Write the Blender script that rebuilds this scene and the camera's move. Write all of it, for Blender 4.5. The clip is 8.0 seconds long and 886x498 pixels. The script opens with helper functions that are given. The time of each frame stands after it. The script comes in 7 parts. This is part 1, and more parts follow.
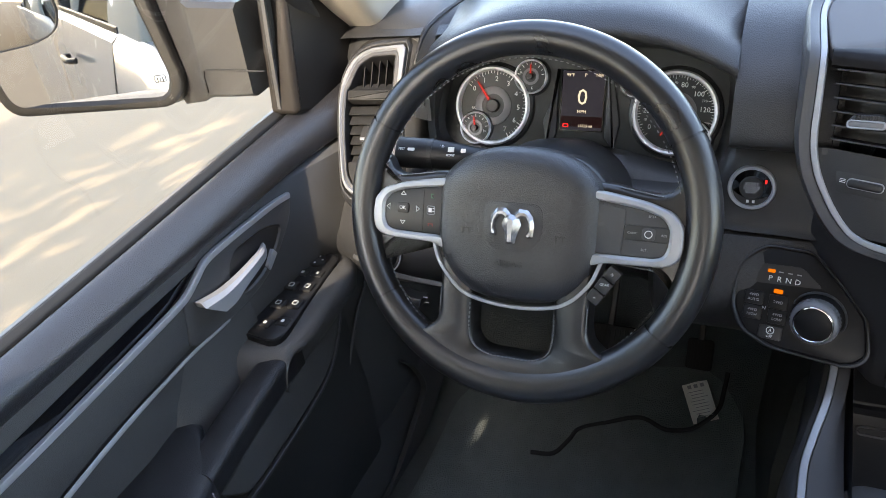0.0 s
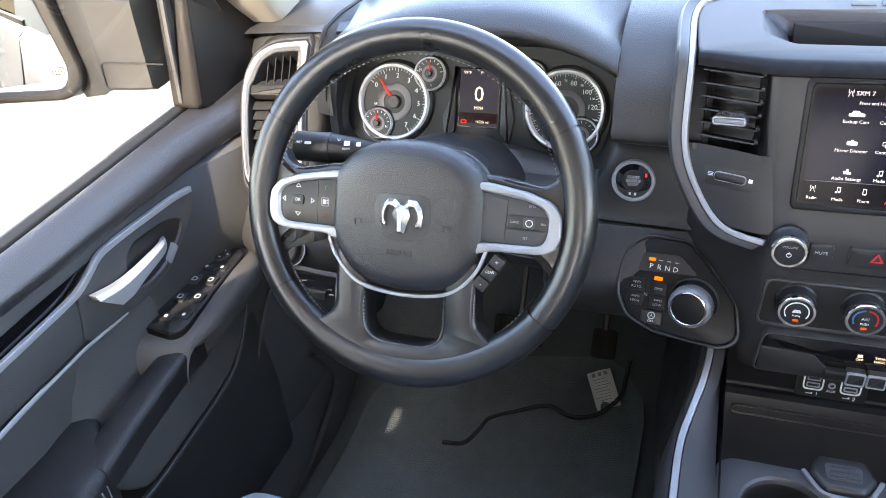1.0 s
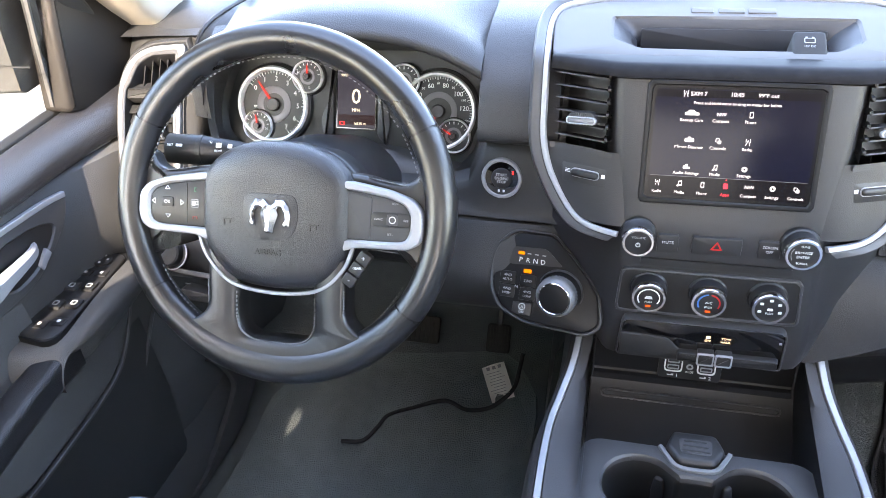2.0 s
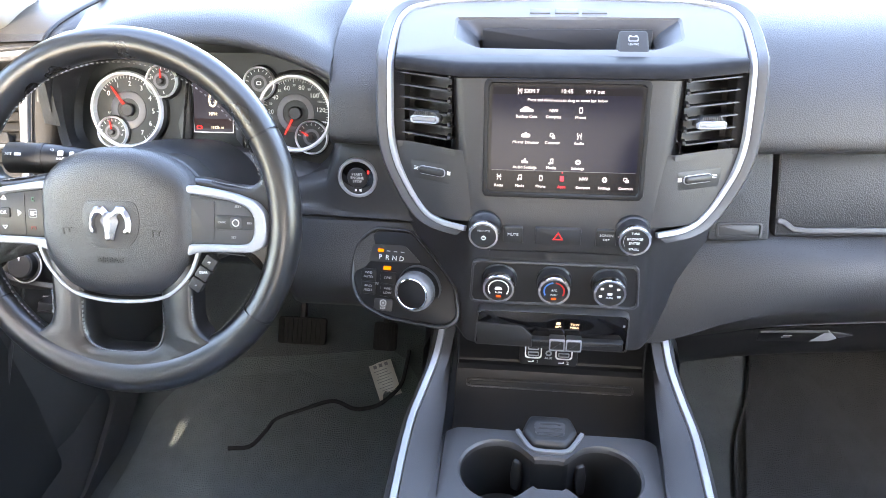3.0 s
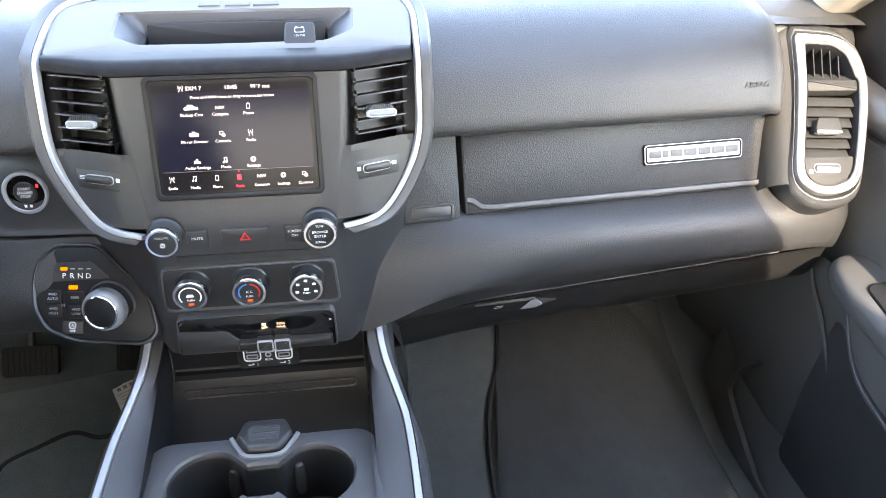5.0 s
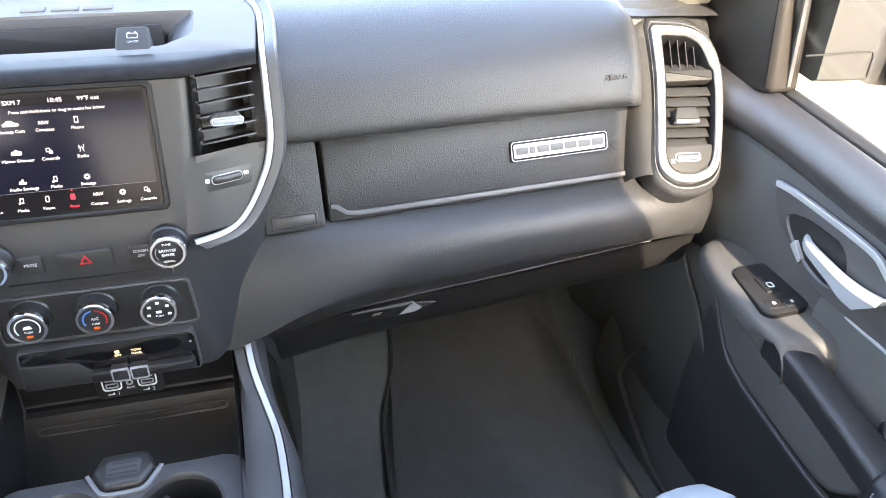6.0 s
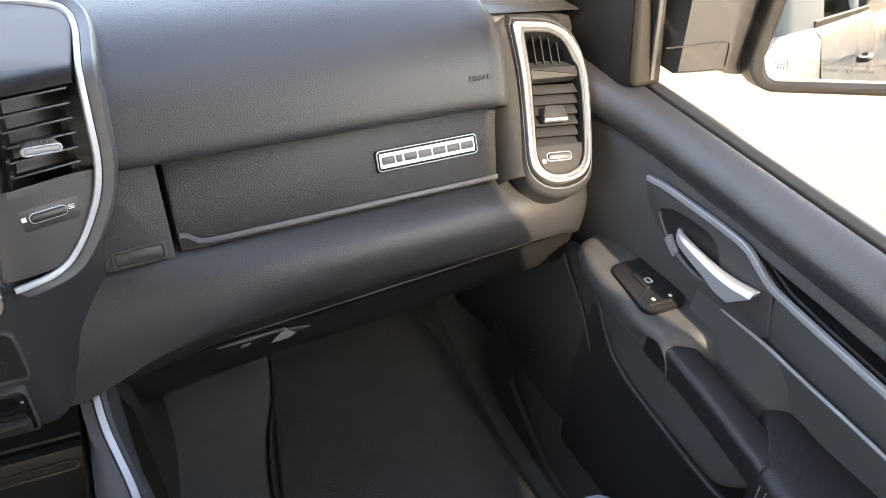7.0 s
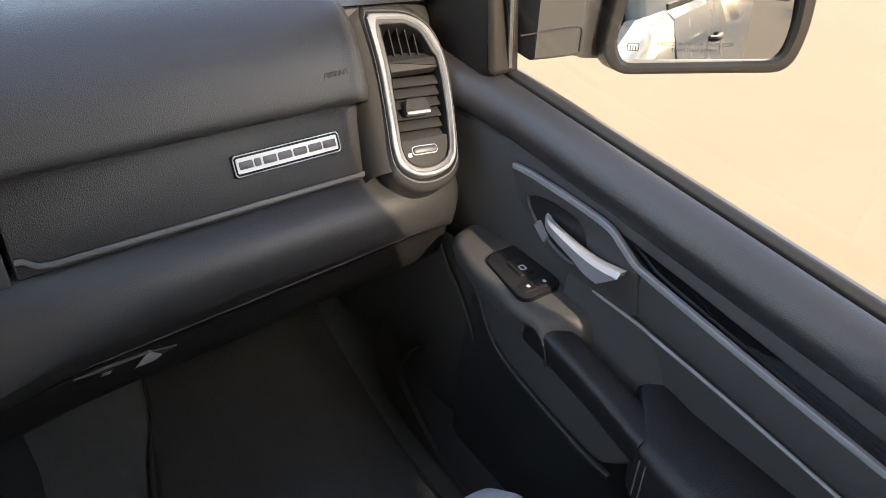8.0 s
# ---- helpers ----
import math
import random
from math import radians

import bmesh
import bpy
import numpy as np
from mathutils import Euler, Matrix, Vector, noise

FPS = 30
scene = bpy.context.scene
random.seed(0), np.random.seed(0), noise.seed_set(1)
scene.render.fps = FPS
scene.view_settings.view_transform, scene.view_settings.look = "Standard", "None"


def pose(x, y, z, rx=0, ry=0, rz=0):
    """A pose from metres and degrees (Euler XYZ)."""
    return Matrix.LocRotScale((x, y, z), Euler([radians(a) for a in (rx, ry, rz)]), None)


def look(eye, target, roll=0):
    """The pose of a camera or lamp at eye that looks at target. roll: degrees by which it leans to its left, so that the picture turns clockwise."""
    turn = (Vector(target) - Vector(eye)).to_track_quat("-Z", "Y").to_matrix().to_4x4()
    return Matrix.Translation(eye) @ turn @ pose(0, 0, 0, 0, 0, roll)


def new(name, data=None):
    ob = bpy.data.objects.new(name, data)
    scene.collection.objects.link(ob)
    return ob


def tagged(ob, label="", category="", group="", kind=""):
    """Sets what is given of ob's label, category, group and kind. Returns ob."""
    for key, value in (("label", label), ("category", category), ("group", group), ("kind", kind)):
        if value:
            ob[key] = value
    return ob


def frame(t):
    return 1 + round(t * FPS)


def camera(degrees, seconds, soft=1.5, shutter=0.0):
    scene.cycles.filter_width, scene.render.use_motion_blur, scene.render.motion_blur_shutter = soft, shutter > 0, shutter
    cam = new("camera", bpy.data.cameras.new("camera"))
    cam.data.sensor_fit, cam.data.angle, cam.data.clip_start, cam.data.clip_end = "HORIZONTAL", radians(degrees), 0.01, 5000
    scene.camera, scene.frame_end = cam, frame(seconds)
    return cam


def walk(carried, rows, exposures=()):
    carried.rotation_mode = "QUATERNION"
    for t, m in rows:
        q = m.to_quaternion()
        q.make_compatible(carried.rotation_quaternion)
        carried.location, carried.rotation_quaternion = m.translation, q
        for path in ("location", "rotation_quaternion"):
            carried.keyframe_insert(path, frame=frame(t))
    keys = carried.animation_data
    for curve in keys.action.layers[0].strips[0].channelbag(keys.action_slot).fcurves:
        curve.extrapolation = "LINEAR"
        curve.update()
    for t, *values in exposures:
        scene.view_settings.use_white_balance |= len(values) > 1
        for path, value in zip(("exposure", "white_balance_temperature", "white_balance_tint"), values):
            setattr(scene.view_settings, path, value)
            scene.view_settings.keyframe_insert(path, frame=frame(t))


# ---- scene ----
# x to the truck's right, y ahead, z up from the cab floor
cam = camera(61.8, 8.0, soft=0.5)
PATH = [
    (0, (-0.253, 0.233, 1.137), (-1.03, 1.775, 0.129), -7.2),
    (0.5, (-0.228, 0.228, 1.135), (-0.927, 1.803, 0.12), -5.9),
    (1, (-0.197, 0.224, 1.135), (-0.815, 1.829, 0.114), -4.7),
    (2.5, (-0.082, 0.214, 1.14), (-0.413, 1.9, 0.116), -2.1),
    (3, (-0.037, 0.214, 1.141), (-0.265, 1.914, 0.113), -1.6),
    (3.5, (0.002, 0.217, 1.14), (-0.113, 1.927, 0.109), -1.1),
    (4, (0.048, 0.223, 1.144), (0.048, 1.93, 0.103), -0.5),
    (4.5, (0.083, 0.228, 1.141), (0.206, 1.929, 0.096), 0.2),
    (5, (0.122, 0.229, 1.139), (0.366, 1.911, 0.084), 0.8),
    (6.5, (0.219, 0.271, 1.132), (0.801, 1.864, 0.072), 1.7),
    (7, (0.241, 0.3, 1.127), (0.966, 1.831, 0.064), 2.2),
    (7.5, (0.258, 0.307, 1.123), (1.115, 1.768, 0.059), 2.6),
    (8, (0.278, 0.307, 1.121), (1.249, 1.692, 0.054), 2.8),
]
EXPOSURE = [(0, 3.7, 7700, 17), (0.5, 4.2, 7700, 17), (1, 4.45, 7500, 18), (2.5, 5.05, 7600, 19), (3.5, 5.12, 7900, 19), (4.5, 4.75, 8100, 16), (5, 5.1, 8000, 16), (6.5, 4.84, 8200, 16), (7, 4.08, 8800, 18), (7.5, 3.65, 8700, 18), (8, 3.22, 8600, 19)]
walk(cam, [(t, look(eye, target, roll)) for t, eye, target, roll in PATH], EXPOSURE)

# ---- light ----
SUN_TO = Vector((0.012, -1.0, 0.62)).normalized()
world = bpy.data.worlds.new("sky")
scene.world = world
world.use_nodes = True
wn = world.node_tree
sky = wn.nodes.new("ShaderNodeTexSky")
sky.sky_type = "NISHITA"
sky.sun_disc = False
sky.sun_elevation = math.asin(SUN_TO.z)
sky.sun_rotation = math.atan2(SUN_TO.x, SUN_TO.y)
wn.nodes["Background"].inputs["Strength"].default_value = 0.15
wn.links.new(sky.outputs["Color"], wn.nodes["Background"].inputs["Color"])
sun = new("sun", bpy.data.lights.new("sun", "SUN"))
sun.data.energy = 1.12
sun.data.angle = radians(0.5)
sun.data.color = (1.0, 0.93, 0.82)
sun.matrix_world = look(SUN_TO * 20, (0, 0, 0))
# fill lamps added at the rear door and back windows to boost their daylight
for at, to, wide, high, watts in (((-0.80, -0.83, 1.02), (0.0, -0.6, 1.0), 0.98, 0.40, 1.55), ((0.80, -0.83, 1.02), (0.0, -0.6, 1.0), 0.98, 0.40, 0.60), ((0, -1.60, 1.05), (0, 0, 1.05), 1.10, 0.36, 0.90)):
    lamp = new("window_daylight", bpy.data.lights.new("window_daylight", "AREA"))
    lamp.data.shape = "RECTANGLE"
    lamp.data.size, lamp.data.size_y = wide, high
    lamp.data.energy = watts
    lamp.data.color = (0.84, 0.92, 1.0)
    lamp.matrix_world = look(at, to)


# ---- materials ----
def material(name, colour, rough=0.5, metal=0.0, grain=0.0, size=600.0, vary=0.12, bump=0.15, cells=False, coat=0.0, spec=0.5, stain=9.0):
    """A procedural surface: two scales of colour variation, and fine relief of that many grains a metre."""
    m = bpy.data.materials.new(name)
    m.use_nodes = True
    t = m.node_tree
    b = t.nodes["Principled BSDF"]
    b.inputs["Metallic"].default_value = metal
    b.inputs["Coat Weight"].default_value = coat
    b.inputs["Specular IOR Level"].default_value = spec
    co = t.nodes.new("ShaderNodeTexCoord")
    big = t.nodes.new("ShaderNodeTexNoise")
    big.inputs["Scale"].default_value = stain
    big.inputs["Detail"].default_value = 6
    t.links.new(co.outputs["Object"], big.inputs["Vector"])
    mix = t.nodes.new("ShaderNodeMix")
    mix.data_type = "RGBA"
    mix.inputs["A"].default_value = [c * (1 - vary) for c in colour] + [1]
    mix.inputs["B"].default_value = [min(1, c * (1 + vary)) for c in colour] + [1]
    t.links.new(big.outputs["Fac"], mix.inputs["Factor"])
    t.links.new(mix.outputs["Result"], b.inputs["Base Color"])
    mr = t.nodes.new("ShaderNodeMapRange")
    mr.inputs["To Min"].default_value = max(0.02, rough - 0.08 * (rough > 0.1))
    mr.inputs["To Max"].default_value = min(1.0, rough + 0.08 * (rough > 0.1))
    t.links.new(big.outputs["Fac"], mr.inputs["Value"])
    t.links.new(mr.outputs["Result"], b.inputs["Roughness"])
    if grain:
        fine = t.nodes.new("ShaderNodeTexVoronoi" if cells else "ShaderNodeTexNoise")
        fine.inputs["Scale"].default_value = size
        t.links.new(co.outputs["Object"], fine.inputs["Vector"])
        bp = t.nodes.new("ShaderNodeBump")
        bp.inputs["Strength"].default_value = bump
        bp.inputs["Distance"].default_value = grain
        t.links.new(fine.outputs["Distance" if cells else "Fac"], bp.inputs["Height"])
        t.links.new(bp.outputs["Normal"], b.inputs["Normal"])
    return m


def glowing(name, colour, strength):
    m = bpy.data.materials.new(name)
    m.use_nodes = True
    b = m.node_tree.nodes["Principled BSDF"]
    b.inputs["Base Color"].default_value = (*[c * 0.12 for c in colour], 1)
    b.inputs["Emission Color"].default_value = (*colour, 1)
    b.inputs["Emission Strength"].default_value = strength
    b.inputs["Roughness"].default_value = 0.15
    b.inputs["Specular IOR Level"].default_value = 0.05
    return m


def glass(name, colour=(1, 1, 1), rough=0.0):
    m = bpy.data.materials.new(name)
    m.use_nodes = True
    t = m.node_tree
    t.nodes.remove(t.nodes["Principled BSDF"])
    out = t.nodes["Material Output"]
    clear = t.nodes.new("ShaderNodeBsdfTransparent")
    clear.inputs["Color"].default_value = (*colour, 1)
    gloss = t.nodes.new("ShaderNodeBsdfGlossy")
    gloss.inputs["Roughness"].default_value = 0.01
    mx = t.nodes.new("ShaderNodeMixShader")
    mx.inputs["Fac"].default_value = 0.05
    t.links.new(clear.outputs["BSDF"], mx.inputs[1])
    t.links.new(gloss.outputs["BSDF"], mx.inputs[2])
    t.links.new(mx.outputs["Shader"], out.inputs["Surface"])
    return m


SOFT = material("soft_dash_skin", (0.031, 0.0313, 0.0325), 0.40, grain=0.0011, size=700, bump=0.30, cells=True, spec=0.38)
# dash skin darkened for the lid, whose downward tilt puts it in shade
LIDSHADE = material("shaded_grained_skin", (0.022, 0.0225, 0.024), 0.42, grain=0.0012, size=620, bump=0.42, cells=True, spec=0.4)
# near-black stands in for shade on the down-facing lower glove box
LOWERSHADE = material("shaded_lower_plastic", (0.011, 0.011, 0.0115), 0.5, grain=0.0005, size=900, bump=0.3, spec=0.28)
HARD = material("hard_dash_plastic", (0.026, 0.026, 0.027), 0.40, grain=0.0006, size=800, bump=0.35)
PANEL = material("door_panel_plastic", (0.066, 0.066, 0.067), 0.52, grain=0.0009, size=900, bump=0.6, spec=0.35)
STACK = material("charcoal_satin_plastic", (0.056, 0.056, 0.059), 0.42, grain=0.0006, size=900, bump=0.35)
CAPGREY = material("grey_satin_paint", (0.105, 0.103, 0.102), 0.48, spec=0.22, grain=0.0002, size=1500, bump=0.1)
LEATHER = material("black_leather", (0.024, 0.024, 0.027), 0.32, grain=0.0010, size=900, bump=0.38, cells=True, spec=0.75)
RIMSKIN = material("worn_wheel_leather", (0.013, 0.013, 0.014), 0.30, grain=0.0003, size=1300, bump=0.16, cells=True, spec=0.75)
BLACK = material("black_plastic", (0.016, 0.016, 0.017), 0.40, grain=0.0003, size=900, bump=0.15)
GLOSS = material("piano_black", (0.006, 0.006, 0.007), 0.08, vary=0.05, coat=0.5)
DARKGLOSS = material("dark_brushed_gloss", (0.012, 0.011, 0.011), 0.36, vary=0.7, stain=70, spec=0.08)
FASCIA = material("dark_charcoal_fascia", (0.024, 0.024, 0.026), 0.40, grain=0.0006, size=900, bump=0.35)
DEEP = material("deep_black_plastic", (0.010, 0.010, 0.011), 0.38, grain=0.0004, size=700, bump=0.25, spec=0.22)
SCREENBLACK = material("screen_border_black", (0.004, 0.004, 0.005), 0.25, spec=0.12, vary=0.1)
SILVER = material("satin_silver_trim", (0.36, 0.37, 0.39), 0.40, metal=0.35, vary=0.05, grain=0.0001, size=2500, bump=0.05)
CHROME = material("chrome", (0.75, 0.75, 0.77), 0.08, metal=1.0, vary=0.03)
CARPET = material("black_carpet", (0.125, 0.142, 0.143), 0.95, grain=0.004, size=700, bump=0.9, vary=0.16, spec=0.1, stain=40)
RUBBER = material("black_rubber", (0.015, 0.015, 0.015), 0.7, grain=0.0005, size=500)
FABRIC = material("grey_seat_cloth", (0.24, 0.27, 0.30), 0.9, grain=0.0012, size=900, bump=0.6, vary=0.15, spec=0.2)
HEADLINER = material("beige_headliner_cloth", (0.60, 0.55, 0.47), 0.9, grain=0.001, size=800, vary=0.06, spec=0.2)
WHITEPAINT = material("white_car_paint", (0.62, 0.63, 0.64), 0.25, coat=0.8, vary=0.02)
PRINT = material("white_print", (0.75, 0.75, 0.74), 0.5, vary=0.03)
GREYPRINT = material("grey_print", (0.33, 0.33, 0.34), 0.5, vary=0.05)
DARKPRINT = material("dark_print", (0.02, 0.02, 0.02), 0.5, vary=0.05)
REDPRINT = material("red_print", (0.6, 0.02, 0.02), 0.5, vary=0.05)
BLUEPRINT = material("blue_print", (0.05, 0.2, 0.55), 0.5, vary=0.05)
RINGSILVER = material("vent_ring_satin", (0.20, 0.205, 0.215), 0.45, metal=0.3, vary=0.05, grain=0.0001, size=2500, bump=0.05)
VENTTRIM = material("vent_trim_plastic", (0.020, 0.0195, 0.019), 0.6, grain=0.0005, size=900, bump=0.3, spec=0.22)
PAPER = material("paper_tag", (0.84, 0.83, 0.79), 0.8, vary=0.08, stain=60)
MIRROR = material("mirror_silver", (0.27, 0.285, 0.30), 0.015, metal=1.0, vary=0.01)
GLASS = glass("window_glass", (0.93, 0.95, 0.94))
SIDEGLASS = glass("side_window_glass", (0.75, 0.78, 0.77))
TINT = glass("tinted_glass", (0.16, 0.17, 0.17))
CONCRETE = material("tan_concrete", (0.270, 0.203, 0.130), 0.9, grain=0.004, size=120, bump=0.4, vary=0.10, spec=0.2, stain=1.2)
LEAF = material("leaves", (0.06, 0.11, 0.025), 0.6, vary=0.4, stain=3)
BARK = material("bark", (0.12, 0.085, 0.06), 0.9, grain=0.01, size=60, vary=0.3)
GRASS = material("dry_grass", (0.16, 0.15, 0.05), 0.9, vary=0.4, stain=1.5, grain=0.02, size=40)
AMBER = glowing("amber_lamp", (1.0, 0.24, 0.010), 0.065)
ORANGE = glowing("orange_lamp", (1.0, 0.13, 0.03), 0.05)
REDGLOW = glowing("red_glow", (1.0, 0.03, 0.03), 0.12)
ICON = glowing("screen_icon", (0.9, 0.9, 0.95), 0.085)
ICONRED = glowing("screen_red", (0.9, 0.05, 0.08), 0.085)
DIGIT = glowing("warm_digits", (0.95, 0.87, 0.66), 0.085)
SCREEN = glowing("screen_panel", (0.034, 0.035, 0.074), 0.009)
SCREEN.node_tree.nodes["Principled BSDF"].inputs["Specular IOR Level"].default_value = 0.07
SCREEN.node_tree.nodes["Principled BSDF"].inputs["Roughness"].default_value = 0.12
SCREENBAR = glowing("screen_bar", (0.012, 0.012, 0.016), 0.05)
HOUSING = material("black_mirror_plastic", (0.012, 0.0115, 0.011), 0.36, grain=0.0004, size=900, bump=0.2, spec=0.3)
ARMGREY = material("grey_mirror_arm_plastic", (0.032, 0.0315, 0.031), 0.5, grain=0.0004, size=900, bump=0.2, spec=0.4)
CHEEK = material("dark_brown_black_trim", (0.016, 0.0135, 0.012), 0.5, grain=0.0004, size=900, bump=0.2, spec=0.25)
# windscreen pillar beige, set darker to put its shade into the colour
PILLAR = material("shaded_beige_trim", (0.40, 0.36, 0.30), 0.7, grain=0.0006, size=900, vary=0.06, spec=0.25)
ARMSKIN = material("black_armrest_leather", (0.017, 0.017, 0.019), 0.34, grain=0.0010, size=850, bump=0.45, cells=True)
THREAD = material("grey_thread", (0.18, 0.18, 0.185), 0.7, vary=0.1)
EMBLEM = material("bright_emblem_metal", (0.42, 0.42, 0.44), 0.22, metal=0.85, vary=0.05)
DIAL = material("dial_face", (0.006, 0.010, 0.011), 0.45, vary=0.2)
DIALGREY = material("dial_ring_grey", (0.12, 0.12, 0.13), 0.35, metal=0.3)


# ---- mesh helpers ----
SIDE = 1


def part(name, bm, mat, parent=None, label="", sharp=35, kind=""):
    """Links a bmesh in world places as one mesh, under a thing or part; SIDE = -1 builds it mirrored."""
    me = bpy.data.meshes.new(name)
    root = parent
    while root is not None and root.parent is not None:
        root = root.parent
    bm.verts.ensure_lookup_table()
    off = root.location if root is not None else Vector()
    for v in bm.verts:
        v.co.x *= SIDE
        v.co -= off
    bmesh.ops.recalc_face_normals(bm, faces=bm.faces)
    bm.to_mesh(me)
    bm.free()
    me.shade_smooth()
    me.set_sharp_from_angle(angle=radians(sharp))
    me.materials.append(mat)
    ob = new(name, me)
    ob.parent = parent
    return tagged(ob, label, kind=kind)


def thing(name, at, label, category, group="", kind=""):
    ob = new(name)
    ob.empty_display_size = 0.05
    ob.location = (at[0] * SIDE, at[1], at[2])
    return tagged(ob, label, category, group, kind)


def plane(o, u, v):
    """A frame with its origin, its u and v ways, and n = u x v out of the face."""
    u = Vector(u).normalized()
    v = Vector(v)
    v = (v - u * v.dot(u)).normalized()
    n = u.cross(v)
    return Matrix(((u.x, v.x, n.x, o[0]), (u.y, v.y, n.y, o[1]), (u.z, v.z, n.z, o[2]), (0, 0, 0, 1)))


def shift(fr, u, v, n=0.0, turn=0.0):
    return fr @ Matrix.Translation((u, v, n)) @ Matrix.Rotation(radians(turn), 4, "Z")


def catmull(pts, per=6, closed=False):
    pts = [Vector(p) for p in pts]
    n = len(pts)
    out = []
    for i in range(n if closed else n - 1):
        p0 = pts[(i - 1) % n] if closed or i > 0 else pts[0] * 2 - pts[1]
        p1, p2 = pts[i], pts[(i + 1) % n]
        p3 = pts[(i + 2) % n] if closed or i + 2 < n else pts[-1] * 2 - pts[-2]
        for k in range(per):
            t = k / per
            out.append(0.5 * (2 * p1 + (p2 - p0) * t + (2 * p0 - 5 * p1 + 4 * p2 - p3) * t * t + (3 * p1 - p0 - 3 * p2 + p3) * t ** 3))
    if not closed:
        out.append(pts[-1])
    return out


def rounded(pts, r, seg=4):
    """A polygon with its corners rounded; r is one radius or one a corner."""
    n = len(pts)
    out = []
    for i in range(n):
        a, b, c = Vector(pts[i - 1]), Vector(pts[i]), Vector(pts[(i + 1) % n])
        ri = r[i] if isinstance(r, (list, tuple)) else r
        d1, d2 = a - b, c - b
        ri = min(ri, d1.length * 0.48, d2.length * 0.48)
        if ri < 1e-5:
            out.append(b)
            continue
        p, q = b + d1.normalized() * ri, b + d2.normalized() * ri
        for k in range(seg + 1):
            t = k / seg
            out.append((1 - t) ** 2 * p + 2 * t * (1 - t) * b + t * t * q)
    return out


def rect(w, h, r=0.0, cu=0.0, cv=0.0, seg=4):
    p = [(cu - w / 2, cv - h / 2), (cu + w / 2, cv - h / 2), (cu + w / 2, cv + h / 2), (cu - w / 2, cv + h / 2)]
    return rounded(p, r, seg) if r else [Vector(q) for q in p]


def disc(r, n=32, cu=0.0, cv=0.0):
    return [Vector((cu + r * math.cos(2 * math.pi * k / n), cv + r * math.sin(2 * math.pi * k / n))) for k in range(n)]


def even(pts, n):
    """A closed outline resampled to n even steps."""
    pts = [Vector(p) for p in pts]
    pts.append(pts[0])
    ds = [0.0]
    for a, b in zip(pts, pts[1:]):
        ds.append(ds[-1] + (b - a).length)
    out, j = [], 0
    for k in range(n):
        d = ds[-1] * k / n
        while ds[j + 1] < d:
            j += 1
        f = (d - ds[j]) / max(1e-9, ds[j + 1] - ds[j])
        out.append(pts[j].lerp(pts[j + 1], f))
    return out


def skin(rows, closed=False, caps=False, bm=None):
    """A sheet through rows of points; closed joins each row's ends, caps closes the first and last rows."""
    bm = bm or bmesh.new()
    vs = [[bm.verts.new(p) for p in row] for row in rows]
    for a, b in zip(vs, vs[1:]):
        m = len(a)
        for k in range(m if closed else m - 1):
            try:
                bm.faces.new((a[k], a[(k + 1) % m], b[(k + 1) % m], b[k]))
            except ValueError:
                pass
    if caps:
        bm.faces.new(vs[0][::-1])
        bm.faces.new(vs[-1])
    return bm


def soften(bm, w, seg=2, angle=30):
    if w > 0:
        es = [e for e in bm.edges if len(e.link_faces) == 2 and e.calc_face_angle(0) > radians(angle)]
        bmesh.ops.bevel(bm, geom=es, offset=w, segments=seg, profile=0.5, affect="EDGES", clamp_overlap=True)
    return bm


def slab(outline, fr, n0, n1, bevel=0.0, seg=2, bm=None, draft=0.0):
    """An outline in a frame, from depth n0 out to n1, its front edge rounded by stepping in."""
    bm = bm or bmesh.new()
    pts = [Vector(p) for p in outline]
    c = sum(pts, Vector((0, 0))) / len(pts)
    m = len(pts)

    def inset(w):
        out = []
        for i in range(m):
            a, b, d = pts[i - 1], pts[i], pts[(i + 1) % m]
            e1, e2 = (b - a), (d - b)
            if e1.length < 1e-9 or e2.length < 1e-9:
                out.append(b)
                continue
            n1_, n2_ = Vector((-e1.y, e1.x)).normalized(), Vector((-e2.y, e2.x)).normalized()
            nn = n1_ + n2_
            k = nn.length_squared
            out.append(b + nn * (2 * w / k if k > 0.5 else w) * turn)
        return out
    area = sum(pts[i - 1].x * pts[i].y - pts[i].x * pts[i - 1].y for i in range(m))
    turn = 1 if area > 0 else -1
    rows = [[fr @ Vector((p.x, p.y, n0)) for p in inset(-draft)]]
    rows.append([fr @ Vector((p.x, p.y, n1 - bevel)) for p in pts])
    if bevel:
        for k in range(1, seg + 1):
            a = math.pi / 2 * k / seg
            rows.append([fr @ Vector((p.x, p.y, n1 - bevel + bevel * math.sin(a))) for p in inset(bevel * (1 - math.cos(a)))])
    return skin(rows, True, True, bm)


def radial(pts, c, n):
    """A star-shaped outline met by n even rays from c."""
    pts = [Vector(p) - Vector(c) for p in pts]
    out = []
    for k in range(n):
        d = Vector((math.cos(2 * math.pi * k / n), math.sin(2 * math.pi * k / n)))
        best = 0.0
        for p, q in zip(pts, pts[1:] + pts[:1]):
            e = q - p
            den = d.x * e.y - d.y * e.x
            if abs(den) > 1e-12:
                t = (p.x * e.y - p.y * e.x) / den
                f = (p.x * d.y - p.y * d.x) / den
                if t > best and -1e-6 <= f <= 1 + 1e-6:
                    best = t
        out.append(Vector(c) + d * best)
    return out


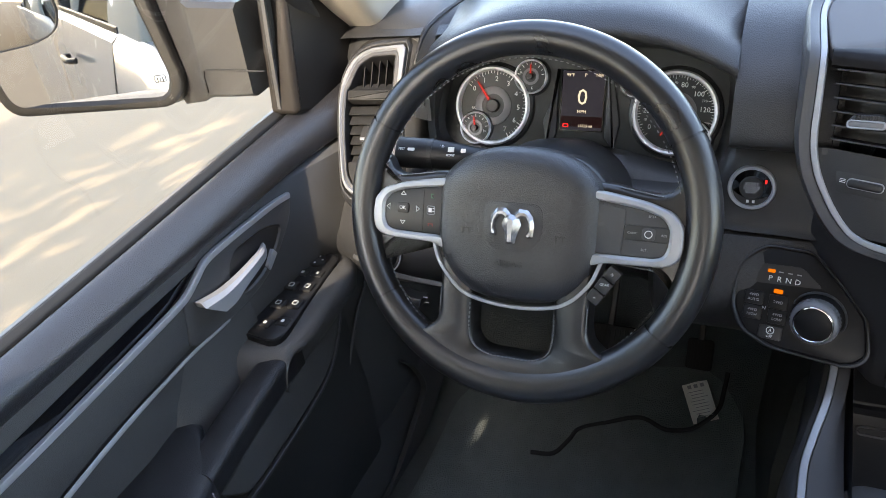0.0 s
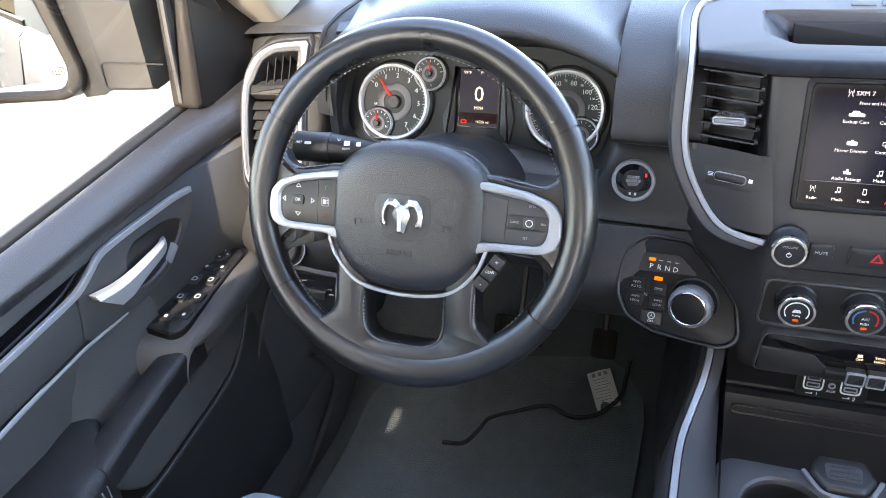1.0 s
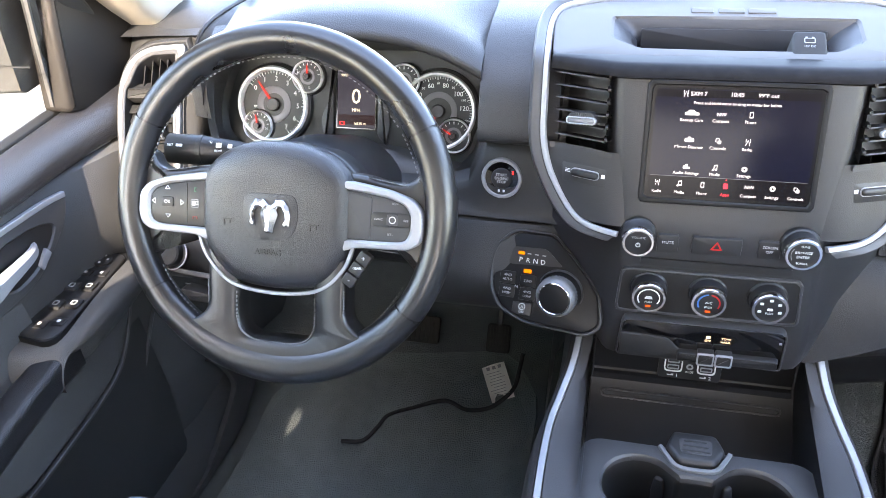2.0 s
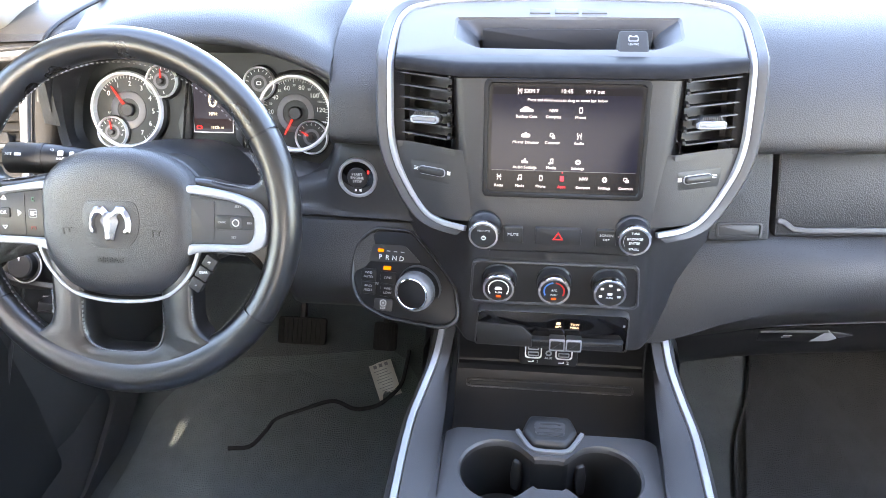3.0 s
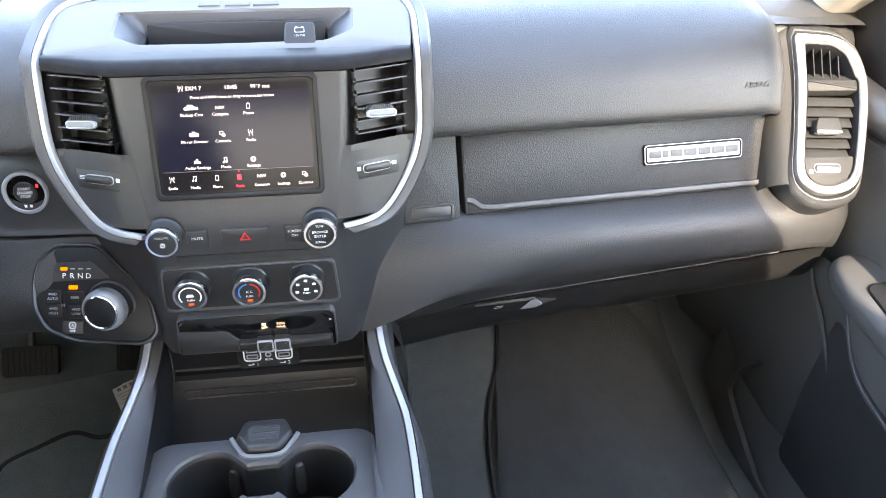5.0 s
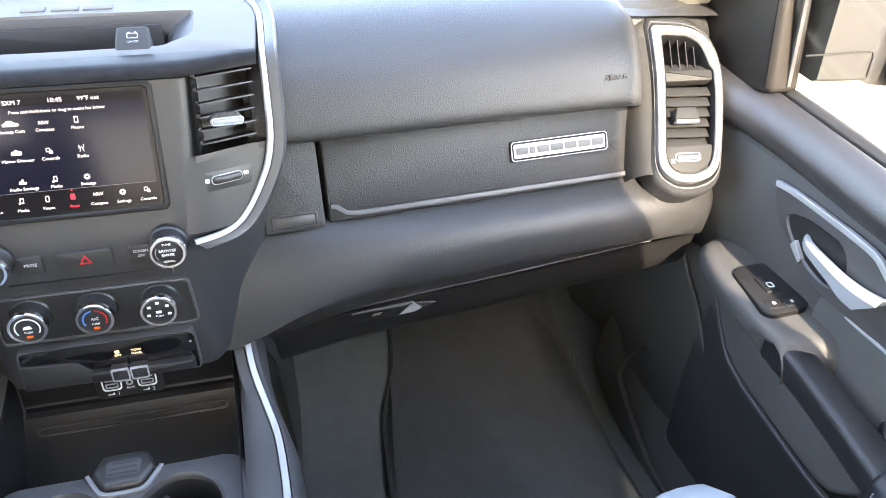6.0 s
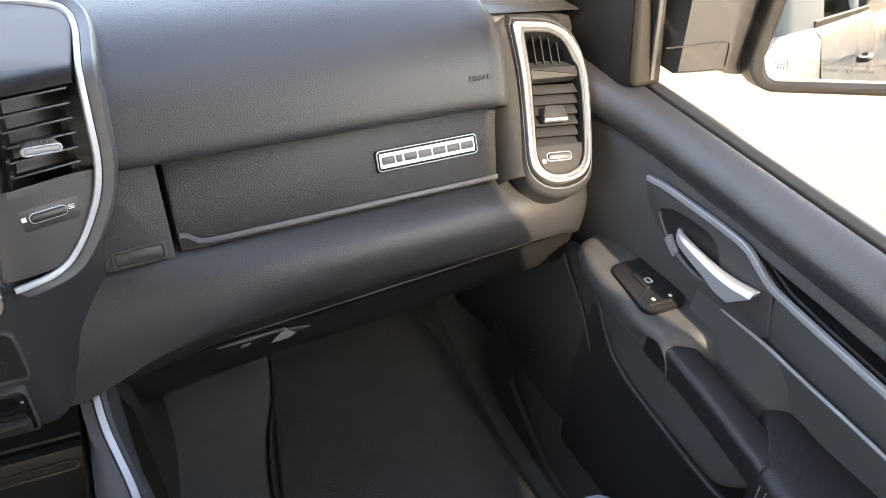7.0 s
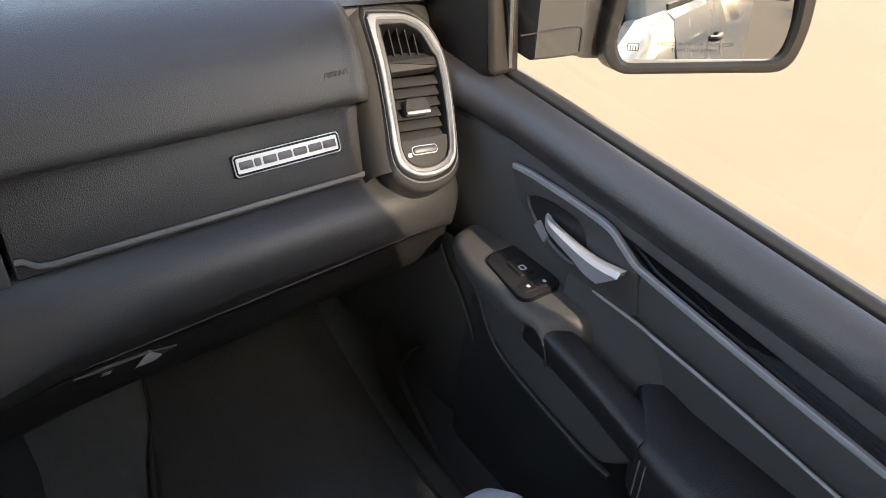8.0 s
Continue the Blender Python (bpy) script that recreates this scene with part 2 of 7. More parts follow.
def ring(outer, inner, fr, n0, n1, bevel=0.0, count=64, seg=2, bm=None, about=None):
    """A frame between two outlines, with thickness and a rounded front."""
    if about is not None:
        a, b = radial(outer, about, count), radial(inner, about, count)
    else:
        a, b = even(outer, count), even(inner, count)
    k = 0 if about is not None else min(range(count), key=lambda i: sum((a[j] - b[(j + i) % count]).length for j in range(0, count, 4)))
    b = b[k:] + b[:k]
    rows = [[fr @ Vector((p.x, p.y, n0)) for p in a], [fr @ Vector((p.x, p.y, n1 - bevel)) for p in a]]
    steps = seg if bevel else 1
    for s in range(1, steps):
        t = math.pi / 2 * s / steps
        rows.append([fr @ Vector((*(p.lerp(q, min(0.45, bevel * (1 - math.cos(t)) / max(1e-6, (p - q).length)))), n1 - bevel + bevel * math.sin(t))) for p, q in zip(a, b)])
    for side in (0, 1):
        rows.append([fr @ Vector((*((p.lerp(q, min(0.45, bevel / max(1e-6, (p - q).length)))) if side == 0 else (q.lerp(p, min(0.45, bevel / max(1e-6, (p - q).length))))), n1)) for p, q in zip(a, b)])
    rows.append([fr @ Vector((q.x, q.y, n1 - bevel)) for q in b])
    rows.append([fr @ Vector((q.x, q.y, n0)) for q in b])
    bm = skin(rows, True, False, bm)
    return bm


def sweep(path, prof, up, caps=True, closed=False, scale=None, bm=None):
    """A profile (side, up) carried along a path; up is the way that stays up."""
    path = [Vector(p) for p in path]
    rows = []
    n = len(path)
    for i, p in enumerate(path):
        a = path[(i - 1) % n] if closed or i else path[0]
        b = path[(i + 1) % n] if closed or i < n - 1 else path[-1]
        d = (b - a).normalized()
        w = up(p) if callable(up) else Vector(up)
        s = d.cross(w).normalized()
        w = s.cross(d).normalized()
        k = scale(i / max(1, n - 1)) if scale else 1.0
        rows.append([p + s * q[0] * k + w * q[1] * k for q in prof])
    if closed:
        rows.append(rows[0])
        bm = skin(rows, True, False, bm)
        bmesh.ops.remove_doubles(bm, verts=bm.verts, dist=1e-6)
        return bm
    return skin(rows, True, caps, bm)


def lathe(prof, fr, n=32, bm=None, caps=True):
    """A profile of (radius, height along n) turned about the frame's n."""
    rows = []
    for r, h in prof:
        rows.append([fr @ Vector((max(r, 1e-5) * math.cos(2 * math.pi * k / n), max(r, 1e-5) * math.sin(2 * math.pi * k / n), h)) for k in range(n)])
    bm = skin(rows, True, caps, bm)
    bmesh.ops.remove_doubles(bm, verts=bm.verts, dist=2e-5)
    return bm


def box(cx, cy, cz, sx, sy, sz, bevel=0.0, seg=2, turn=None, bm=None):
    b2 = bmesh.new()
    bmesh.ops.create_cube(b2, size=1.0, matrix=Matrix.Diagonal((sx, sy, sz, 1)))
    soften(b2, bevel, seg)
    m = Matrix.Translation((cx, cy, cz)) @ (turn or Matrix.Identity(4))
    bmesh.ops.transform(b2, matrix=m, verts=b2.verts)
    if bm is None:
        return b2
    vs = [bm.verts.new(v.co) for v in b2.verts]
    for f in b2.faces:
        bm.faces.new([vs[v.index] for v in f.verts])
    b2.free()
    return bm


def words(text, fr, size, depth=0.0004, bm=None):
    """Letters of the built-in font, centred in a frame, as a bmesh."""
    cu = bpy.data.curves.new("words", "FONT")
    cu.body, cu.size, cu.align_x, cu.align_y = text, size, "CENTER", "CENTER"
    cu.extrude = depth / 2
    cu.resolution_u = 2
    ob = bpy.data.objects.new("words", cu)
    scene.collection.objects.link(ob)
    dg = bpy.context.evaluated_depsgraph_get()
    me = bpy.data.meshes.new_from_object(ob.evaluated_get(dg))
    bpy.data.objects.remove(ob)
    bpy.data.curves.remove(cu)
    bm = bm or bmesh.new()
    n0 = len(bm.verts)
    bm.from_mesh(me)
    bpy.data.meshes.remove(me)
    bm.verts.ensure_lookup_table()
    # mirrored sides keep their letters readable
    flip = Matrix.Diagonal((SIDE, 1, 1, 1))
    for v in bm.verts[n0:]:
        v.co = fr @ (flip @ v.co)
    return bm


def bars(rects, fr, n0=0.0, n1=0.0006):
    """Small flat marks: (u, v, width, height) each."""
    bm = bmesh.new()
    for u, v, w, h in rects:
        slab(rect(w, h, 0, u, v), fr, n0, n1, bm=bm)
    return bm


# ---- ground and surroundings ----
GROUND_Z = -0.72


def flat(x0, x1, y0, y1, z, nx=1, ny=1):
    return skin([[(x0 + (x1 - x0) * i / nx, y0 + (y1 - y0) * j / ny, z) for i in range(nx + 1)] for j in range(ny + 1)])


part("ground", flat(-400, 400, -400, 400, GROUND_Z, 8, 8), CONCRETE, None, "pale tan concrete car park", kind="structure")


def leafy(name, x, y, trunk_h, crown_r, count, seed, label, squash=0.75):
    """A tree: tapered trunk, limbs, and a crown of many small leaf clumps with gaps."""
    rnd = random.Random(seed)
    t = thing(name, (x, y, GROUND_Z), label, "tree")
    z0 = GROUND_Z
    rows = []
    for k in range(8):
        f = k / 7
        r = 0.20 * (1 - 0.6 * f)
        rows.append([(x + 0.25 * math.sin(f * 3) + r * math.cos(a * math.pi / 4), y + r * math.sin(a * math.pi / 4), z0 + trunk_h * f) for a in range(8)])
    bm = skin(rows, True, True)
    for k in range(7):
        a = rnd.uniform(0, 6.28)
        d = Vector((math.cos(a), math.sin(a), rnd.uniform(0.5, 1.1))).normalized()
        o = Vector((x, y, z0 + trunk_h * rnd.uniform(0.7, 1.0)))
        pts = [o + d * crown_r * f * 0.8 + Vector((0, 0, 0.2 * f * f)) for f in (0, 0.35, 0.7, 1.0)]
        sweep(pts, [(0.07 * math.cos(q), 0.07 * math.sin(q)) for q in (0, 1.26, 2.5, 3.8, 5.0)], (0.1, 0.2, 1), scale=lambda f: 1 - 0.8 * f, bm=bm)
    part("trunk", bm, BARK, t)
    verts, faces = [], []
    c = Vector((x, y, z0 + trunk_h + crown_r * squash * 0.6))
    lumps = []
    for k in range(26):
        v = Vector((rnd.gauss(0, 1), rnd.gauss(0, 1), rnd.gauss(0, 1))).normalized() * crown_r * rnd.uniform(0.35, 0.95)
        lumps.append((c + Vector((v.x, v.y, v.z * squash)), crown_r * rnd.uniform(0.18, 0.34)))
    for k in range(count):
        o, r = lumps[k % len(lumps)]
        v = Vector((rnd.gauss(0, 1), rnd.gauss(0, 1), rnd.gauss(0, 1)))
        p = o + v.normalized() * r * rnd.random() ** 0.5
        s = crown_r * 0.045 * rnd.uniform(0.6, 1.3)
        a = Vector((rnd.gauss(0, 1), rnd.gauss(0, 1), rnd.gauss(0, 1))).normalized() * s
        b = a.orthogonal().normalized() * s * 0.6
        i = len(verts)
        verts += [p - a, p + b, p + a, p - b]
        faces.append((i, i + 1, i + 2, i + 3))
    me = bpy.data.meshes.new("crown")
    me.from_pydata([v - t.location for v in verts], [], faces)
    me.materials.append(LEAF)
    cr = new("crown", me)
    cr.parent = t
    return t


leafy("tree", -3.95, -3.2, 3.0, 3.0, 3800, 3, "broad leafy shade tree standing beside the car park")
for k, (x, y, h, r) in enumerate([(9, -26, 3, 3.2), (14, -24, 2.6, 3.0), (19, -27, 3, 3.4), (3.5, -29, 3, 3.3), (25, -22, 2.5, 3.2), (-12, -24, 3, 3.5), (-19, -20, 3, 3.4)]):
    leafy("tree", x, y, h, r, 1500, 20 + k, "leafy green tree at the edge of the car park")
part("lawn", flat(6.5, 60, -34, -12, GROUND_Z + 0.03, 6, 6), GRASS, None, "strip of dry yellow-green grass behind the car park", kind="structure")

# ---- cab shell ----
FLOOR_Z = 0.03
rows = []
for x in (-0.93, -0.9, -0.5, 0.0, 0.5, 0.9, 0.93):
    rows.append([(x, y, z) for y, z in ((-1.6, FLOOR_Z), (-0.2, FLOOR_Z), (1.18, FLOOR_Z), (1.30, FLOOR_Z + 0.03), (1.42, FLOOR_Z + 0.09), (1.55, FLOOR_Z + 0.20), (1.68, FLOOR_Z + 0.36), (1.74, FLOOR_Z + 0.6))])
part("floor", skin(rows), CARPET, None, "black carpeted cab floor rising into the toe board", kind="structure")
# firewall, closed below and behind
part("wall_firewall", box(0, 1.80, 0.45, 1.9, 0.04, 0.95), BLACK, None, "black firewall behind the dashboard", kind="structure")
part("wall_rear", box(0, -1.66, 0.42, 1.9, 0.06, 0.9), PANEL, None, "dark trim wall at the back of the cab", kind="structure")
part("underbody", box(0, 0.0, -0.10, 1.9, 3.7, 0.16), BLACK, None, "black underbody plate under the cab floor", kind="structure")
# roof with a headliner inside and white paint outside
rows = []
for y, zz, hw in ((-1.62, 1.25, 0.62), (-1.3, 1.33, 0.63), (-0.5, 1.37, 0.65), (0.3, 1.36, 0.65), (0.55, 1.34, 0.645), (0.76, 1.30, 0.64)):
    rows.append([(hw * k / 6, y, zz - 0.05 * abs(k / 6) ** 3) for k in range(-6, 7)])
part("ceiling", skin(rows), HEADLINER, None, "beige cloth headliner of the cab", kind="structure")
part("roof", skin([[(x, y, z + 0.05) for x, y, z in r] for r in rows]), WHITEPAINT, None, "white painted cab roof", kind="structure")
# rear window and the two bars beside it
for s in (-1, 1):
    part("rear_pillar", skin([[(s * 0.93, -1.62, 0.80), (s * 0.68, -1.60, 1.30)], [(s * 0.70, -1.66, 0.80), (s * 0.52, -1.63, 1.32)]]), HEADLINER, None, "beige trim beside the rear window", kind="structure")
# windscreen pillars, beige inside; door pillars, dark
for s in (-1, 1):
    path = catmull([(s * 0.868, 1.36, 0.84), (s * 0.845, 1.20, 0.955), (s * 0.775, 0.99, 1.14), (s * 0.665, 0.76, 1.30)], 6)
    part("windscreen_pillar", sweep(path, rounded([(-0.04, -0.045), (0.04, -0.045), (0.055, 0.03), (0.0, 0.06), (-0.055, 0.03)], 0.02, 4), (0, 0.7, 0.7)), PILLAR, None, "beige trim of the windscreen pillar", kind="structure")
    # unseen pillar, wider than a real one to shape where sun falls inside
    path = catmull([(s * 0.94, -0.21, 0.10), (s * 0.93, -0.21, 0.74), (s * 0.815, -0.23, 1.05), (s * 0.66, -0.26, 1.33)], 5)
    part("door_pillar", sweep(path, rect(0.53, 0.06, 0.02), (1, 0, 0.2)), HEADLINER, None, "beige trim of the pillar behind the front door, widened to block sun", kind="structure")
    path = catmull([(s * 0.93, -1.30, 0.10), (s * 0.92, -1.30, 0.74), (s * 0.79, -1.40, 1.05), (s * 0.62, -1.5, 1.30)], 5)
    part("rear_door_pillar", sweep(path, rect(0.14, 0.07, 0.02), (1, 0, 0.2)), HEADLINER, None, "beige trim of the rear door pillar", kind="structure")
    path = catmull([(s * 0.655, 0.76, 1.30), (s * 0.66, 0.2, 1.335), (s * 0.66, -0.6, 1.335), (s * 0.62, -1.6, 1.28)], 5)
    part("roof_rail", sweep(path, rect(0.08, 0.07, 0.02), (0, 0, 1)), HEADLINER, None, "beige trim along the roof's edge", kind="structure")
part("header_rail", sweep(catmull([(-0.66, 0.73, 1.30), (-0.3, 0.76, 1.312), (0.3, 0.76, 1.312), (0.66, 0.73, 1.30)], 5), rect(0.09, 0.06, 0.02), (0, 0, 1)), HEADLINER, None, "beige header trim over the windscreen", kind="structure")
# windscreen
rows = [[(x * (0.93 - 0.26 * f), 1.78 - 0.99 * f - 0.10 * abs(x) ** 2.2 * (1 - 0.4 * f), 0.87 + 0.46 * f + 0.03 * math.sin(f * 3.14)) for x in [k / 6 for k in range(-6, 7)]] for f in [j / 6 for j in range(7)]]
ws = part("window_windscreen", skin(rows), GLASS, None, "clear raked windscreen over the dashboard", kind="structure")
ws.visible_shadow = False
part("window_rear", skin([[(-0.68, -1.66, 0.84), (0.68, -1.66, 0.84)], [(-0.55, -1.62, 1.27), (0.55, -1.62, 1.27)]]), TINT, None, "tinted rear window of the cab", kind="structure")
# bonnet and cowl ahead of the windscreen
rows = [[(x, y, z - 0.10 * abs(x / 0.95) ** 3) for x in [k * 0.95 / 5 for k in range(-5, 6)]] for y, z in ((1.76, 0.855), (1.82, 0.86), (2.1, 0.88), (2.6, 0.84), (3.2, 0.72))]
part("bonnet", skin(rows), WHITEPAINT, None, "white painted bonnet ahead of the windscreen", kind="structure")


def truck_side(s):
    """White outer side behind and under the doors, as the mirrors show it."""
    t = thing("truck_side", (s * 1.0, -1.2, GROUND_Z + 0.3), "white painted truck side with dark rear side window", "truck body", kind="structure")
    rows = []
    for y in (-1.64, -1.3, -0.8, -0.265):
        rows.append([(s * x, y, z) for x, z in ((0.955, 0.765), (0.985, 0.74), (1.015, 0.60), (1.02, 0.40), (1.0, 0.10), (0.97, -0.25), (0.93, -0.30))])
    part("rear_door_skin", skin(rows), WHITEPAINT, t)
    rows = []
    for y in (-3.6, -3.0, -2.2, -1.70):
        rows.append([(s * x, y, z) for x, z in ((0.90, 0.70), (0.99, 0.70), (1.02, 0.62), (1.02, 0.30), (1.0, 0.0), (0.97, -0.25), (0.93, -0.30))])
    part("bed_side", skin(rows), WHITEPAINT, t)
    part("rear_side_glass", skin([[(s * 0.935, -1.30, 0.77), (s * 0.935, -0.30, 0.77)], [(s * 0.705, -1.42, 1.28), (s * 0.705, -0.36, 1.30)]]), TINT, t, "dark tinted rear side window")
    # unseen strip added over the glass to stop sun streaks on the floor
    part("rear_window_frame", skin([[(s * 0.784, -1.46, 1.13), (s * 0.784, -0.33, 1.13)], [(s * 0.735, -1.47, 1.24), (s * 0.735, -0.34, 1.24)], [(s * 0.700, -1.48, 1.33), (s * 0.700, -0.35, 1.33)]]), BLACK, t, "black strip added over the rear side window to block sun")
    part("pillar_cover", skin([[(s * 0.950, -0.345, 0.765), (s * 0.950, -0.18, 0.765)], [(s * 0.850, -0.365, 1.05), (s * 0.850, -0.20, 1.05)], [(s * 0.715, -0.40, 1.31), (s * 0.715, -0.24, 1.31)]]), BLACK, t, "black cover of the door pillar")
    part("belt_moulding", sweep([(s * 0.955, -1.64, 0.77), (s * 0.955, -0.28, 0.77)], rect(0.012, 0.022, 0.003), (0, 0, 1)), BLACK, t, "black belt moulding")
    part("door_grip", sweep(catmull([(s * 1.03, -1.15, 0.62), (s * 1.055, -1.12, 0.62), (s * 1.055, -0.98, 0.62), (s * 1.03, -0.95, 0.62)], 4), disc(0.012, 8), (0, 0, 1)), BLACK, t, "black outer door grip")


truck_side(1)
truck_side(-1)


# ---- seats ----
def seat(s):
    t = thing("front_seat", (s * 0.46, 0.35, FLOOR_Z), "grey cloth front seat with darker side bolsters", "seat", "front seats")
    dy = 0.030 if s > 0 else 0.012
    rows = []
    for y, zt, w in ((0.0, 0.36, 0.25), (0.2, 0.37, 0.252), (0.45, 0.40, 0.252), (0.62 + dy, 0.422, 0.252), (0.675 + dy, 0.420, 0.246), (0.702 + dy, 0.405, 0.238), (0.716 + dy, 0.375, 0.230), (0.70 + dy, 0.30, 0.23)):
        rows.append([(s * 0.44 + w * u, y, zt + h) for u, h in ((-1, -0.12), (-1.01, 0.0), (-0.94, 0.038), (-0.82, 0.050), (-0.66, 0.046), (-0.52, 0.030), (0, 0.026), (0.52, 0.030), (0.66, 0.046), (0.82, 0.050), (0.94, 0.038), (1.01, 0.0), (1, -0.12))])
    part("cushion", skin([catmull(r, 2) for r in rows]), FABRIC, t)
    part("cushion_seam", sweep(catmull([(s * 0.46 + 0.172, 0.0, 0.405), (s * 0.46 + 0.172, 0.45, 0.452), (s * 0.46 + 0.165, 0.64 + dy, 0.470), (s * 0.46 + 0.155, 0.722 + dy, 0.40)], 5), disc(0.0022, 6), (0, 0, 1)), BLACK, t)
    part("seat_base", box(s * 0.46, 0.32, 0.16, 0.42, 0.6, 0.25, 0.03), BLACK, t)
    rows = []
    for z, y, w in ((0.34, 0.02, 0.25), (0.6, -0.06, 0.27), (0.85, -0.15, 0.26), (0.98, -0.19, 0.22)):
        rows.append([(s * 0.46 + w * u, y + h, z) for u, h in ((-1, -0.1), (-1, 0.03), (-0.75, 0.05), (-0.5, 0.0), (0.5, 0.0), (0.75, 0.05), (1, 0.03), (1, -0.1))])
    part("backrest", skin(rows, True, True), FABRIC, t)


seat(-1)
seat(1)


# ---- dashboard ----
dash = thing("dashboard", (0, 1.3, 0.45), "dark grey grained dashboard with silver trim, partly sunlit", "dashboard")


def pad_row(x, lip_y, top=0.915):
    """The upper pad from the lip over the crest towards the windscreen."""
    pts = [(lip_y + 0.055, 0.762), (lip_y + 0.02, 0.764), (lip_y + 0.004, 0.769), (lip_y, 0.780), (lip_y + 0.006, 0.800), (lip_y + 0.018, 0.828), (lip_y + 0.040, 0.856), (lip_y + 0.075, 0.880), (lip_y + 0.13, 0.898), (lip_y + 0.22, 0.910), (lip_y + 0.36, top), (1.78, 0.885)]
    return catmull([(x, y, z) for y, z in pts], 3)


def lip(x):
    return 1.078 + (abs(x) - 0.23) * 0.066


rows = [pad_row(x, lip(x)) for x in (0.185, 0.21, 0.23, 0.30, 0.38, 0.46, 0.54, 0.62, 0.68)]
# the outer end rounds away into the end cap
for x, dy, dz in ((0.705, 0.002, -0.001), (0.716, 0.007, -0.004), (0.722, 0.016, -0.010), (0.724, 0.03, -0.018)):
    rows.append([Vector((p.x - 0.16 * max(0.0, p.y - 1.17), p.y + dy, p.z + dz)) for p in pad_row(x, lip(x))])
part("passenger_pad", skin(rows), SOFT, dash, "grained soft upper pad")
rows = [pad_row(-x, lip(x)) for x in (0.185, 0.21, 0.235, 0.26, 0.29, 0.297)]
part("middle_pad", skin(rows), SOFT, dash)
rows = []
for x in [k * 0.93 / 8 for k in range(-8, 9)]:
    a = abs(x)
    rows.append([(x, 1.17 + 0.04 * a, 0.868 - 0.05 * max(0, a - 0.7)), (x, 1.3, 0.893 - 0.06 * max(0, a - 0.7)), (x, 1.5, 0.898 - 0.05 * max(0, a - 0.7)), (x, 1.79 - 0.14 * a * a, 0.873)])
part("top_deck", skin(rows), SOFT, dash)
# word embossed on the passenger pad
part("airbag_word", words("AIRBAG", plane((0.671, lip(0.675) + 0.0090, 0.8095), (1, 0.066, 0.0), (0, 0.30, 1)), 0.0102, 0.002), DARKPRINT, dash, "embossed dark letters")


def glove_y(x, z):
    return 1.113 + (x - 0.275) * 0.079 + (z - 0.75) * 0.40


# upper glove box lid and the block beside it
gl = plane((0.5, glove_y(0.5, 0.705), 0.705), (1, 0.079, 0), (0, 0.40, 1))
part("glove_lid", slab(rounded([(-0.228, -0.050), (0.226, -0.050), (0.232, 0.066), (-0.228, 0.066)], [0.004, 0.006, 0.004, 0.004]), gl, -0.05, 0.0, 0.004), LIDSHADE, dash, "grained upper glove box lid")
part("lid_block", slab(rounded([(-0.310, -0.055), (-0.2335, -0.055), (-0.2335, 0.066), (-0.310, 0.066)], 0.004), gl, -0.05, -0.001, 0.003), LIDSHADE, dash)
part("lid_end", slab(rounded([(0.2315, -0.052), (0.262, -0.052), (0.262, 0.066), (0.2365, 0.066)], 0.002), gl, -0.05, -0.004, 0.002), SOFT, dash)
path = [gl @ Vector((u, v, 0.003)) for u, v in ((-0.226, -0.030), (-0.218, -0.031), (-0.206, -0.0405), (-0.19, -0.0425), (0.0, -0.0425), (0.224, -0.0425))]
part("lid_rail", sweep(path, rect(0.0075, 0.005, 0.002), gl.to_3x3() @ Vector((0, 0, 1))), STACK, dash, "raised satin rail along the lid's foot")
part("button_slot", ring(rect(0.058, 0.020, 0.003, -0.272, -0.042), rect(0.052, 0.0145, 0.002, -0.272, -0.042), gl, -0.01, 0.001, 0.0006, 40), BLACK, dash)
part("blank_switch", slab(rect(0.051, 0.0135, 0.002, -0.272, -0.042), gl, -0.01, -0.0005, 0.001), BLACK, dash)
# badge: raised letters stand as plain bars
bg = shift(gl, 0.1035, 0.0085, 0.0)
badge = part("badge", slab(rounded([(-0.0755, -0.0145), (0.0755, -0.0145), (0.0755, 0.0145), (-0.0755, 0.0145)], 0.004), bg, 0.0, 0.003, 0.0008), DARKGLOSS, dash, "dark trim badge with bright border and plain bars")
part("badge_border", ring(rect(0.149, 0.027, 0.004), rect(0.1462, 0.0242, 0.003), bg, 0.0025, 0.0042, 0.0004, 72), SILVER, badge)
part("badge_field", slab(rect(0.141, 0.019, 0.002), bg, 0.0030, 0.0036), SILVER, badge, "bright field of the badge")
for k, (u, w) in enumerate(((-0.0585, 0.0180), (-0.0430, 0.0085), (-0.0265, 0.0180), (-0.0055, 0.0190), (0.0160, 0.0185), (0.0375, 0.0190), (0.0585, 0.0185))):
    part("badge_bar", slab(rect(w, 0.0098, 0.0016, u, 0.0), bg, 0.0036, 0.0044, 0.0003), STACK, badge)


def bolster_row(x, y0, z0, zc, yc, out, sag=0.0):
    """The padded roll under the glove box from its top edge to the crease; sag lowers its front break."""
    z3, z4 = z0 - 0.018 - sag * 0.45, z0 - 0.045 - sag
    z5 = max(min(z0 - 0.085 - sag * 0.45, z4 - 0.010), zc + 0.010)
    z6 = min(zc + 0.022, z5 - 0.006)
    pts = [(y0 + 0.05, z0 + 0.005), (y0 + 0.01, z0 + 0.001), (y0 - 0.012, z0 - 0.004 - sag * 0.08), (y0 - out * 0.75, z3), (y0 - out, z4), (y0 - out * 0.88, z5), (yc - 0.022, z6), (yc - 0.006, zc + 0.006 - sag * 0.05), (yc, zc - sag * 0.08)]
    return catmull([(x, y, z) for y, z in pts], 3)


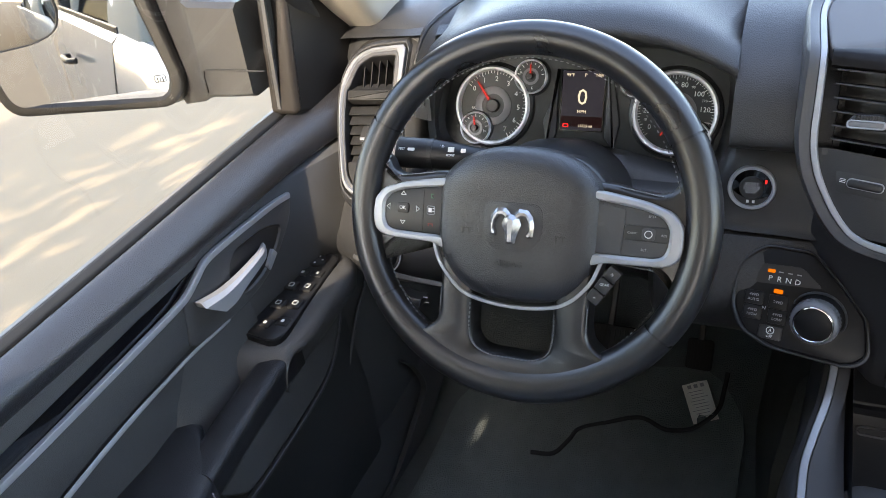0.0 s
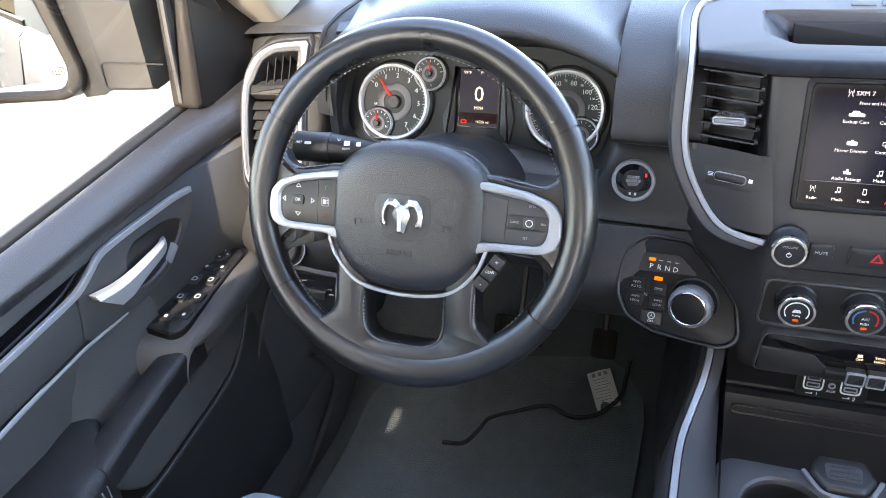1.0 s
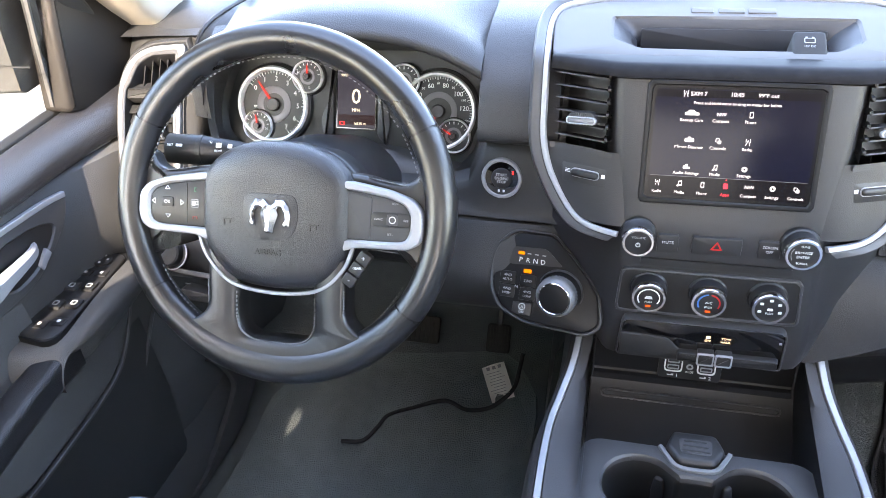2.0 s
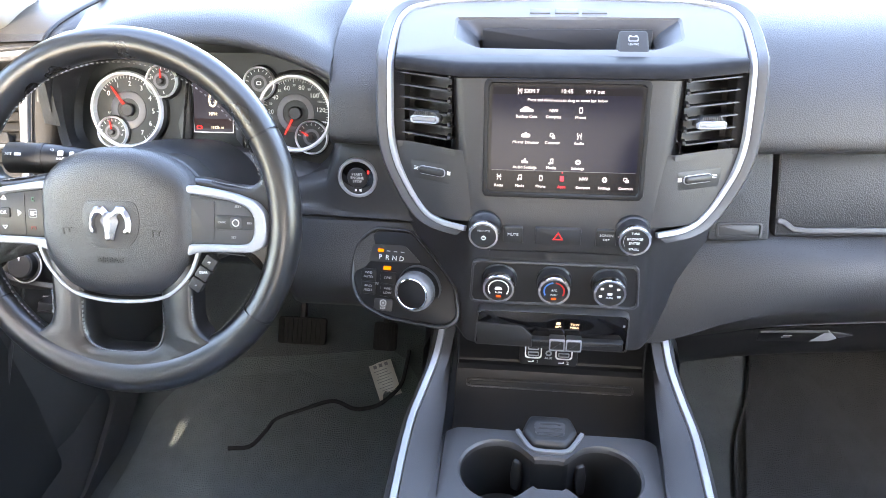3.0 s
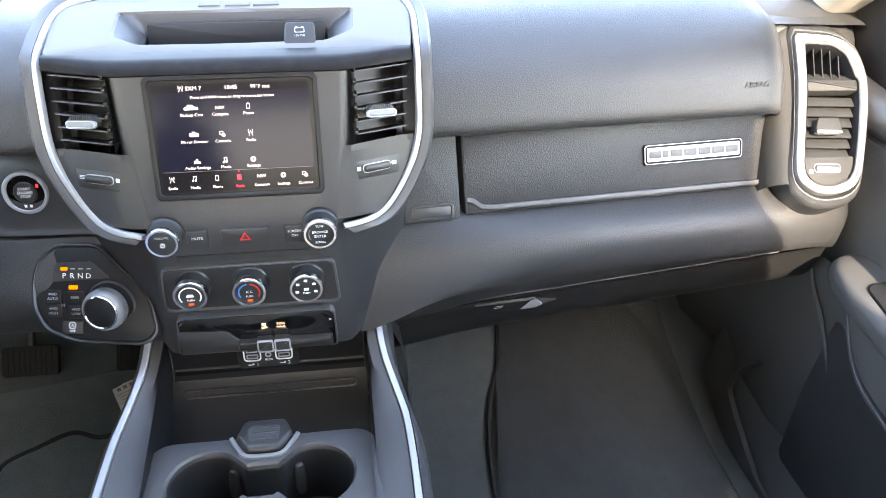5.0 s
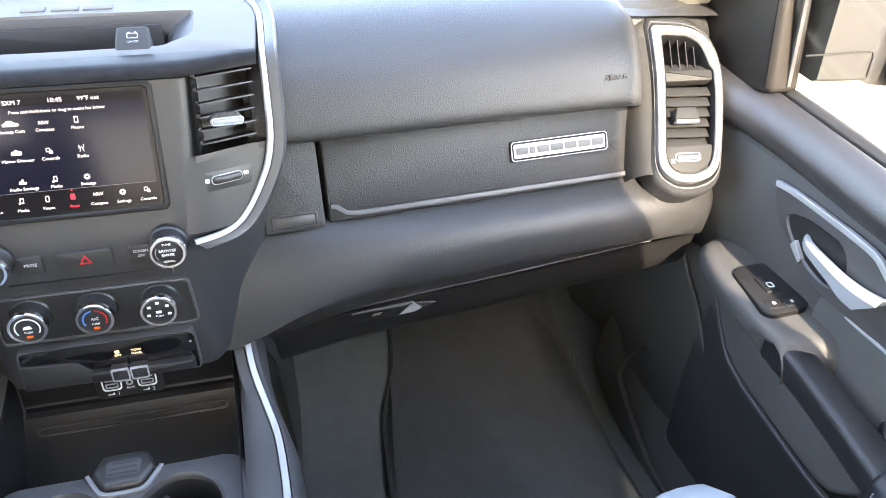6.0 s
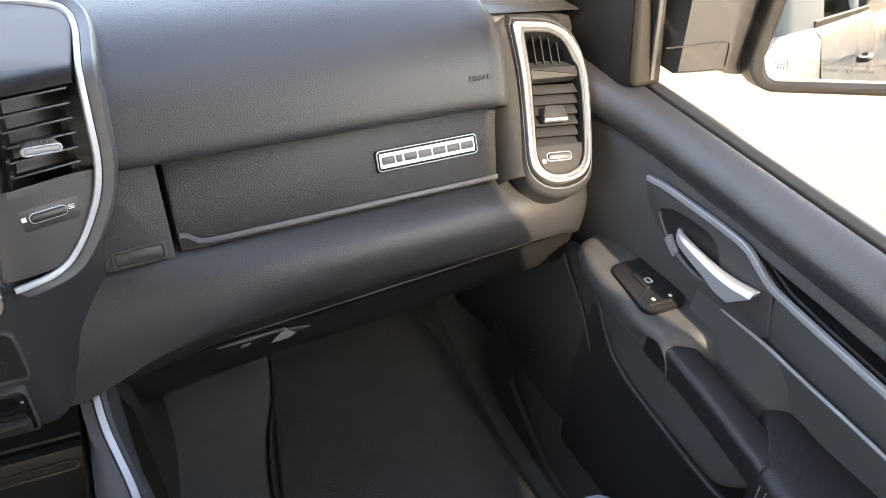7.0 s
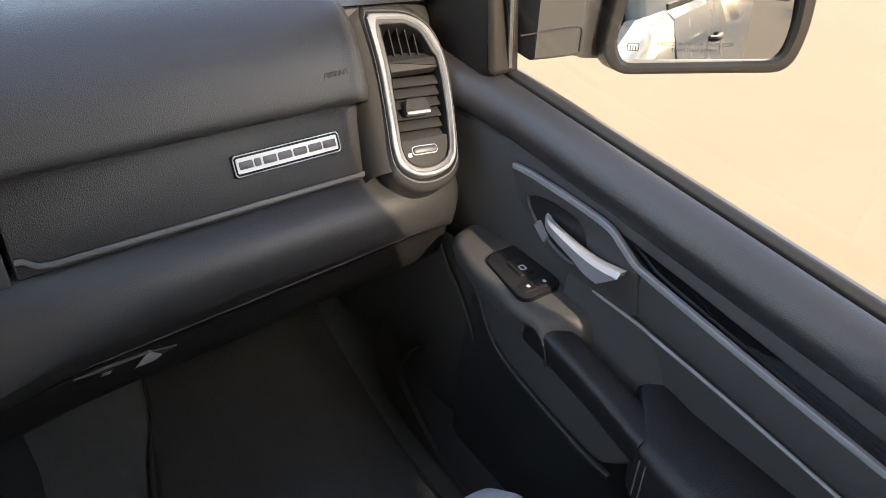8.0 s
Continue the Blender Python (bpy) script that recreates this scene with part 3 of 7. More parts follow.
rows = []
for x in (0.10, 0.14, 0.18, 0.215, 0.25, 0.29, 0.33, 0.38, 0.45, 0.55, 0.65, 0.74, 0.80):
    f = (x - 0.28) / 0.46
    drop = max(0.0, 0.30 - x)
    rows.append(bolster_row(x, 1.082 + max(0, f) * 0.036, 0.659 - drop * 0.05, 0.492 + max(-0.2, f) * 0.050 - drop * 0.12, 1.108, 0.052 + 0.004 * f, 0.085 * max(0.0, min(1.0, (0.42 - x) / 0.27)) ** 1.5))
for x, dy in ((0.835, 0.012), (0.855, 0.034), (0.862, 0.06)):
    rows.append([Vector((x, p.y + dy, p.z - 0.006)) for p in bolster_row(x, 1.118, 0.657, 0.553, 1.108, 0.054)])
part("passenger_bolster", skin(rows), SOFT, dash, "padded grained roll under the glove box")
rows = []
for x in (0.18, 0.24, 0.28, 0.34, 0.45, 0.6, 0.72, 0.80, 0.845):
    f = (x - 0.28) / 0.46
    zc = 0.492 + max(-0.2, f) * 0.050 - max(0.0, 0.30 - x) * 0.12
    rows.append(catmull([(x, 1.104, zc), (x, 1.110, zc - 0.010), (x, 1.117, zc - 0.035), (x, 1.130, zc - 0.065), (x, 1.155, zc - 0.088), (x, 1.21, zc - 0.10), (x, 1.32, zc - 0.10), (x, 1.5, zc - 0.08), (x, 1.7, zc)], 3))
part("lower_glove_box", skin(rows), LOWERSHADE, dash, "smooth lower glove box door under the crease")
part("crease_trim", sweep([(x, 1.1045, 0.4945 + max(0, (x - 0.28) / 0.46) * 0.050 + 0.0005) for x in (0.30, 0.40, 0.50, 0.60, 0.70, 0.765)], disc(0.0014, 8), (0, 0, 1)), STACK, dash)
lf = plane((0.343, 1.1145, 0.4785), (1, 0, 0.065), (0, -0.24, 0.97))
latch = part("glove_latch", slab(rounded([(-0.047, -0.012), (0.026, -0.0135), (0.047, 0.010), (-0.045, 0.010)], 0.003), lf, -0.012, 0.004, 0.001), DEEP, dash, "dark glove box pull, its lit lip and scoop coloured brighter")
# lip and scoop are coloured brighter for the light they catch
part("latch_lip", slab(rounded([(-0.044, 0.0090), (0.045, 0.0090), (0.047, 0.0108), (-0.044, 0.0108)], 0.0005), lf, 0.002, 0.0062), CAPGREY, latch)
part("latch_scoop", slab([(0.026, -0.0125), (0.050, -0.0120), (0.061, -0.0060), (0.047, 0.0105)], lf, -0.004, 0.0046, 0.001), SILVER, latch)
part("latch_tail", slab([(0.051, 0.0065), (0.064, 0.0045), (0.082, -0.0005), (0.063, -0.0060)], lf, -0.004, 0.0035, 0.001), STACK, latch)
part("latch_mark", bars([(-0.006, 0.0010, 0.012, 0.0012), (-0.008, -0.0025, 0.012, 0.0012)], lf, 0.004, 0.0046), GREYPRINT, latch)

# driver's side below the cluster
rows = []
for x, y0, zt in ((-0.86, 1.12, 0.695), (-0.80, 1.095, 0.70), (-0.6, 1.095, 0.70), (-0.45, 1.095, 0.70), (-0.36, 1.092, 0.70), (-0.315, 1.091, 0.715), (-0.30, 1.090, 0.755), (-0.29, 1.089, 0.768), (-0.22, 1.086, 0.768), (-0.17, 1.08, 0.768)):
    rows.append(catmull([(x, y0 + 0.03, zt), (x, y0 + 0.012, 0.66 + (zt - 0.66) * 0.75), (x, y0 + 0.002, 0.66 + (zt - 0.66) * 0.38), (x, y0 - 0.004, 0.672), (x, y0 - 0.010, 0.6635), (x, y0 - 0.004, 0.660)], 3))
part("switch_panel", skin(rows), HARD, dash, "smooth panel with the start button")
rows = []
for x, b in ((-0.865, 0.03), (-0.80, 0.0), (-0.70, 0.0), (-0.645, 0.0), (-0.635, 0.006), (-0.626, 0.03), (-0.615, 0.085), (-0.60, 0.095), (-0.5, 0.10), (-0.405, 0.095), (-0.39, 0.085), (-0.379, 0.03), (-0.370, 0.006), (-0.36, 0.0), (-0.28, 0.0), (-0.22, 0.0), (-0.16, 0.0), (-0.12, 0.0)):
    rows.append(catmull([(x, 1.115 + b, 0.660), (x, 1.082 + b, 0.6585), (x, 1.074 + b, 0.652), (x, 1.055 + b, 0.622), (x, 1.043 + b, 0.596), (x, 1.042 + b, 0.570), (x, 1.052 + b, 0.543), (x, 1.075 + b, 0.518), (x, 1.15 + b, 0.488), (x, 1.35 + b * 0.5, 0.47), (x, 1.6, 0.52)], 3))
part("driver_bolster", skin(rows), SOFT, dash, "padded knee panel with a recess under the steering column")
kp = plane((-0.752, 1.036, 0.588), (1, 0, 0), (0, 0.5, 0.866))
hk = part("lamp_knob", lathe([(0.024, -0.006), (0.024, 0.002), (0.0205, 0.004), (0.019, 0.014), (0.0165, 0.016), (0.0, 0.0165)], kp, 32), BLACK, dash, "round black headlamp knob")
part("knob_ring", lathe([(0.0235, 0.001), (0.0255, 0.0015), (0.0255, 0.003), (0.0240, 0.0035)], kp, 32, caps=False), SILVER, hk)
part("knob_mark", bars([(0, 0.010, 0.002, 0.006)], kp, 0.016, 0.0172), PRINT, hk)
part("panel_lip", sweep(catmull([(-0.815, 1.046, 0.573), (-0.77, 1.030, 0.567), (-0.72, 1.027, 0.561), (-0.66, 1.027, 0.557)], 5), rect(0.004, 0.007, 0.001), (0, 0.5, 0.86)), STACK, dash)
part("release_lever", slab(rounded([(-0.028, -0.008), (0.022, -0.011), (0.026, 0.004), (-0.022, 0.010)], 0.003), plane((-0.722, 1.034, 0.522), (1, 0, 0), (0, 0.2, 1)), -0.012, 0.014, 0.003), HARD, dash, "dark hood release lever")
part("lever_mark", bars([(-0.012, 0.018, 0.008, 0.0014), (0.030, 0.008, 0.007, 0.0014), (0.032, 0.000, 0.007, 0.0014)], plane((-0.722, 1.026, 0.522), (1, 0, 0), (0, 0.2, 1)), 0, 0.001), GREYPRINT, dash, kind="stuff")

# ---- start button ----
sb = plane((-0.2675, 1.0935, 0.7155), (1, -0.05, 0), (0, 0.14, 1))
start = thing("start_button", (-0.2675, 1.098, 0.716), "round black engine start button in a bright ring", "button")
part("bezel", lathe([(0.0215, -0.01), (0.0272, -0.008), (0.0272, 0.002), (0.0262, 0.0038), (0.0232, 0.0038), (0.0220, 0.001)], sb, 48, caps=False), SILVER, start, "bright satin ring")
part("cap", lathe([(0.0, -0.004), (0.0140, -0.004), (0.0140, 0.0018), (0.0128, 0.0030), (0.0, 0.0026)], sb, 48), BLACK, start)
part("collar", lathe([(0.0222, -0.01), (0.0222, 0.0008), (0.0143, 0.0014), (0.0143, -0.01)], sb, 48, caps=False), GLOSS, start)
bm = words("START", shift(sb, 0, 0.0052, 0.0032), 0.0052)
words("ENGINE", shift(sb, 0, 0.0003, 0.0032), 0.0052, bm=bm)
words("STOP", shift(sb, 0, -0.0046, 0.0032), 0.0052, bm=bm)
part("lettering", bm, PRINT, start)
part("lamp", bars([(0.0150, 0.0085, 0.0024, 0.0045)], sb, 0.001, 0.0020), REDGLOW, start, "small red lamp")
part("symbol", bars([(-0.003, -0.0172, 0.003, 0.0035), (0.0035, -0.0172, 0.003, 0.0035)], sb, 0.0006, 0.0018), PRINT, start)


# ---- outer air vents, one at each end ----
def end_vent(s):
    global SIDE
    SIDE = s
    rv = plane((0.757, 1.185, 0.848), (1, -0.15, 0), (0, -0.143, -0.171))
    rv = rv @ Matrix.Diagonal((1, 1, -1, 1))
    t = thing("end_air_vent", (0.80, 1.12, 0.70), "tall air vent in a silver ring at the dashboard's end", "air vent", "end vents")
    out = rounded([(-0.006, -0.009), (0.051, -0.005), (0.076, 0.010), (0.090, 0.042), (0.092, 0.075), (0.088, 0.118), (0.081, 0.165), (0.074, 0.200), (0.060, 0.215), (0.038, 0.221), (0.012, 0.220), (-0.010, 0.202), (-0.012, 0.180), (-0.007, 0.130), (-0.003, 0.070), (-0.004, 0.025)], [0.008, 0.02, 0.02, 0.02, 0.02, 0.02, 0.02, 0.02, 0.01, 0.01, 0.012, 0.012, 0.012, 0.02, 0.02, 0.02], 4)
    inn = rounded([(0.008, 0.006), (0.047, 0.008), (0.065, 0.020), (0.073, 0.040), (0.0765, 0.053), (0.0815, 0.058), (0.081, 0.092), (0.076, 0.138), (0.068, 0.185), (0.060, 0.200), (0.040, 0.208), (0.018, 0.208), (0.004, 0.198), (0.000, 0.180), (0.005, 0.130), (0.010, 0.075), (0.010, 0.030)], 0.006, 3)
    mid = [a.lerp(b, 0.58) for a, b in zip(radial(out, (0.036, 0.105), 120), radial(inn, (0.036, 0.105), 120))]
    part("silver_ring", ring(out, mid, rv, -0.012, 0.005, 0.003, 120, 4, about=(0.036, 0.105)), RINGSILVER, t, "satin silver ring")
    part("ring_lip", ring([p.lerp(Vector((0.036, 0.105)), -0.012) for p in mid], inn, rv, -0.012, 0.0026, 0.0015, 120, 2, about=(0.036, 0.105)), STACK, t, "dark inner lip")
    inn2 = [p.lerp(Vector((0.036, 0.105)), 0.02) for p in even(inn, 60)]
    part("well", skin([[rv @ Vector((p.x, p.y, 0.001)) for p in inn2], [rv @ Vector((*p.lerp(Vector((0.036, 0.105)), 0.06), -0.045)) for p in inn2]], True, False), BLACK, t)
    part("back", slab([p.lerp(Vector((0.036, 0.105)), 0.05) for p in inn2], rv, -0.05, -0.044), BLACK, t)
    part("cross_bar", slab(rounded([(0.009, 0.058), (0.081, 0.057), (0.0805, 0.073), (0.009, 0.075)], 0.002), rv, -0.02, 0.000, 0.003), VENTTRIM, t)
    part("cross_cowl", skin([[rv @ Vector((u, 0.060, -0.001)) for u in (0.004, 0.02, 0.04, 0.06, 0.076)], [rv @ Vector((u, 0.047 - 0.004 * math.sin((u - 0.004) * 43), -0.016)) for u in (0.004, 0.02, 0.04, 0.06, 0.076)], [rv @ Vector((u, 0.050, -0.034)) for u in (0.004, 0.02, 0.04, 0.06, 0.076)]]), VENTTRIM, t)
    for k in range(5):
        u = 0.014 + 0.0115 * k
        fin = slab(rect(0.0016, 0.044, 0.0004, u, 0.030), rv, -0.034, -0.008)
        part("upright_fin", fin, DEEP, t)
    for k in range(6):
        v = 0.086 + 0.0150 * k
        w = 0.068 - 0.0008 * k
        fr = shift(rv, 0.0445 - 0.0018 * k, v, -0.012) @ Matrix.Rotation(radians(27), 4, "X")
        part("slat", slab(rect(w, 0.0165, 0.001), fr, -0.0010, 0.0010, 0.0005), VENTTRIM, t)
    kf = shift(rv, 0.034, 0.126, 0.0)
    knob = part("slider", slab(rounded([(-0.014, -0.012), (0.014, -0.012), (0.019, 0.008), (-0.019, 0.008)], 0.004), kf, -0.012, 0.008, 0.003), VENTTRIM, t, "slat tab with bright edge")
    part("slider_edge", slab(rect(0.034, 0.0045, 0.002, 0, 0.0085), kf, 0.0, 0.009, 0.001), RINGSILVER, knob)
    part("foot_plate", slab(rounded([(0.001, 0.168), (0.070, 0.166), (0.066, 0.188), (0.058, 0.201), (0.040, 0.2075), (0.018, 0.2075), (0.004, 0.197), (0.001, 0.185)], 0.004), rv, -0.02, -0.001, 0.001), VENTTRIM, t)
    wheel_ = part("thumb_wheel", slab(rect(0.034, 0.0100, 0.004, 0.032, 0.184), rv, -0.01, 0.004, 0.002), BLACK, t)
    part("wheel_edge", ring(rect(0.036, 0.0120, 0.005, 0.032, 0.184), rect(0.034, 0.0100, 0.004, 0.032, 0.184), rv, -0.002, 0.0012, 0, 40), SILVER, wheel_)
    part("shut_mark", bars([(0.010, 0.189, 0.005, 0.005)], rv, -0.001, 0.0004), PRINT, t)
    # housing round the vent, one piece with the dash end
    hous = [p.lerp(Vector((0.036, 0.105)), -0.16) for p in even(out, 60)]
    part("end_cap", ring(hous, [p.lerp(Vector((0.036, 0.105)), 0.04) for p in even(out, 60)], rv, -0.20, -0.002, 0.014, 90, 5, about=(0.036, 0.105)), SOFT, dash, "rounded end of the dashboard round the vent")
    SIDE = 1
    return t


end_vent(1)
end_vent(-1)
for s in (-1, 1):
    # deck between the vent and the pillar, and the closed side of the cowl
    rows = []
    for x, d in ((0.64, 0.0), (0.70, 0.0), (0.76, 0.0), (0.81, 0.004), (0.85, 0.012), (0.88, 0.03), (0.905, 0.06), (0.91, 0.14)):
        rows.append(catmull([(s * x, 1.205 + d * 0.4, 0.838 - d), (s * x, 1.210 + d * 0.4, 0.860 - d), (s * x, 1.245 + d * 0.3, 0.884 - d), (s * x, 1.32, 0.900 - d * 0.9), (s * x, 1.50, 0.905 - d * 0.8), (s * x, 1.72, 0.885 - d * 0.8)], 3))
    part("corner_deck", skin(rows), SOFT, dash)
    # flank between the pad's end and the vent's cap, rounding back into the deck
    fl = plane((0.757, 1.185, 0.848), (1, -0.15, 0), (0, -0.143, -0.171)) @ Matrix.Diagonal((1, 1, -1, 1))
    rows = []
    for u, n in ((-0.043, -0.10), (-0.042, -0.06), (-0.039, -0.035), (-0.032, -0.018), (-0.022, -0.010), (-0.008, -0.008), (0.015, -0.009), (0.050, -0.013), (0.080, -0.028), (0.100, -0.060)):
        low = 0.0 if u < 0 else 0.03
        rows.append([Vector((s * q.x, q.y, q.z)) for q in catmull([fl @ Vector((u, 0.205, n - low)), fl @ Vector((u, 0.14, n - low)), fl @ Vector((u, 0.07, n - low)), fl @ Vector((u, 0.02, n - low)), fl @ Vector((u, -0.012 + max(0.0, u - 0.05) * 0.3, n - 0.001)), fl @ Vector((u, -0.030, n - 0.006)), fl @ Vector((u, -0.052, n - 0.020)), fl @ Vector((u, -0.080, n - 0.050))], 3)])
    part("end_flank", skin(rows), VENTTRIM, dash, "smooth flank beside the end vent")
    part("wall_cowl_side", box(s * 0.925, 1.50, 0.45, 0.03, 0.60, 0.92, 0.004), HARD, None, "dark trim wall beside the footwell and dashboard end", kind="structure")


# ---- centre stack ----
stack = thing("centre_stack", (0, 1.05, 0.52), "charcoal centre stack with screen, vents and knobs in silver trim", "centre stack")


def face_y(z):
    return 1.005 if z < 0.70 else 1.005 + (z - 0.70) * 0.262


rows = []
for z, w, xo, yb in ((0.515, 0.118, 0.150, 1.09), (0.525, 0.122, 0.152, 1.07), (0.56, 0.122, 0.158, 1.06), (0.60, 0.119, 0.168, 1.06), (0.64, 0.117, 0.186, 1.07), (0.67, 0.116, 0.205, 1.085), (0.695, 0.115, 0.215, 1.10), (0.715, 0.116, 0.180, 1.10), (0.76, 0.121, 0.150, 1.10), (0.80, 0.1265, 0.138, 1.10), (0.85, 0.130, 0.136, 1.10), (0.869, 0.131, 0.136, 1.10)):
    y = face_y(z)
    if z < 0.53:
        y += 0.004
    half = [(0.0, y), (w * 0.6, y), (w - 0.012, y + 0.0005), (w - 0.003, y + 0.004), (w + 0.003, y + 0.012), (w * 0.55 + xo * 0.45, y * 0.55 + yb * 0.45), (xo, yb)]
    rows.append([(-a, b, z) for a, b in half[:0:-1]] + [(a, b, z) for a, b in half])
part("front_panel", skin(rows), FASCIA, stack)

# screen
sf = plane((0, face_y(0.8025) - 0.001, 0.8025), (1, 0, 0), (0, 0.262, 1))
part("screen_bezel", ring(rect(0.190, 0.140, 0.006), rect(0.177, 0.127, 0.003), sf, -0.012, 0.0028, 0.0020, 96, 3), DEEP, stack)
screen = part("touch_screen", slab(rect(0.178, 0.128, 0.003), sf, -0.008, 0.0012), SCREENBLACK, stack, "lit touch screen with rows of white icons")
part("display", slab(rect(0.170, 0.120, 0.001), sf, 0.0012, 0.0016), SCREEN, screen)
part("menu_bar", slab(rect(0.170, 0.0225, 0.0, 0, -0.0485), sf, 0.0014, 0.0020), SCREENBAR, screen)
part("menu_line", slab(rect(0.168, 0.0006, 0.0, 0, -0.0370), sf, 0.0014, 0.0021), glowing("screen_line", (0.30, 0.30, 0.34), 0.02), screen)
part("title_bar", slab(rect(0.170, 0.008, 0.0, 0, 0.0555), sf, 0.0014, 0.0019), SCREENBAR, screen)
up = shift(sf, 0, 0, 0.0021)
bm = words("SXM 7", shift(up, -0.040, 0.0552), 0.0064)
words("10:45", shift(up, 0.000, 0.0555), 0.0066, bm=bm)
words("99°F out", shift(up, 0.032, 0.0555), 0.0060, bm=bm)
words("Press and Hold icons to drag to menu bar below", shift(up, 0.001, 0.0455), 0.0046, bm=bm)
grid = [("Backup Cam", -0.045, 0.0265), ("Compass", -0.014, 0.0265), ("Phone", 0.017, 0.0265), ("Mirror Dimmer", -0.045, -0.0035), ("Controls", -0.014, -0.0035), ("Radio", 0.017, -0.0035), ("Audio Settings", -0.045, -0.033), ("Media", -0.014, -0.033), ("Settings", 0.017, -0.033)]
for w, u, v in grid:
    words(w, shift(up, u, v), 0.0048, bm=bm)
menu = ["Radio", "Media", "Phone", "", "Compass", "Settings", "Controls"]
for k, w in enumerate(menu):
    if w:
        words(w, shift(up, -0.075 + 0.0248 * k, -0.0555), 0.0046, bm=bm)
words("NW", shift(up, -0.014, 0.0335), 0.0056, bm=bm)
words("NW", shift(up, 0.0245, -0.0455), 0.0056, bm=bm)
part("screen_lettering", bm, ICON, screen, kind="stuff")
bm = bmesh.new()


def icon(kind, u, v, fr=up):
    q = shift(fr, u, v) @ Matrix.Diagonal((0.84, 0.84, 1, 1))
    if kind == "car":
        slab(rounded([(-0.009, -0.003), (0.009, -0.003), (0.009, 0.0005), (0.004, 0.0015), (0.002, 0.0038), (-0.004, 0.0038), (-0.006, 0.001), (-0.009, 0.0005)], 0.0008), q, 0, 0.0003, bm=bm)
    elif kind == "phone":
        ring(rect(0.0046, 0.0080, 0.0008), rect(0.0030, 0.0056, 0.0003), q, 0, 0.0003, 0, 24, bm=bm)
    elif kind == "mirror":
        slab(rect(0.0120, 0.0050, 0.0018), q, 0, 0.0003, bm=bm)
        slab(rect(0.003, 0.0020, 0, 0, 0.0033), q, 0, 0.0003, bm=bm)
    elif kind == "squares":
        ring(rect(0.0050, 0.0050, 0.0006, -0.0012, 0.0012), rect(0.0036, 0.0036, 0.0003, -0.0012, 0.0012), q, 0, 0.0003, 0, 20, bm=bm)
        slab(rect(0.0042, 0.0042, 0.0006, 0.0014, -0.0014), q, 0, 0.0004, bm=bm)
    elif kind == "mast":
        slab([(-0.0030, -0.004), (-0.0022, -0.004), (0.0003, 0.003), (-0.0003, 0.003)], q, 0, 0.0003, bm=bm)
        slab([(0.0022, -0.004), (0.0030, -0.004), (0.0003, 0.003), (-0.0003, 0.003)], q, 0, 0.0003, bm=bm)
        for k in (-1, 1):
            slab(rect(0.0008, 0.0044, 0, k * 0.0026, 0.0022), q, 0, 0.0003, bm=bm)
    elif kind == "bars":
        for k, h in enumerate((0.004, 0.0062, 0.0028)):
            slab(rect(0.0026, h, 0, -0.003 + 0.003 * k, h / 2 - 0.003), q, 0, 0.0003, bm=bm)
    elif kind == "note":
        slab(rect(0.0008, 0.006, 0, -0.0014, 0.0004), q, 0, 0.0003, bm=bm)
        slab(rect(0.0008, 0.006, 0, 0.0022, 0.0010), q, 0, 0.0003, bm=bm)
        slab([(-0.0018, 0.0024), (0.0026, 0.0032), (0.0026, 0.0044), (-0.0018, 0.0036)], q, 0, 0.0003, bm=bm)
        slab(disc(0.0014, 12, -0.0024, -0.0026), q, 0, 0.0003, bm=bm)
        slab(disc(0.0014, 12, 0.0012, -0.0020), q, 0, 0.0003, bm=bm)
    elif kind == "gear":
        ring([Vector((math.cos(a * math.pi / 8), math.sin(a * math.pi / 8))) * (0.0040 if a % 2 else 0.0032) for a in range(16)], disc(0.0015, 16), q, 0, 0.0003, 0, 32, bm=bm)


for k, (kind, u, v) in enumerate([("car", -0.045, 0.0345), ("phone", 0.017, 0.0345), ("mirror", -0.045, 0.0045), ("squares", -0.014, 0.0045), ("mast", 0.017, 0.0045), ("bars", -0.045, -0.0255), ("note", -0.014, -0.0255), ("gear", 0.017, -0.0255), ("mast", -0.075, -0.0455), ("note", -0.0502, -0.0455), ("phone", -0.0254, -0.0455), ("gear", 0.049, -0.0455), ("squares", 0.0738, -0.0455), ("mast", -0.0535, 0.0552)]):
    icon(kind, u, v)
part("screen_icons", bm, ICON, screen, kind="stuff")
bm = words("Apps", shift(up, -0.0006, -0.0555), 0.0048)
slab(rect(0.0046, 0.0062, 0.0006, -0.0006, -0.0455), up, 0, 0.0003, bm=bm)
slab(disc(0.0008, 10, -0.0006, -0.0385), up, 0, 0.0003, bm=bm)
part("screen_red_mark", bm, ICONRED, screen)

# buttons beside the two screen knobs
kf = plane((0, 1.003, 0.690), (1, 0, 0), (0, 0, 1))
for name, u, w in (("mute_button", -0.056, 0.024), ("hazard_button", -0.0015, 0.055), ("screen_button", 0.056, 0.024)):
    b = part(name, slab(rect(w, 0.0225, 0.0025, u, -0.0015), kf, -0.004, 0.0022, 0.001), HARD, stack)
    if name == "mute_button":
        part("lettering", words("MUTE", shift(kf, u, 0, 0.0022), 0.0052), PRINT, b)
    elif name == "screen_button":
        bm = words("SCREEN", shift(kf, u, 0.003, 0.0022), 0.0046)
        words("OFF", shift(kf, u, -0.003, 0.0022), 0.0046, bm=bm)
        part("lettering", bm, PRINT, b)
    else:
        part("warning_triangle", ring([(-0.0068, -0.0045), (0.0068, -0.0045), (0, 0.0070)], [(-0.0040, -0.0030), (0.0040, -0.0030), (0, 0.0040)], shift(kf, u, -0.001), 0.002, 0.0028, 0, 30), REDPRINT, b, "red triangle")


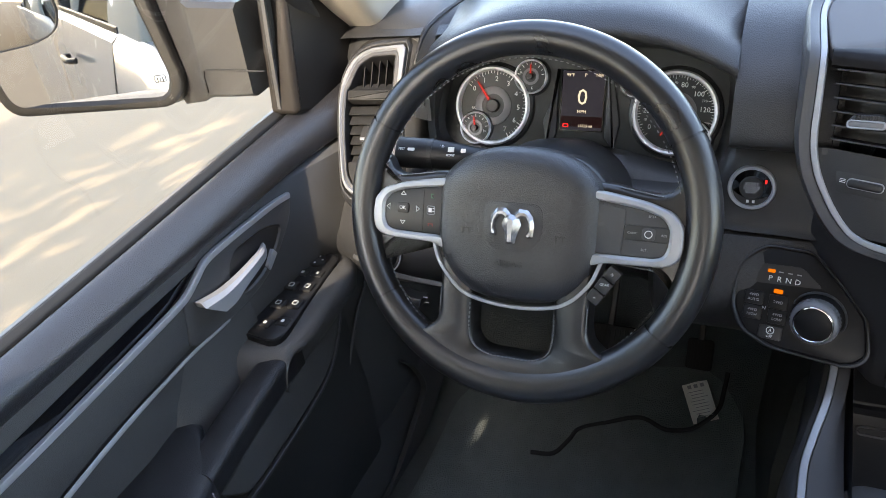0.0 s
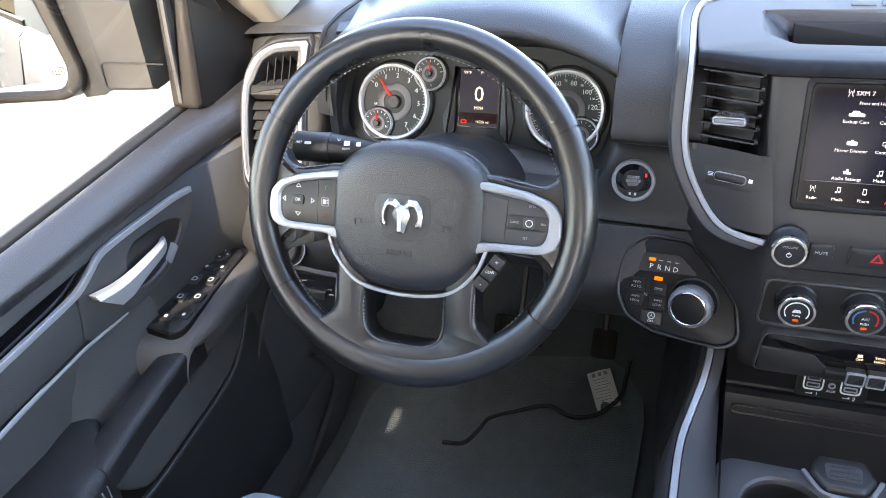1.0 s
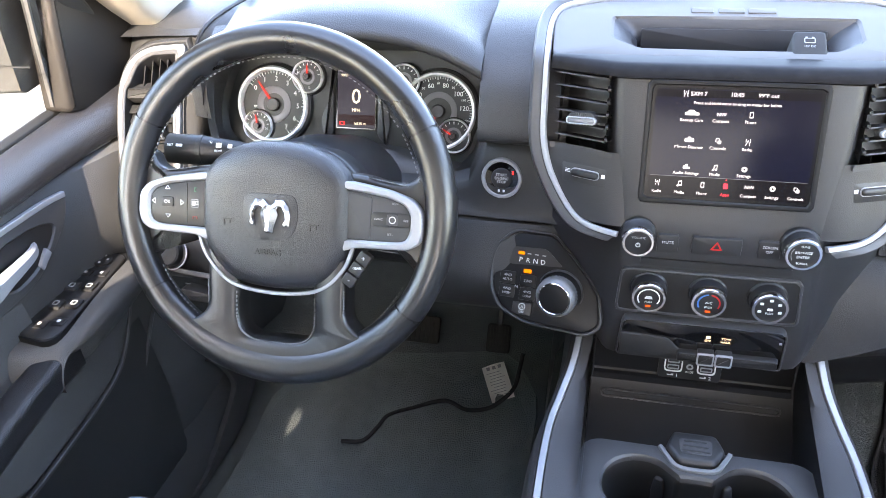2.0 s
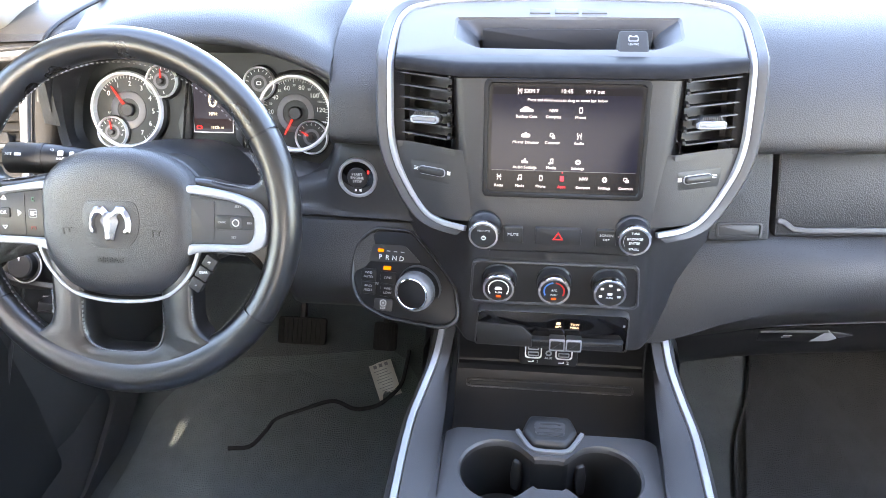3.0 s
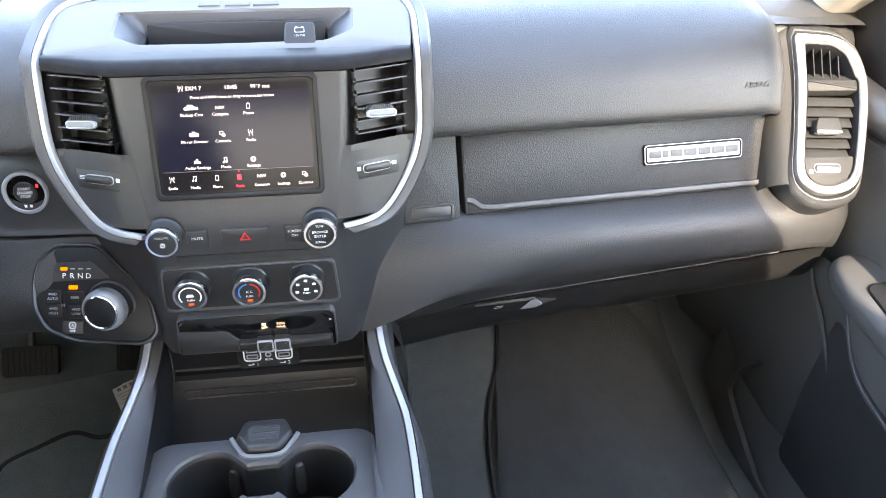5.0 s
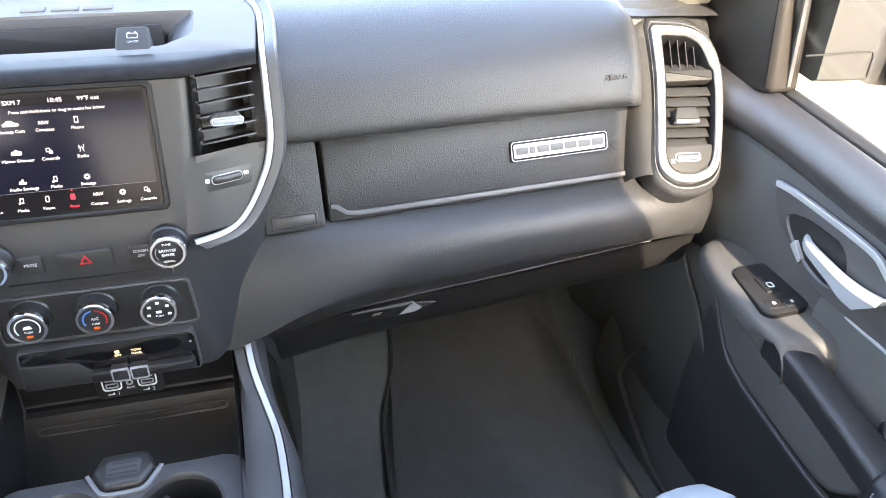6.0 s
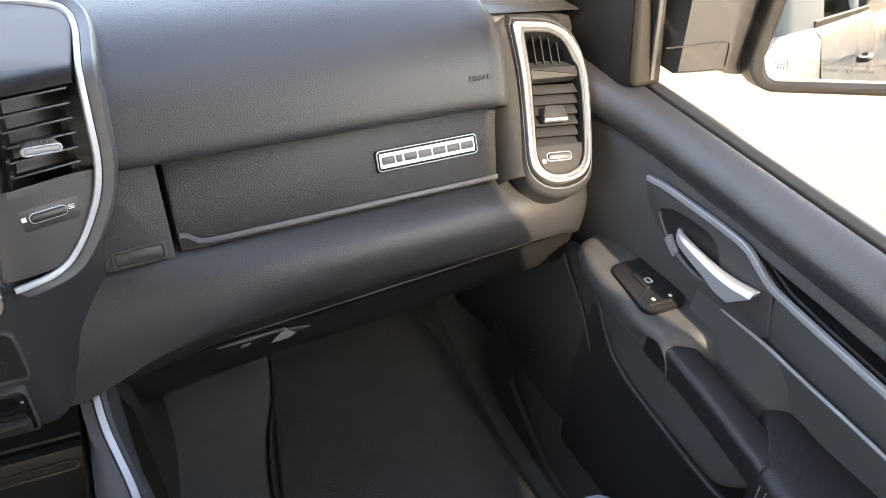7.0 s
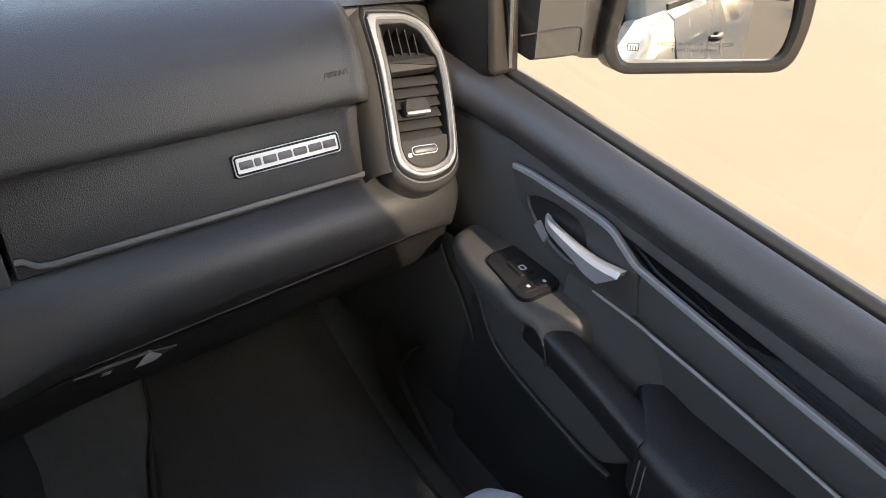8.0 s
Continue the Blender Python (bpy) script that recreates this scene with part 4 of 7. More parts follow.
def knob(name, u, v, r, depth, label):
    q = shift(plane((0, 1.003, 0), (1, 0, 0), (0, 0, 1)), u, v)
    b = part(name, lathe([(r * 1.10, -0.003), (r * 1.10, 0.002), (r * 1.02, 0.004), (r * 1.0, depth * 0.7), (r * 0.96, depth * 0.82), (r * 0.96, depth * 0.9)], q, 40), BLACK, stack, label)
    part("knob_ring", lathe([(r * 0.985, depth * 0.55), (r * 1.0, depth * 0.60), (r * 1.0, depth * 0.93), (r * 0.95, depth), (r * 0.82, depth), (r * 0.80, depth * 0.94)], q, 40), CHROME, b, "chrome ring")
    part("knob_face", lathe([(r * 0.82, depth * 0.8), (r * 0.82, depth * 0.94), (r * 0.78, depth * 0.95), (0.0, depth * 0.95)], q, 40), BLACK, b)
    return b, shift(q, 0, 0, depth * 0.955)


def arc_marks(fr, r, a0, a1, n, w, h):
    bm = bmesh.new()
    for k in range(n):
        a = radians(a0 + (a1 - a0) * k / (n - 1))
        slab(rect(w, h), fr @ Matrix.Rotation(a, 4, "Z") @ Matrix.Translation((0, r, 0)), 0, 0.0004, bm=bm)
    return bm


b, q = knob("volume_knob", -0.0905, 0.6985, 0.0185, 0.024, "round black knob with chrome ring")
bm = words("VOLUME", shift(q, 0, 0.0065), 0.0040)
part("lettering", bm, GREYPRINT, b)
bm = ring(disc(0.0028, 20, 0, -0.003), disc(0.0020, 20, 0, -0.003), q, 0, 0.0004, 0, 20)
slab(rect(0.0008, 0.003, 0, 0, -0.001), q, 0, 0.0005, bm=bm)
part("power_mark", bm, PRINT, b)
b, q = knob("tune_knob", 0.0865, 0.6985, 0.0195, 0.024, "round black knob with chrome ring")
bm = words("BROWSE", shift(q, 0, 0.0028), 0.0046)
words("ENTER", shift(q, 0, -0.0028), 0.0046, bm=bm)
words("TUNE", shift(q, 0, 0.0105), 0.0036, bm=bm)
words("SCROLL", shift(q, 0, -0.0108), 0.0034, bm=bm)
part("lettering", bm, PRINT, b)
part("arc_lines", arc_marks(q, 0.0128, 60, 120, 10, 0.0012, 0.0005), GREYPRINT, b)

# climate band
part("climate_band", ring(rounded([(-0.112, -0.034), (0.103, -0.034), (0.098, 0.030), (-0.108, 0.030)], 0.008), rounded([(-0.109, -0.031), (0.100, -0.031), (0.095, 0.027), (-0.105, 0.027)], 0.007), plane((0.002, 1.003, 0.621), (1, 0, 0), (0, 0, 1)), -0.004, 0.003, 0.001, 80), STACK, stack)
part("climate_plate", slab(rounded([(-0.109, -0.031), (0.100, -0.031), (0.095, 0.027), (-0.105, 0.027)], 0.007), plane((0.002, 1.003, 0.621), (1, 0, 0), (0, 0, 1)), -0.004, 0.0006), BLACK, stack)
part("upper_groove", slab(rect(0.170, 0.009, 0.002, 0, 0.0), plane((0, 1.003, 0.661), (1, 0, 0), (0, 0, 1)), -0.004, 0.0008), BLACK, stack)
for name, u in (("fan_knob", -0.0715), ("temperature_knob", -0.003), ("airflow_knob", 0.0645)):
    b, q = knob(name, u, 0.6245, 0.0205, 0.026, "round black climate knob with chrome ring")
    part("red_lamp", bars([(0, -0.0112, 0.006, 0.0026)], q, 0, 0.0005), ORANGE, b) if name != "airflow_knob" else None
    if name == "fan_knob":
        part("scale", arc_marks(q, 0.0125, 120, -120, 26, 0.0021, 0.0014), PRINT, b)
        bm = words("PUSH", shift(q, 0, -0.0055), 0.0036)
        slab(rounded([(-0.005, -0.001), (0.005, -0.001), (0.003, 0.003), (-0.003, 0.003)], 0.001), q, 0, 0.0004, bm=bm)
        part("lettering", bm, PRINT, b)
    elif name == "temperature_knob":
        part("cold_scale", arc_marks(q, 0.0122, 115, 12, 14, 0.0022, 0.0018), BLUEPRINT, b, "blue arc")
        part("hot_scale", arc_marks(q, 0.0122, -12, -115, 14, 0.0022, 0.0018), REDPRINT, b, "red arc")
        bm = words("A/C", shift(q, 0, 0.001), 0.0048)
        words("PUSH", shift(q, 0, -0.0055), 0.0036, bm=bm)
        part("lettering", bm, PRINT, b)
    else:
        bm = words("PUSH", shift(q, 0, -0.0062), 0.0036)
        for k in range(5):
            a = radians(110 - 55 * k)
            slab(rect(0.0040, 0.0032, 0.0008), q @ Matrix.Translation((-math.sin(a) * 0.0118, math.cos(a) * 0.0118, 0)), 0, 0.0004, bm=bm)
        slab(rect(0.006, 0.0035, 0.001, 0, -0.0005), q, 0, 0.0004, bm=bm)
        part("lettering", bm, PRINT, b)

# piano black switch bank under the climate band
gf = plane((-0.003, 1.000, 0.546), (1, 0, 0), (0, -0.08, 1))
part("gloss_bank", slab(rounded([(-0.099, -0.024), (0.098, -0.026), (0.097, 0.034), (-0.094, 0.034)], [0.004, 0.004, 0.010, 0.008]), gf, -0.02, 0.003, 0.002), GLOSS, stack, "piano black switch bank")
part("bank_trim", ring(rounded([(-0.101, -0.025), (0.100, -0.027), (0.0985, 0.0355), (-0.0955, 0.0355)], [0.004, 0.004, 0.010, 0.008]), rounded([(-0.099, -0.024), (0.098, -0.026), (0.097, 0.034), (-0.094, 0.034)], [0.004, 0.004, 0.010, 0.008]), gf, -0.01, 0.004, 0.0005, 90), STACK, stack)
part("bank_shelf", slab(rounded([(-0.097, -0.024), (0.094, -0.024), (0.094, -0.006), (-0.024, -0.006), (-0.038, 0.010), (-0.097, 0.014)], [0.003, 0.003, 0.003, 0.004, 0.005, 0.003]), gf, 0.0, 0.0055, 0.002), HARD, stack)
part("switch_ledge", slab(rect(0.118, 0.015, 0.003, 0.034, -0.013), gf, 0.0, 0.012, 0.003), BLACK, stack)
for k in range(2):
    b = part("bank_switch", slab(rect(0.0195, 0.018, 0.002, 0.0085 + 0.0215 * k, -0.011), gf, 0.002, 0.0145, 0.0025), HARD, stack, "small grey rocker switch")
    part("switch_frame", ring(rect(0.0202, 0.0190, 0.002, 0.0085 + 0.0215 * k, -0.011), rect(0.0168, 0.0152, 0.002, 0.0085 + 0.0215 * k, -0.011), gf, 0.012, 0.0150, 0.0004, 32), SILVER, b)
bm = bars([(0.009, 0.0172, 0.005, 0.004)], gf, 0.003, 0.0036)
words("OFF", shift(gf, 0.009, 0.0115, 0.0032), 0.0045, bm=bm)
words("TOW", shift(gf, 0.030, 0.0165, 0.0032), 0.0046, bm=bm)
words("HAUL", shift(gf, 0.030, 0.0115, 0.0032), 0.0046, bm=bm)
part("bank_words", bm, glowing("pale_orange_words", (1.0, 0.75, 0.5), 0.09), stack)
part("bank_gloss_dot", bars([(0.092, 0.018, 0.003, 0.003)], gf, 0.003, 0.0035), SILVER, stack)


# ---- vent pods and silver hoop ----
def pod_point(u, z):
    """On the curved face of a vent pod: further back the further out."""
    return Vector((u, face_y(z) + max(0.0, abs(u) - 0.125) * 0.36, z))


for s in (-1, 1):
    SIDE = s
    t = part("vent_pod", skin([catmull([pod_point(0.128, z), pod_point(0.15, z) + Vector((0, 0.002, 0)), pod_point(0.190, z) + Vector((0, 0.003, 0)), pod_point(0.202, z)], 3) for z in (0.7800, 0.783, 0.787)], False), FASCIA, stack, "tall air vent beside the screen")
    # dark well
    rows = []
    for z in (0.788, 0.872):
        o = 0.193
        rows.append([pod_point(0.133, z), pod_point(0.133, z) + Vector((0.004, 0.05, 0)), pod_point(o, z) + Vector((-0.002, 0.05, 0)), pod_point(o, z)])
    bm = skin(rows)
    skin([rows[0], [p + Vector((0, 0, -0.0005)) for p in rows[0]]], bm=bm)
    part("well", bm, BLACK, t)
    part("well_back", skin([[pod_point(0.131, 0.782) + Vector((0, 0.045, 0)), pod_point(0.195, 0.782) + Vector((0, 0.045, 0))], [pod_point(0.131, 0.875) + Vector((0, 0.05, 0)), pod_point(0.195, 0.875) + Vector((0, 0.05, 0))]]), BLACK, t)
    for k in range(6):
        z = 0.7955 + 0.0138 * k
        a, b = pod_point(0.134, z), pod_point(0.1935 + 0.0025 * k / 6, z)
        fr = plane((a + b) / 2 + Vector((0, 0.010, 0)), b - a, Vector((0, 0.95, -0.24)))
        part("slat", slab(rect((b - a).length, 0.020, 0.001), fr, -0.0009, 0.0009, 0.0004), BLACK, t)
    for k in range(6):
        z = 0.800 + 0.0138 * k
        part("clip", box(0.1365, face_y(z) + 0.008, z, 0.004, 0.012, 0.004, 0.001), BLACK, t)
    kc = pod_point(0.164, 0.8195)
    q = plane(kc, (1, 0.36, -0.10), (0, 0.25, 1)) @ Matrix.Diagonal((0.86, 0.86, 0.9, 1))
    kn = part("vent_knob", slab(rounded([(-0.021, -0.005), (0.021, -0.006), (0.021, 0.002), (0.014, 0.010), (-0.014, 0.010), (-0.021, 0.003)], 0.003), q, -0.006, 0.008, 0.003), HARD, t, "ribbed vent knob with chrome rim")
    part("knob_rim", ring(rect(0.043, 0.0105, 0.005, 0, -0.002), rect(0.038, 0.0062, 0.002, 0, -0.002), q, 0.004, 0.0102, 0.0012, 48), SILVER, kn)
    part("knob_plate", slab(rect(0.038, 0.0062, 0.002, 0, -0.002), q, 0.004, 0.0092, 0.0008), RINGSILVER, kn)
    part("ribs", bars([(-0.012 + 0.003 * k, 0.0065, 0.0012, 0.005) for k in range(9)], q, 0.007, 0.009), BLACK, kn)
    # lower face with the thumb wheel
    rows = []
    for z, o in ((0.786, 0.206), (0.775, 0.2045), (0.755, 0.198), (0.738, 0.190), (0.722, 0.180), (0.712, 0.171), (0.703, 0.158)):
        i = 0.106 + (z - 0.706) * 0.09
        rows.append([pod_point(i + (max(o, i + 0.002) - i) * f, z) + Vector((0, 0.0022, 0)) for f in (0, 0.25, 0.5, 0.75, 1)])
    part("lower_face", skin(rows), FASCIA, t)
    q = plane(pod_point(0.157, 0.756) + Vector((0, 0.004, 0)), (1, 0.36, 0), (0, 0.26, 1))
    part("wheel_plate", slab(rounded([(-0.026, -0.0125), (0.028, -0.0125), (0.032, 0.0105), (-0.026, 0.0105)], 0.004), q, -0.003, 0.0018, 0.001), HARD, t)
    tw = part("thumb_wheel", slab(rect(0.034, 0.0085, 0.004, 0.0, 0.0), q, -0.005, 0.007, 0.002), BLACK, t)
    part("wheel_edge", ring(rect(0.036, 0.0105, 0.005), rect(0.034, 0.0085, 0.004), q, 0.0, 0.0032, 0, 40), SILVER, tw)
    part("vent_marks", bars([(-0.0225, 0.001, 0.0045, 0.0045), (0.0225, 0.0025, 0.006, 0.0007), (0.0225, 0.0008, 0.006, 0.0007), (0.0225, -0.0009, 0.006, 0.0007)], q, 0.0016, 0.0022), PRINT, t, kind="stuff")
    # outer shell and the hoop
    hoop = [(0.115, 0.9995, 0.6965), (0.140, 1.008, 0.6980), (0.156, 1.016, 0.7010), (0.168, 1.023, 0.7075), (0.182, 1.0320, 0.7230), (0.196, 1.0415, 0.7455), (0.2055, 1.0485, 0.7670), (0.2112, 1.057, 0.795), (0.2120, 1.068, 0.835), (0.2122, 1.084, 0.876), (0.2140, 1.120, 0.8905), (0.2150, 1.160, 0.9005), (0.2105, 1.192, 0.9085), (0.195, 1.213, 0.9135), (0.150, 1.2275, 0.9165), (0.08, 1.2345, 0.918), (0.0, 1.2365, 0.918)]
    path = catmull(hoop, 4)
    part("silver_hoop", sweep(path, rounded([(-0.0032, -0.006), (0.0032, -0.006), (0.0030, 0.0022), (-0.0030, 0.0022)], 0.0010, 3), lambda p: Vector((0.25, -0.9 if p.y < 1.08 else -0.35, 0.35 if p.y < 1.08 else 0.95))), SILVER, stack, "satin silver hoop")
    rows = []
    for f in range(len(path)):
        p = path[f]
        if p.x < 0.02:
            break
        c = Vector((0.03, 1.16, 0.84)) if p.y > 1.09 else Vector((0.0, p.y + 0.0, 0.80))
        o = (p - c)
        o.y = 0 if p.y <= 1.09 else o.y
        o = o.normalized()
        back = Vector((0, 0.10, -0.01)) if p.y < 1.1 else Vector((0, 0.05, -0.09))
        rows.append([p + o * 0.004, p + o * 0.0065 - back * 0.012, p + o * 0.0145 - back * 0.005, p + o * 0.0185 + back * 0.06, p + o * 0.020 + back * 0.4, p + o * 0.020 + back])
    part("outer_shell", skin(rows), STACK, stack, "charcoal shell outside the hoop")
SIDE = 1

# cap over the screen with its open tray
tp = plane((0, 1.086, 0.8795), (1, 0, 0), (0, 1, 0.233))
outer = rounded([(-0.2055, 0.0), (0.2055, 0.0), (0.2125, 0.085), (0.2055, 0.118), (0.153, 0.142), (0.0, 0.151), (-0.153, 0.142), (-0.2055, 0.118), (-0.2125, 0.085)], 0.012, 4)
inner = rounded([(-0.104, 0.022), (0.104, 0.022), (0.137, 0.046), (0.139, 0.100), (-0.139, 0.100), (-0.137, 0.046)], 0.006, 4)
part("top_cap", ring(outer, inner, tp, -0.012, 0.004, 0.003, 180, 3, about=(0, 0.08)), CAPGREY, stack, "grey satin cap over the screen")
bm = bmesh.new()
i2 = even(inner, 72)
deep = [Vector((p.x * 0.79, 0.030 + (p.y - 0.022) * 0.72)) for p in i2]
skin([[tp @ Vector((p.x, p.y, 0.001)) for p in i2], [tp @ Vector((*p.lerp(q, 0.7), -0.010)) for p, q in zip(i2, deep)], [tp @ Vector((q.x, q.y, -0.020)) for q in deep], [tp @ Vector((q.x, q.y, -0.045)) for q in deep]], True, False, bm)
part("tray_wall", bm, FASCIA, stack)
part("tray_floor", slab([Vector((p.x * 1.01, p.y)) for p in deep], tp, -0.055, -0.040), RUBBER, stack, "black tray mat")
part("tray_back_plate", slab(rounded([(-0.104, -0.020), (0.104, -0.020), (0.106, 0.014), (-0.106, 0.014)], 0.003), plane((0, 1.162, 0.882), (1, 0, 0), (0, 0.45, 1)), -0.003, 0.003, 0.001), DEEP, stack)
# gloss band across the front of the cap
rows = []
for k in range(-10, 11):
    x = 0.2045 * k / 10
    back = max(0.0, abs(x) - 0.125) * 0.36
    rows.append([(x, face_y(0.868) + back + 0.001, 0.8685), (x, face_y(0.868) + back - 0.0030, 0.8715), (x, 1.0500 + back * 0.9, 0.8780), (x, 1.0555 + back * 0.8, 0.8820), (x, 1.066 + back * 0.5, 0.8840), (x, 1.0875, 0.8848), (x, 1.0895, 0.880)])
part("gloss_band", skin(rows), DARKGLOSS, stack, "dark brushed gloss band")
# power socket cover and raised name, left as plain bars
oc = plane((0.0770, 1.1115, 0.8905), (1, 0, 0), (0, 0.80, 0.60))
ol = part("socket_cover", slab(rounded([(-0.0190, -0.016), (0.0190, -0.016), (0.0172, 0.020), (-0.0168, 0.020)], 0.005), oc, -0.03, 0.004, 0.003, 3), RUBBER, stack, "hinged black power socket cover")
bm = ring(rect(0.0115, 0.0070, 0.001, 0, 0.007), rect(0.0099, 0.0054, 0.001, 0, 0.007), oc, 0.004, 0.0044, 0, 32)
for u in (-0.0034, 0.0034):
    slab(rect(0.0024, 0.0016, 0, u, 0.0112), oc, 0.004, 0.0044, bm=bm)
words("12V DC", shift(oc, 0, -0.001, 0.0042), 0.0038, bm=bm)
part("socket_marks", bm, GREYPRINT, ol)
for u, w in ((-0.034, 0.026), (0.0, 0.030), (0.035, 0.032)):
    part("raised_bar", slab(rect(w, 0.012, 0.001, u, 0.1155), tp, 0.003, 0.0058, 0.0008), CAPGREY, stack, "raised plain bar on the cap")

# ---- gear selector panel ----
se = plane((-0.225, 1.046, 0.605), (1, -0.12, 0), (0, 0.6, 1))
gear = thing("gear_selector", (-0.2, 1.04, 0.6), "black rotary gear selector panel with lit letters", "gear selector")
so = rounded([(-0.041, 0.030), (-0.020, 0.050), (0.030, 0.050), (0.062, 0.020), (0.094, -0.014), (0.103, -0.056), (0.086, -0.070), (0.004, -0.066), (-0.030, -0.052), (-0.045, -0.026), (-0.046, 0.006)], 0.010, 4)
part("plate", slab(so, se, -0.07, 0.003, 0.003), DEEP, gear)
part("rim", ring([p.lerp(Vector((0.028, -0.010)), -0.065) for p in even(so, 80)], so, se, -0.075, 0.006, 0.002, 80, 3), HARD, gear)
part("window", slab(rounded([(-0.026, 0.006), (0.047, 0.011), (0.022, 0.032), (-0.022, 0.030)], 0.005), se, 0.002, 0.0042), BLACK, gear)
bm = bmesh.new()
for k, ch in enumerate("PRND"):
    words(ch, shift(se, -0.0105 + 0.0100 * k, 0.0135, 0.0042), 0.0092, bm=bm)
part("gear_letters", bm, PRINT, gear, "white gear letters")
part("gear_lamp", slab(rect(0.0085, 0.0042, 0.001, -0.0105, 0.0225), se, 0.004, 0.0048), AMBER, gear, "amber lamp")
part("lamp_marks", bars([(0.000 + 0.010 * k, 0.0225, 0.005, 0.0013) for k in range(3)], se, 0.004, 0.0046), GREYPRINT, gear)
part("drive_lamp", slab(rect(0.010, 0.005, 0.001, 0.001, -0.0005), se, 0.0035, 0.0062), AMBER, gear, "amber lamp")
for k, (u, v, txt) in enumerate(((-0.026, -0.012, ("4WD", "AUTO")), (0.0015, -0.0135, ("2WD",)), (-0.025, -0.030, ("4WD", "HIGH")), (0.003, -0.031, ("4WD", "LOW")))):
    b = part("drive_button", slab(rect(0.0215, 0.0165, 0.002, u + 0.0015, v), se, 0.001, 0.0046, 0.001), DEEP, gear, "small black drive mode button")
    bm = bmesh.new()
    for j, w in enumerate(txt):
        words(w, shift(se, u + 0.0015, v + (0.0028 if len(txt) > 1 else 0) - 0.0056 * j, 0.0053), 0.0047, bm=bm)
    part("lettering", bm, GREYPRINT, b)
part("neutral_mark", words("N", shift(se, -0.0115, -0.023, 0.0045), 0.006), GREYPRINT, gear)
b = part("stop_off_button", slab(rect(0.026, 0.016, 0.002, 0.0, -0.0505), se, 0.001, 0.0050, 0.001), BLACK, gear, "small black button with a white mark")
bm = words("OFF", shift(se, 0, -0.0552, 0.0051), 0.0042)
words("A", shift(se, 0, -0.0482, 0.0051), 0.0055, bm=bm)
ring(disc(0.0046, 20, 0, -0.0480), disc(0.0038, 20, 0, -0.0480), se, 0.0048, 0.0055, 0, 24, bm=bm)
part("lettering", bm, PRINT, b)
kq = shift(se, 0.0475, -0.0205, -0.003) @ Matrix.Rotation(radians(17), 4, "X") @ Matrix.Rotation(radians(-6), 4, "Y") @ Matrix.Diagonal((0.95, 0.95, 1, 1))
kn = part("rotary_knob", lathe([(0.030, 0.0), (0.030, 0.005), (0.0275, 0.008), (0.0265, 0.014)], kq, 48), DEEP, gear, "large rotary knob with chrome ring")
part("base_ring", lathe([(0.0300, 0.002), (0.0325, 0.003), (0.0325, 0.005), (0.0315, 0.0065), (0.0302, 0.006)], kq, 48, caps=False), STACK, kn, "satin ring at the knob's foot")
part("knob_ring", lathe([(0.0262, 0.011), (0.0268, 0.013), (0.0274, 0.024), (0.0266, 0.0290), (0.0240, 0.0318), (0.0215, 0.0325)], kq, 48, caps=False), RINGSILVER, kn, "satin chrome ring")
part("knob_edge", lathe([(0.0222, 0.0315), (0.0226, 0.0326), (0.0220, 0.0334), (0.0212, 0.0336), (0.0206, 0.0328)], kq, 48, caps=False), CHROME, kn, "bright edge")
for k in range(36):
    a = 2 * math.pi * k / 36
    part("knurl", slab(rect(0.0016, 0.0012, 0.0003), kq @ Matrix.Translation((0.0274 * math.cos(a), 0.0274 * math.sin(a), 0)) @ Matrix.Rotation(a + math.pi / 2, 4, "Z"), 0.014, 0.025), RINGSILVER, kn)
part("knob_face", lathe([(0.0214, 0.028), (0.0214, 0.0322), (0.0200, 0.0328), (0.0, 0.0335)], kq, 48), DEEP, kn)

# ---- open bay under the stack ----
sec = [(0.90, 0.366), (0.940, 0.367), (0.965, 0.373), (0.988, 0.390), (1.018, 0.420), (1.0335, 0.4385), (1.0370, 0.4445), (1.0435, 0.4490), (1.0500, 0.4500), (1.0520, 0.4530), (1.0530, 0.512)]
bay = part("media_bay", skin([[(x * (1.0 if z < 0.445 else 0.985), y, z) for y, z in sec] for x in (-0.134, -0.126, -0.06, 0.06, 0.126, 0.134)]), DEEP, stack, "black open bay with charging sockets", sharp=25)
for s in (-1, 1):
    part("bay_side", skin([[(s * 0.134, 0.80, 0.36), (s * 0.134, 1.06, 0.36)], [(s * 0.132, 0.80, 0.452), (s * 0.131, 1.06, 0.515)]]), DEEP, bay)
lf = plane((0, 1.0258, 0.4292), (1, 0, 0), (0, 0.0155, 0.0185))
part("bay_ridge", ring(rect(0.236, 0.013, 0.006), rect(0.229, 0.0065, 0.003), lf, -0.002, 0.0022, 0.0012, 90), BLACK, bay, "raised ridge of the bay")
for s in (-1, 1):
    part("bay_seam", sweep([(s * 0.1305, 1.049, 0.508), (s * 0.1310, 1.046, 0.455), (s * 0.1318, 1.034, 0.437), (s * 0.1325, 1.022, 0.390)], disc(0.0018, 8), (1, 0, 0)), BLACK, bay)
uf = plane((-0.002, 1.0505, 0.468), (1, 0, 0), (0, 0.05, 1))
part("socket_plate", slab(rect(0.082, 0.040, 0.008), uf, -0.004, 0.002, 0.001), BLACK, bay)
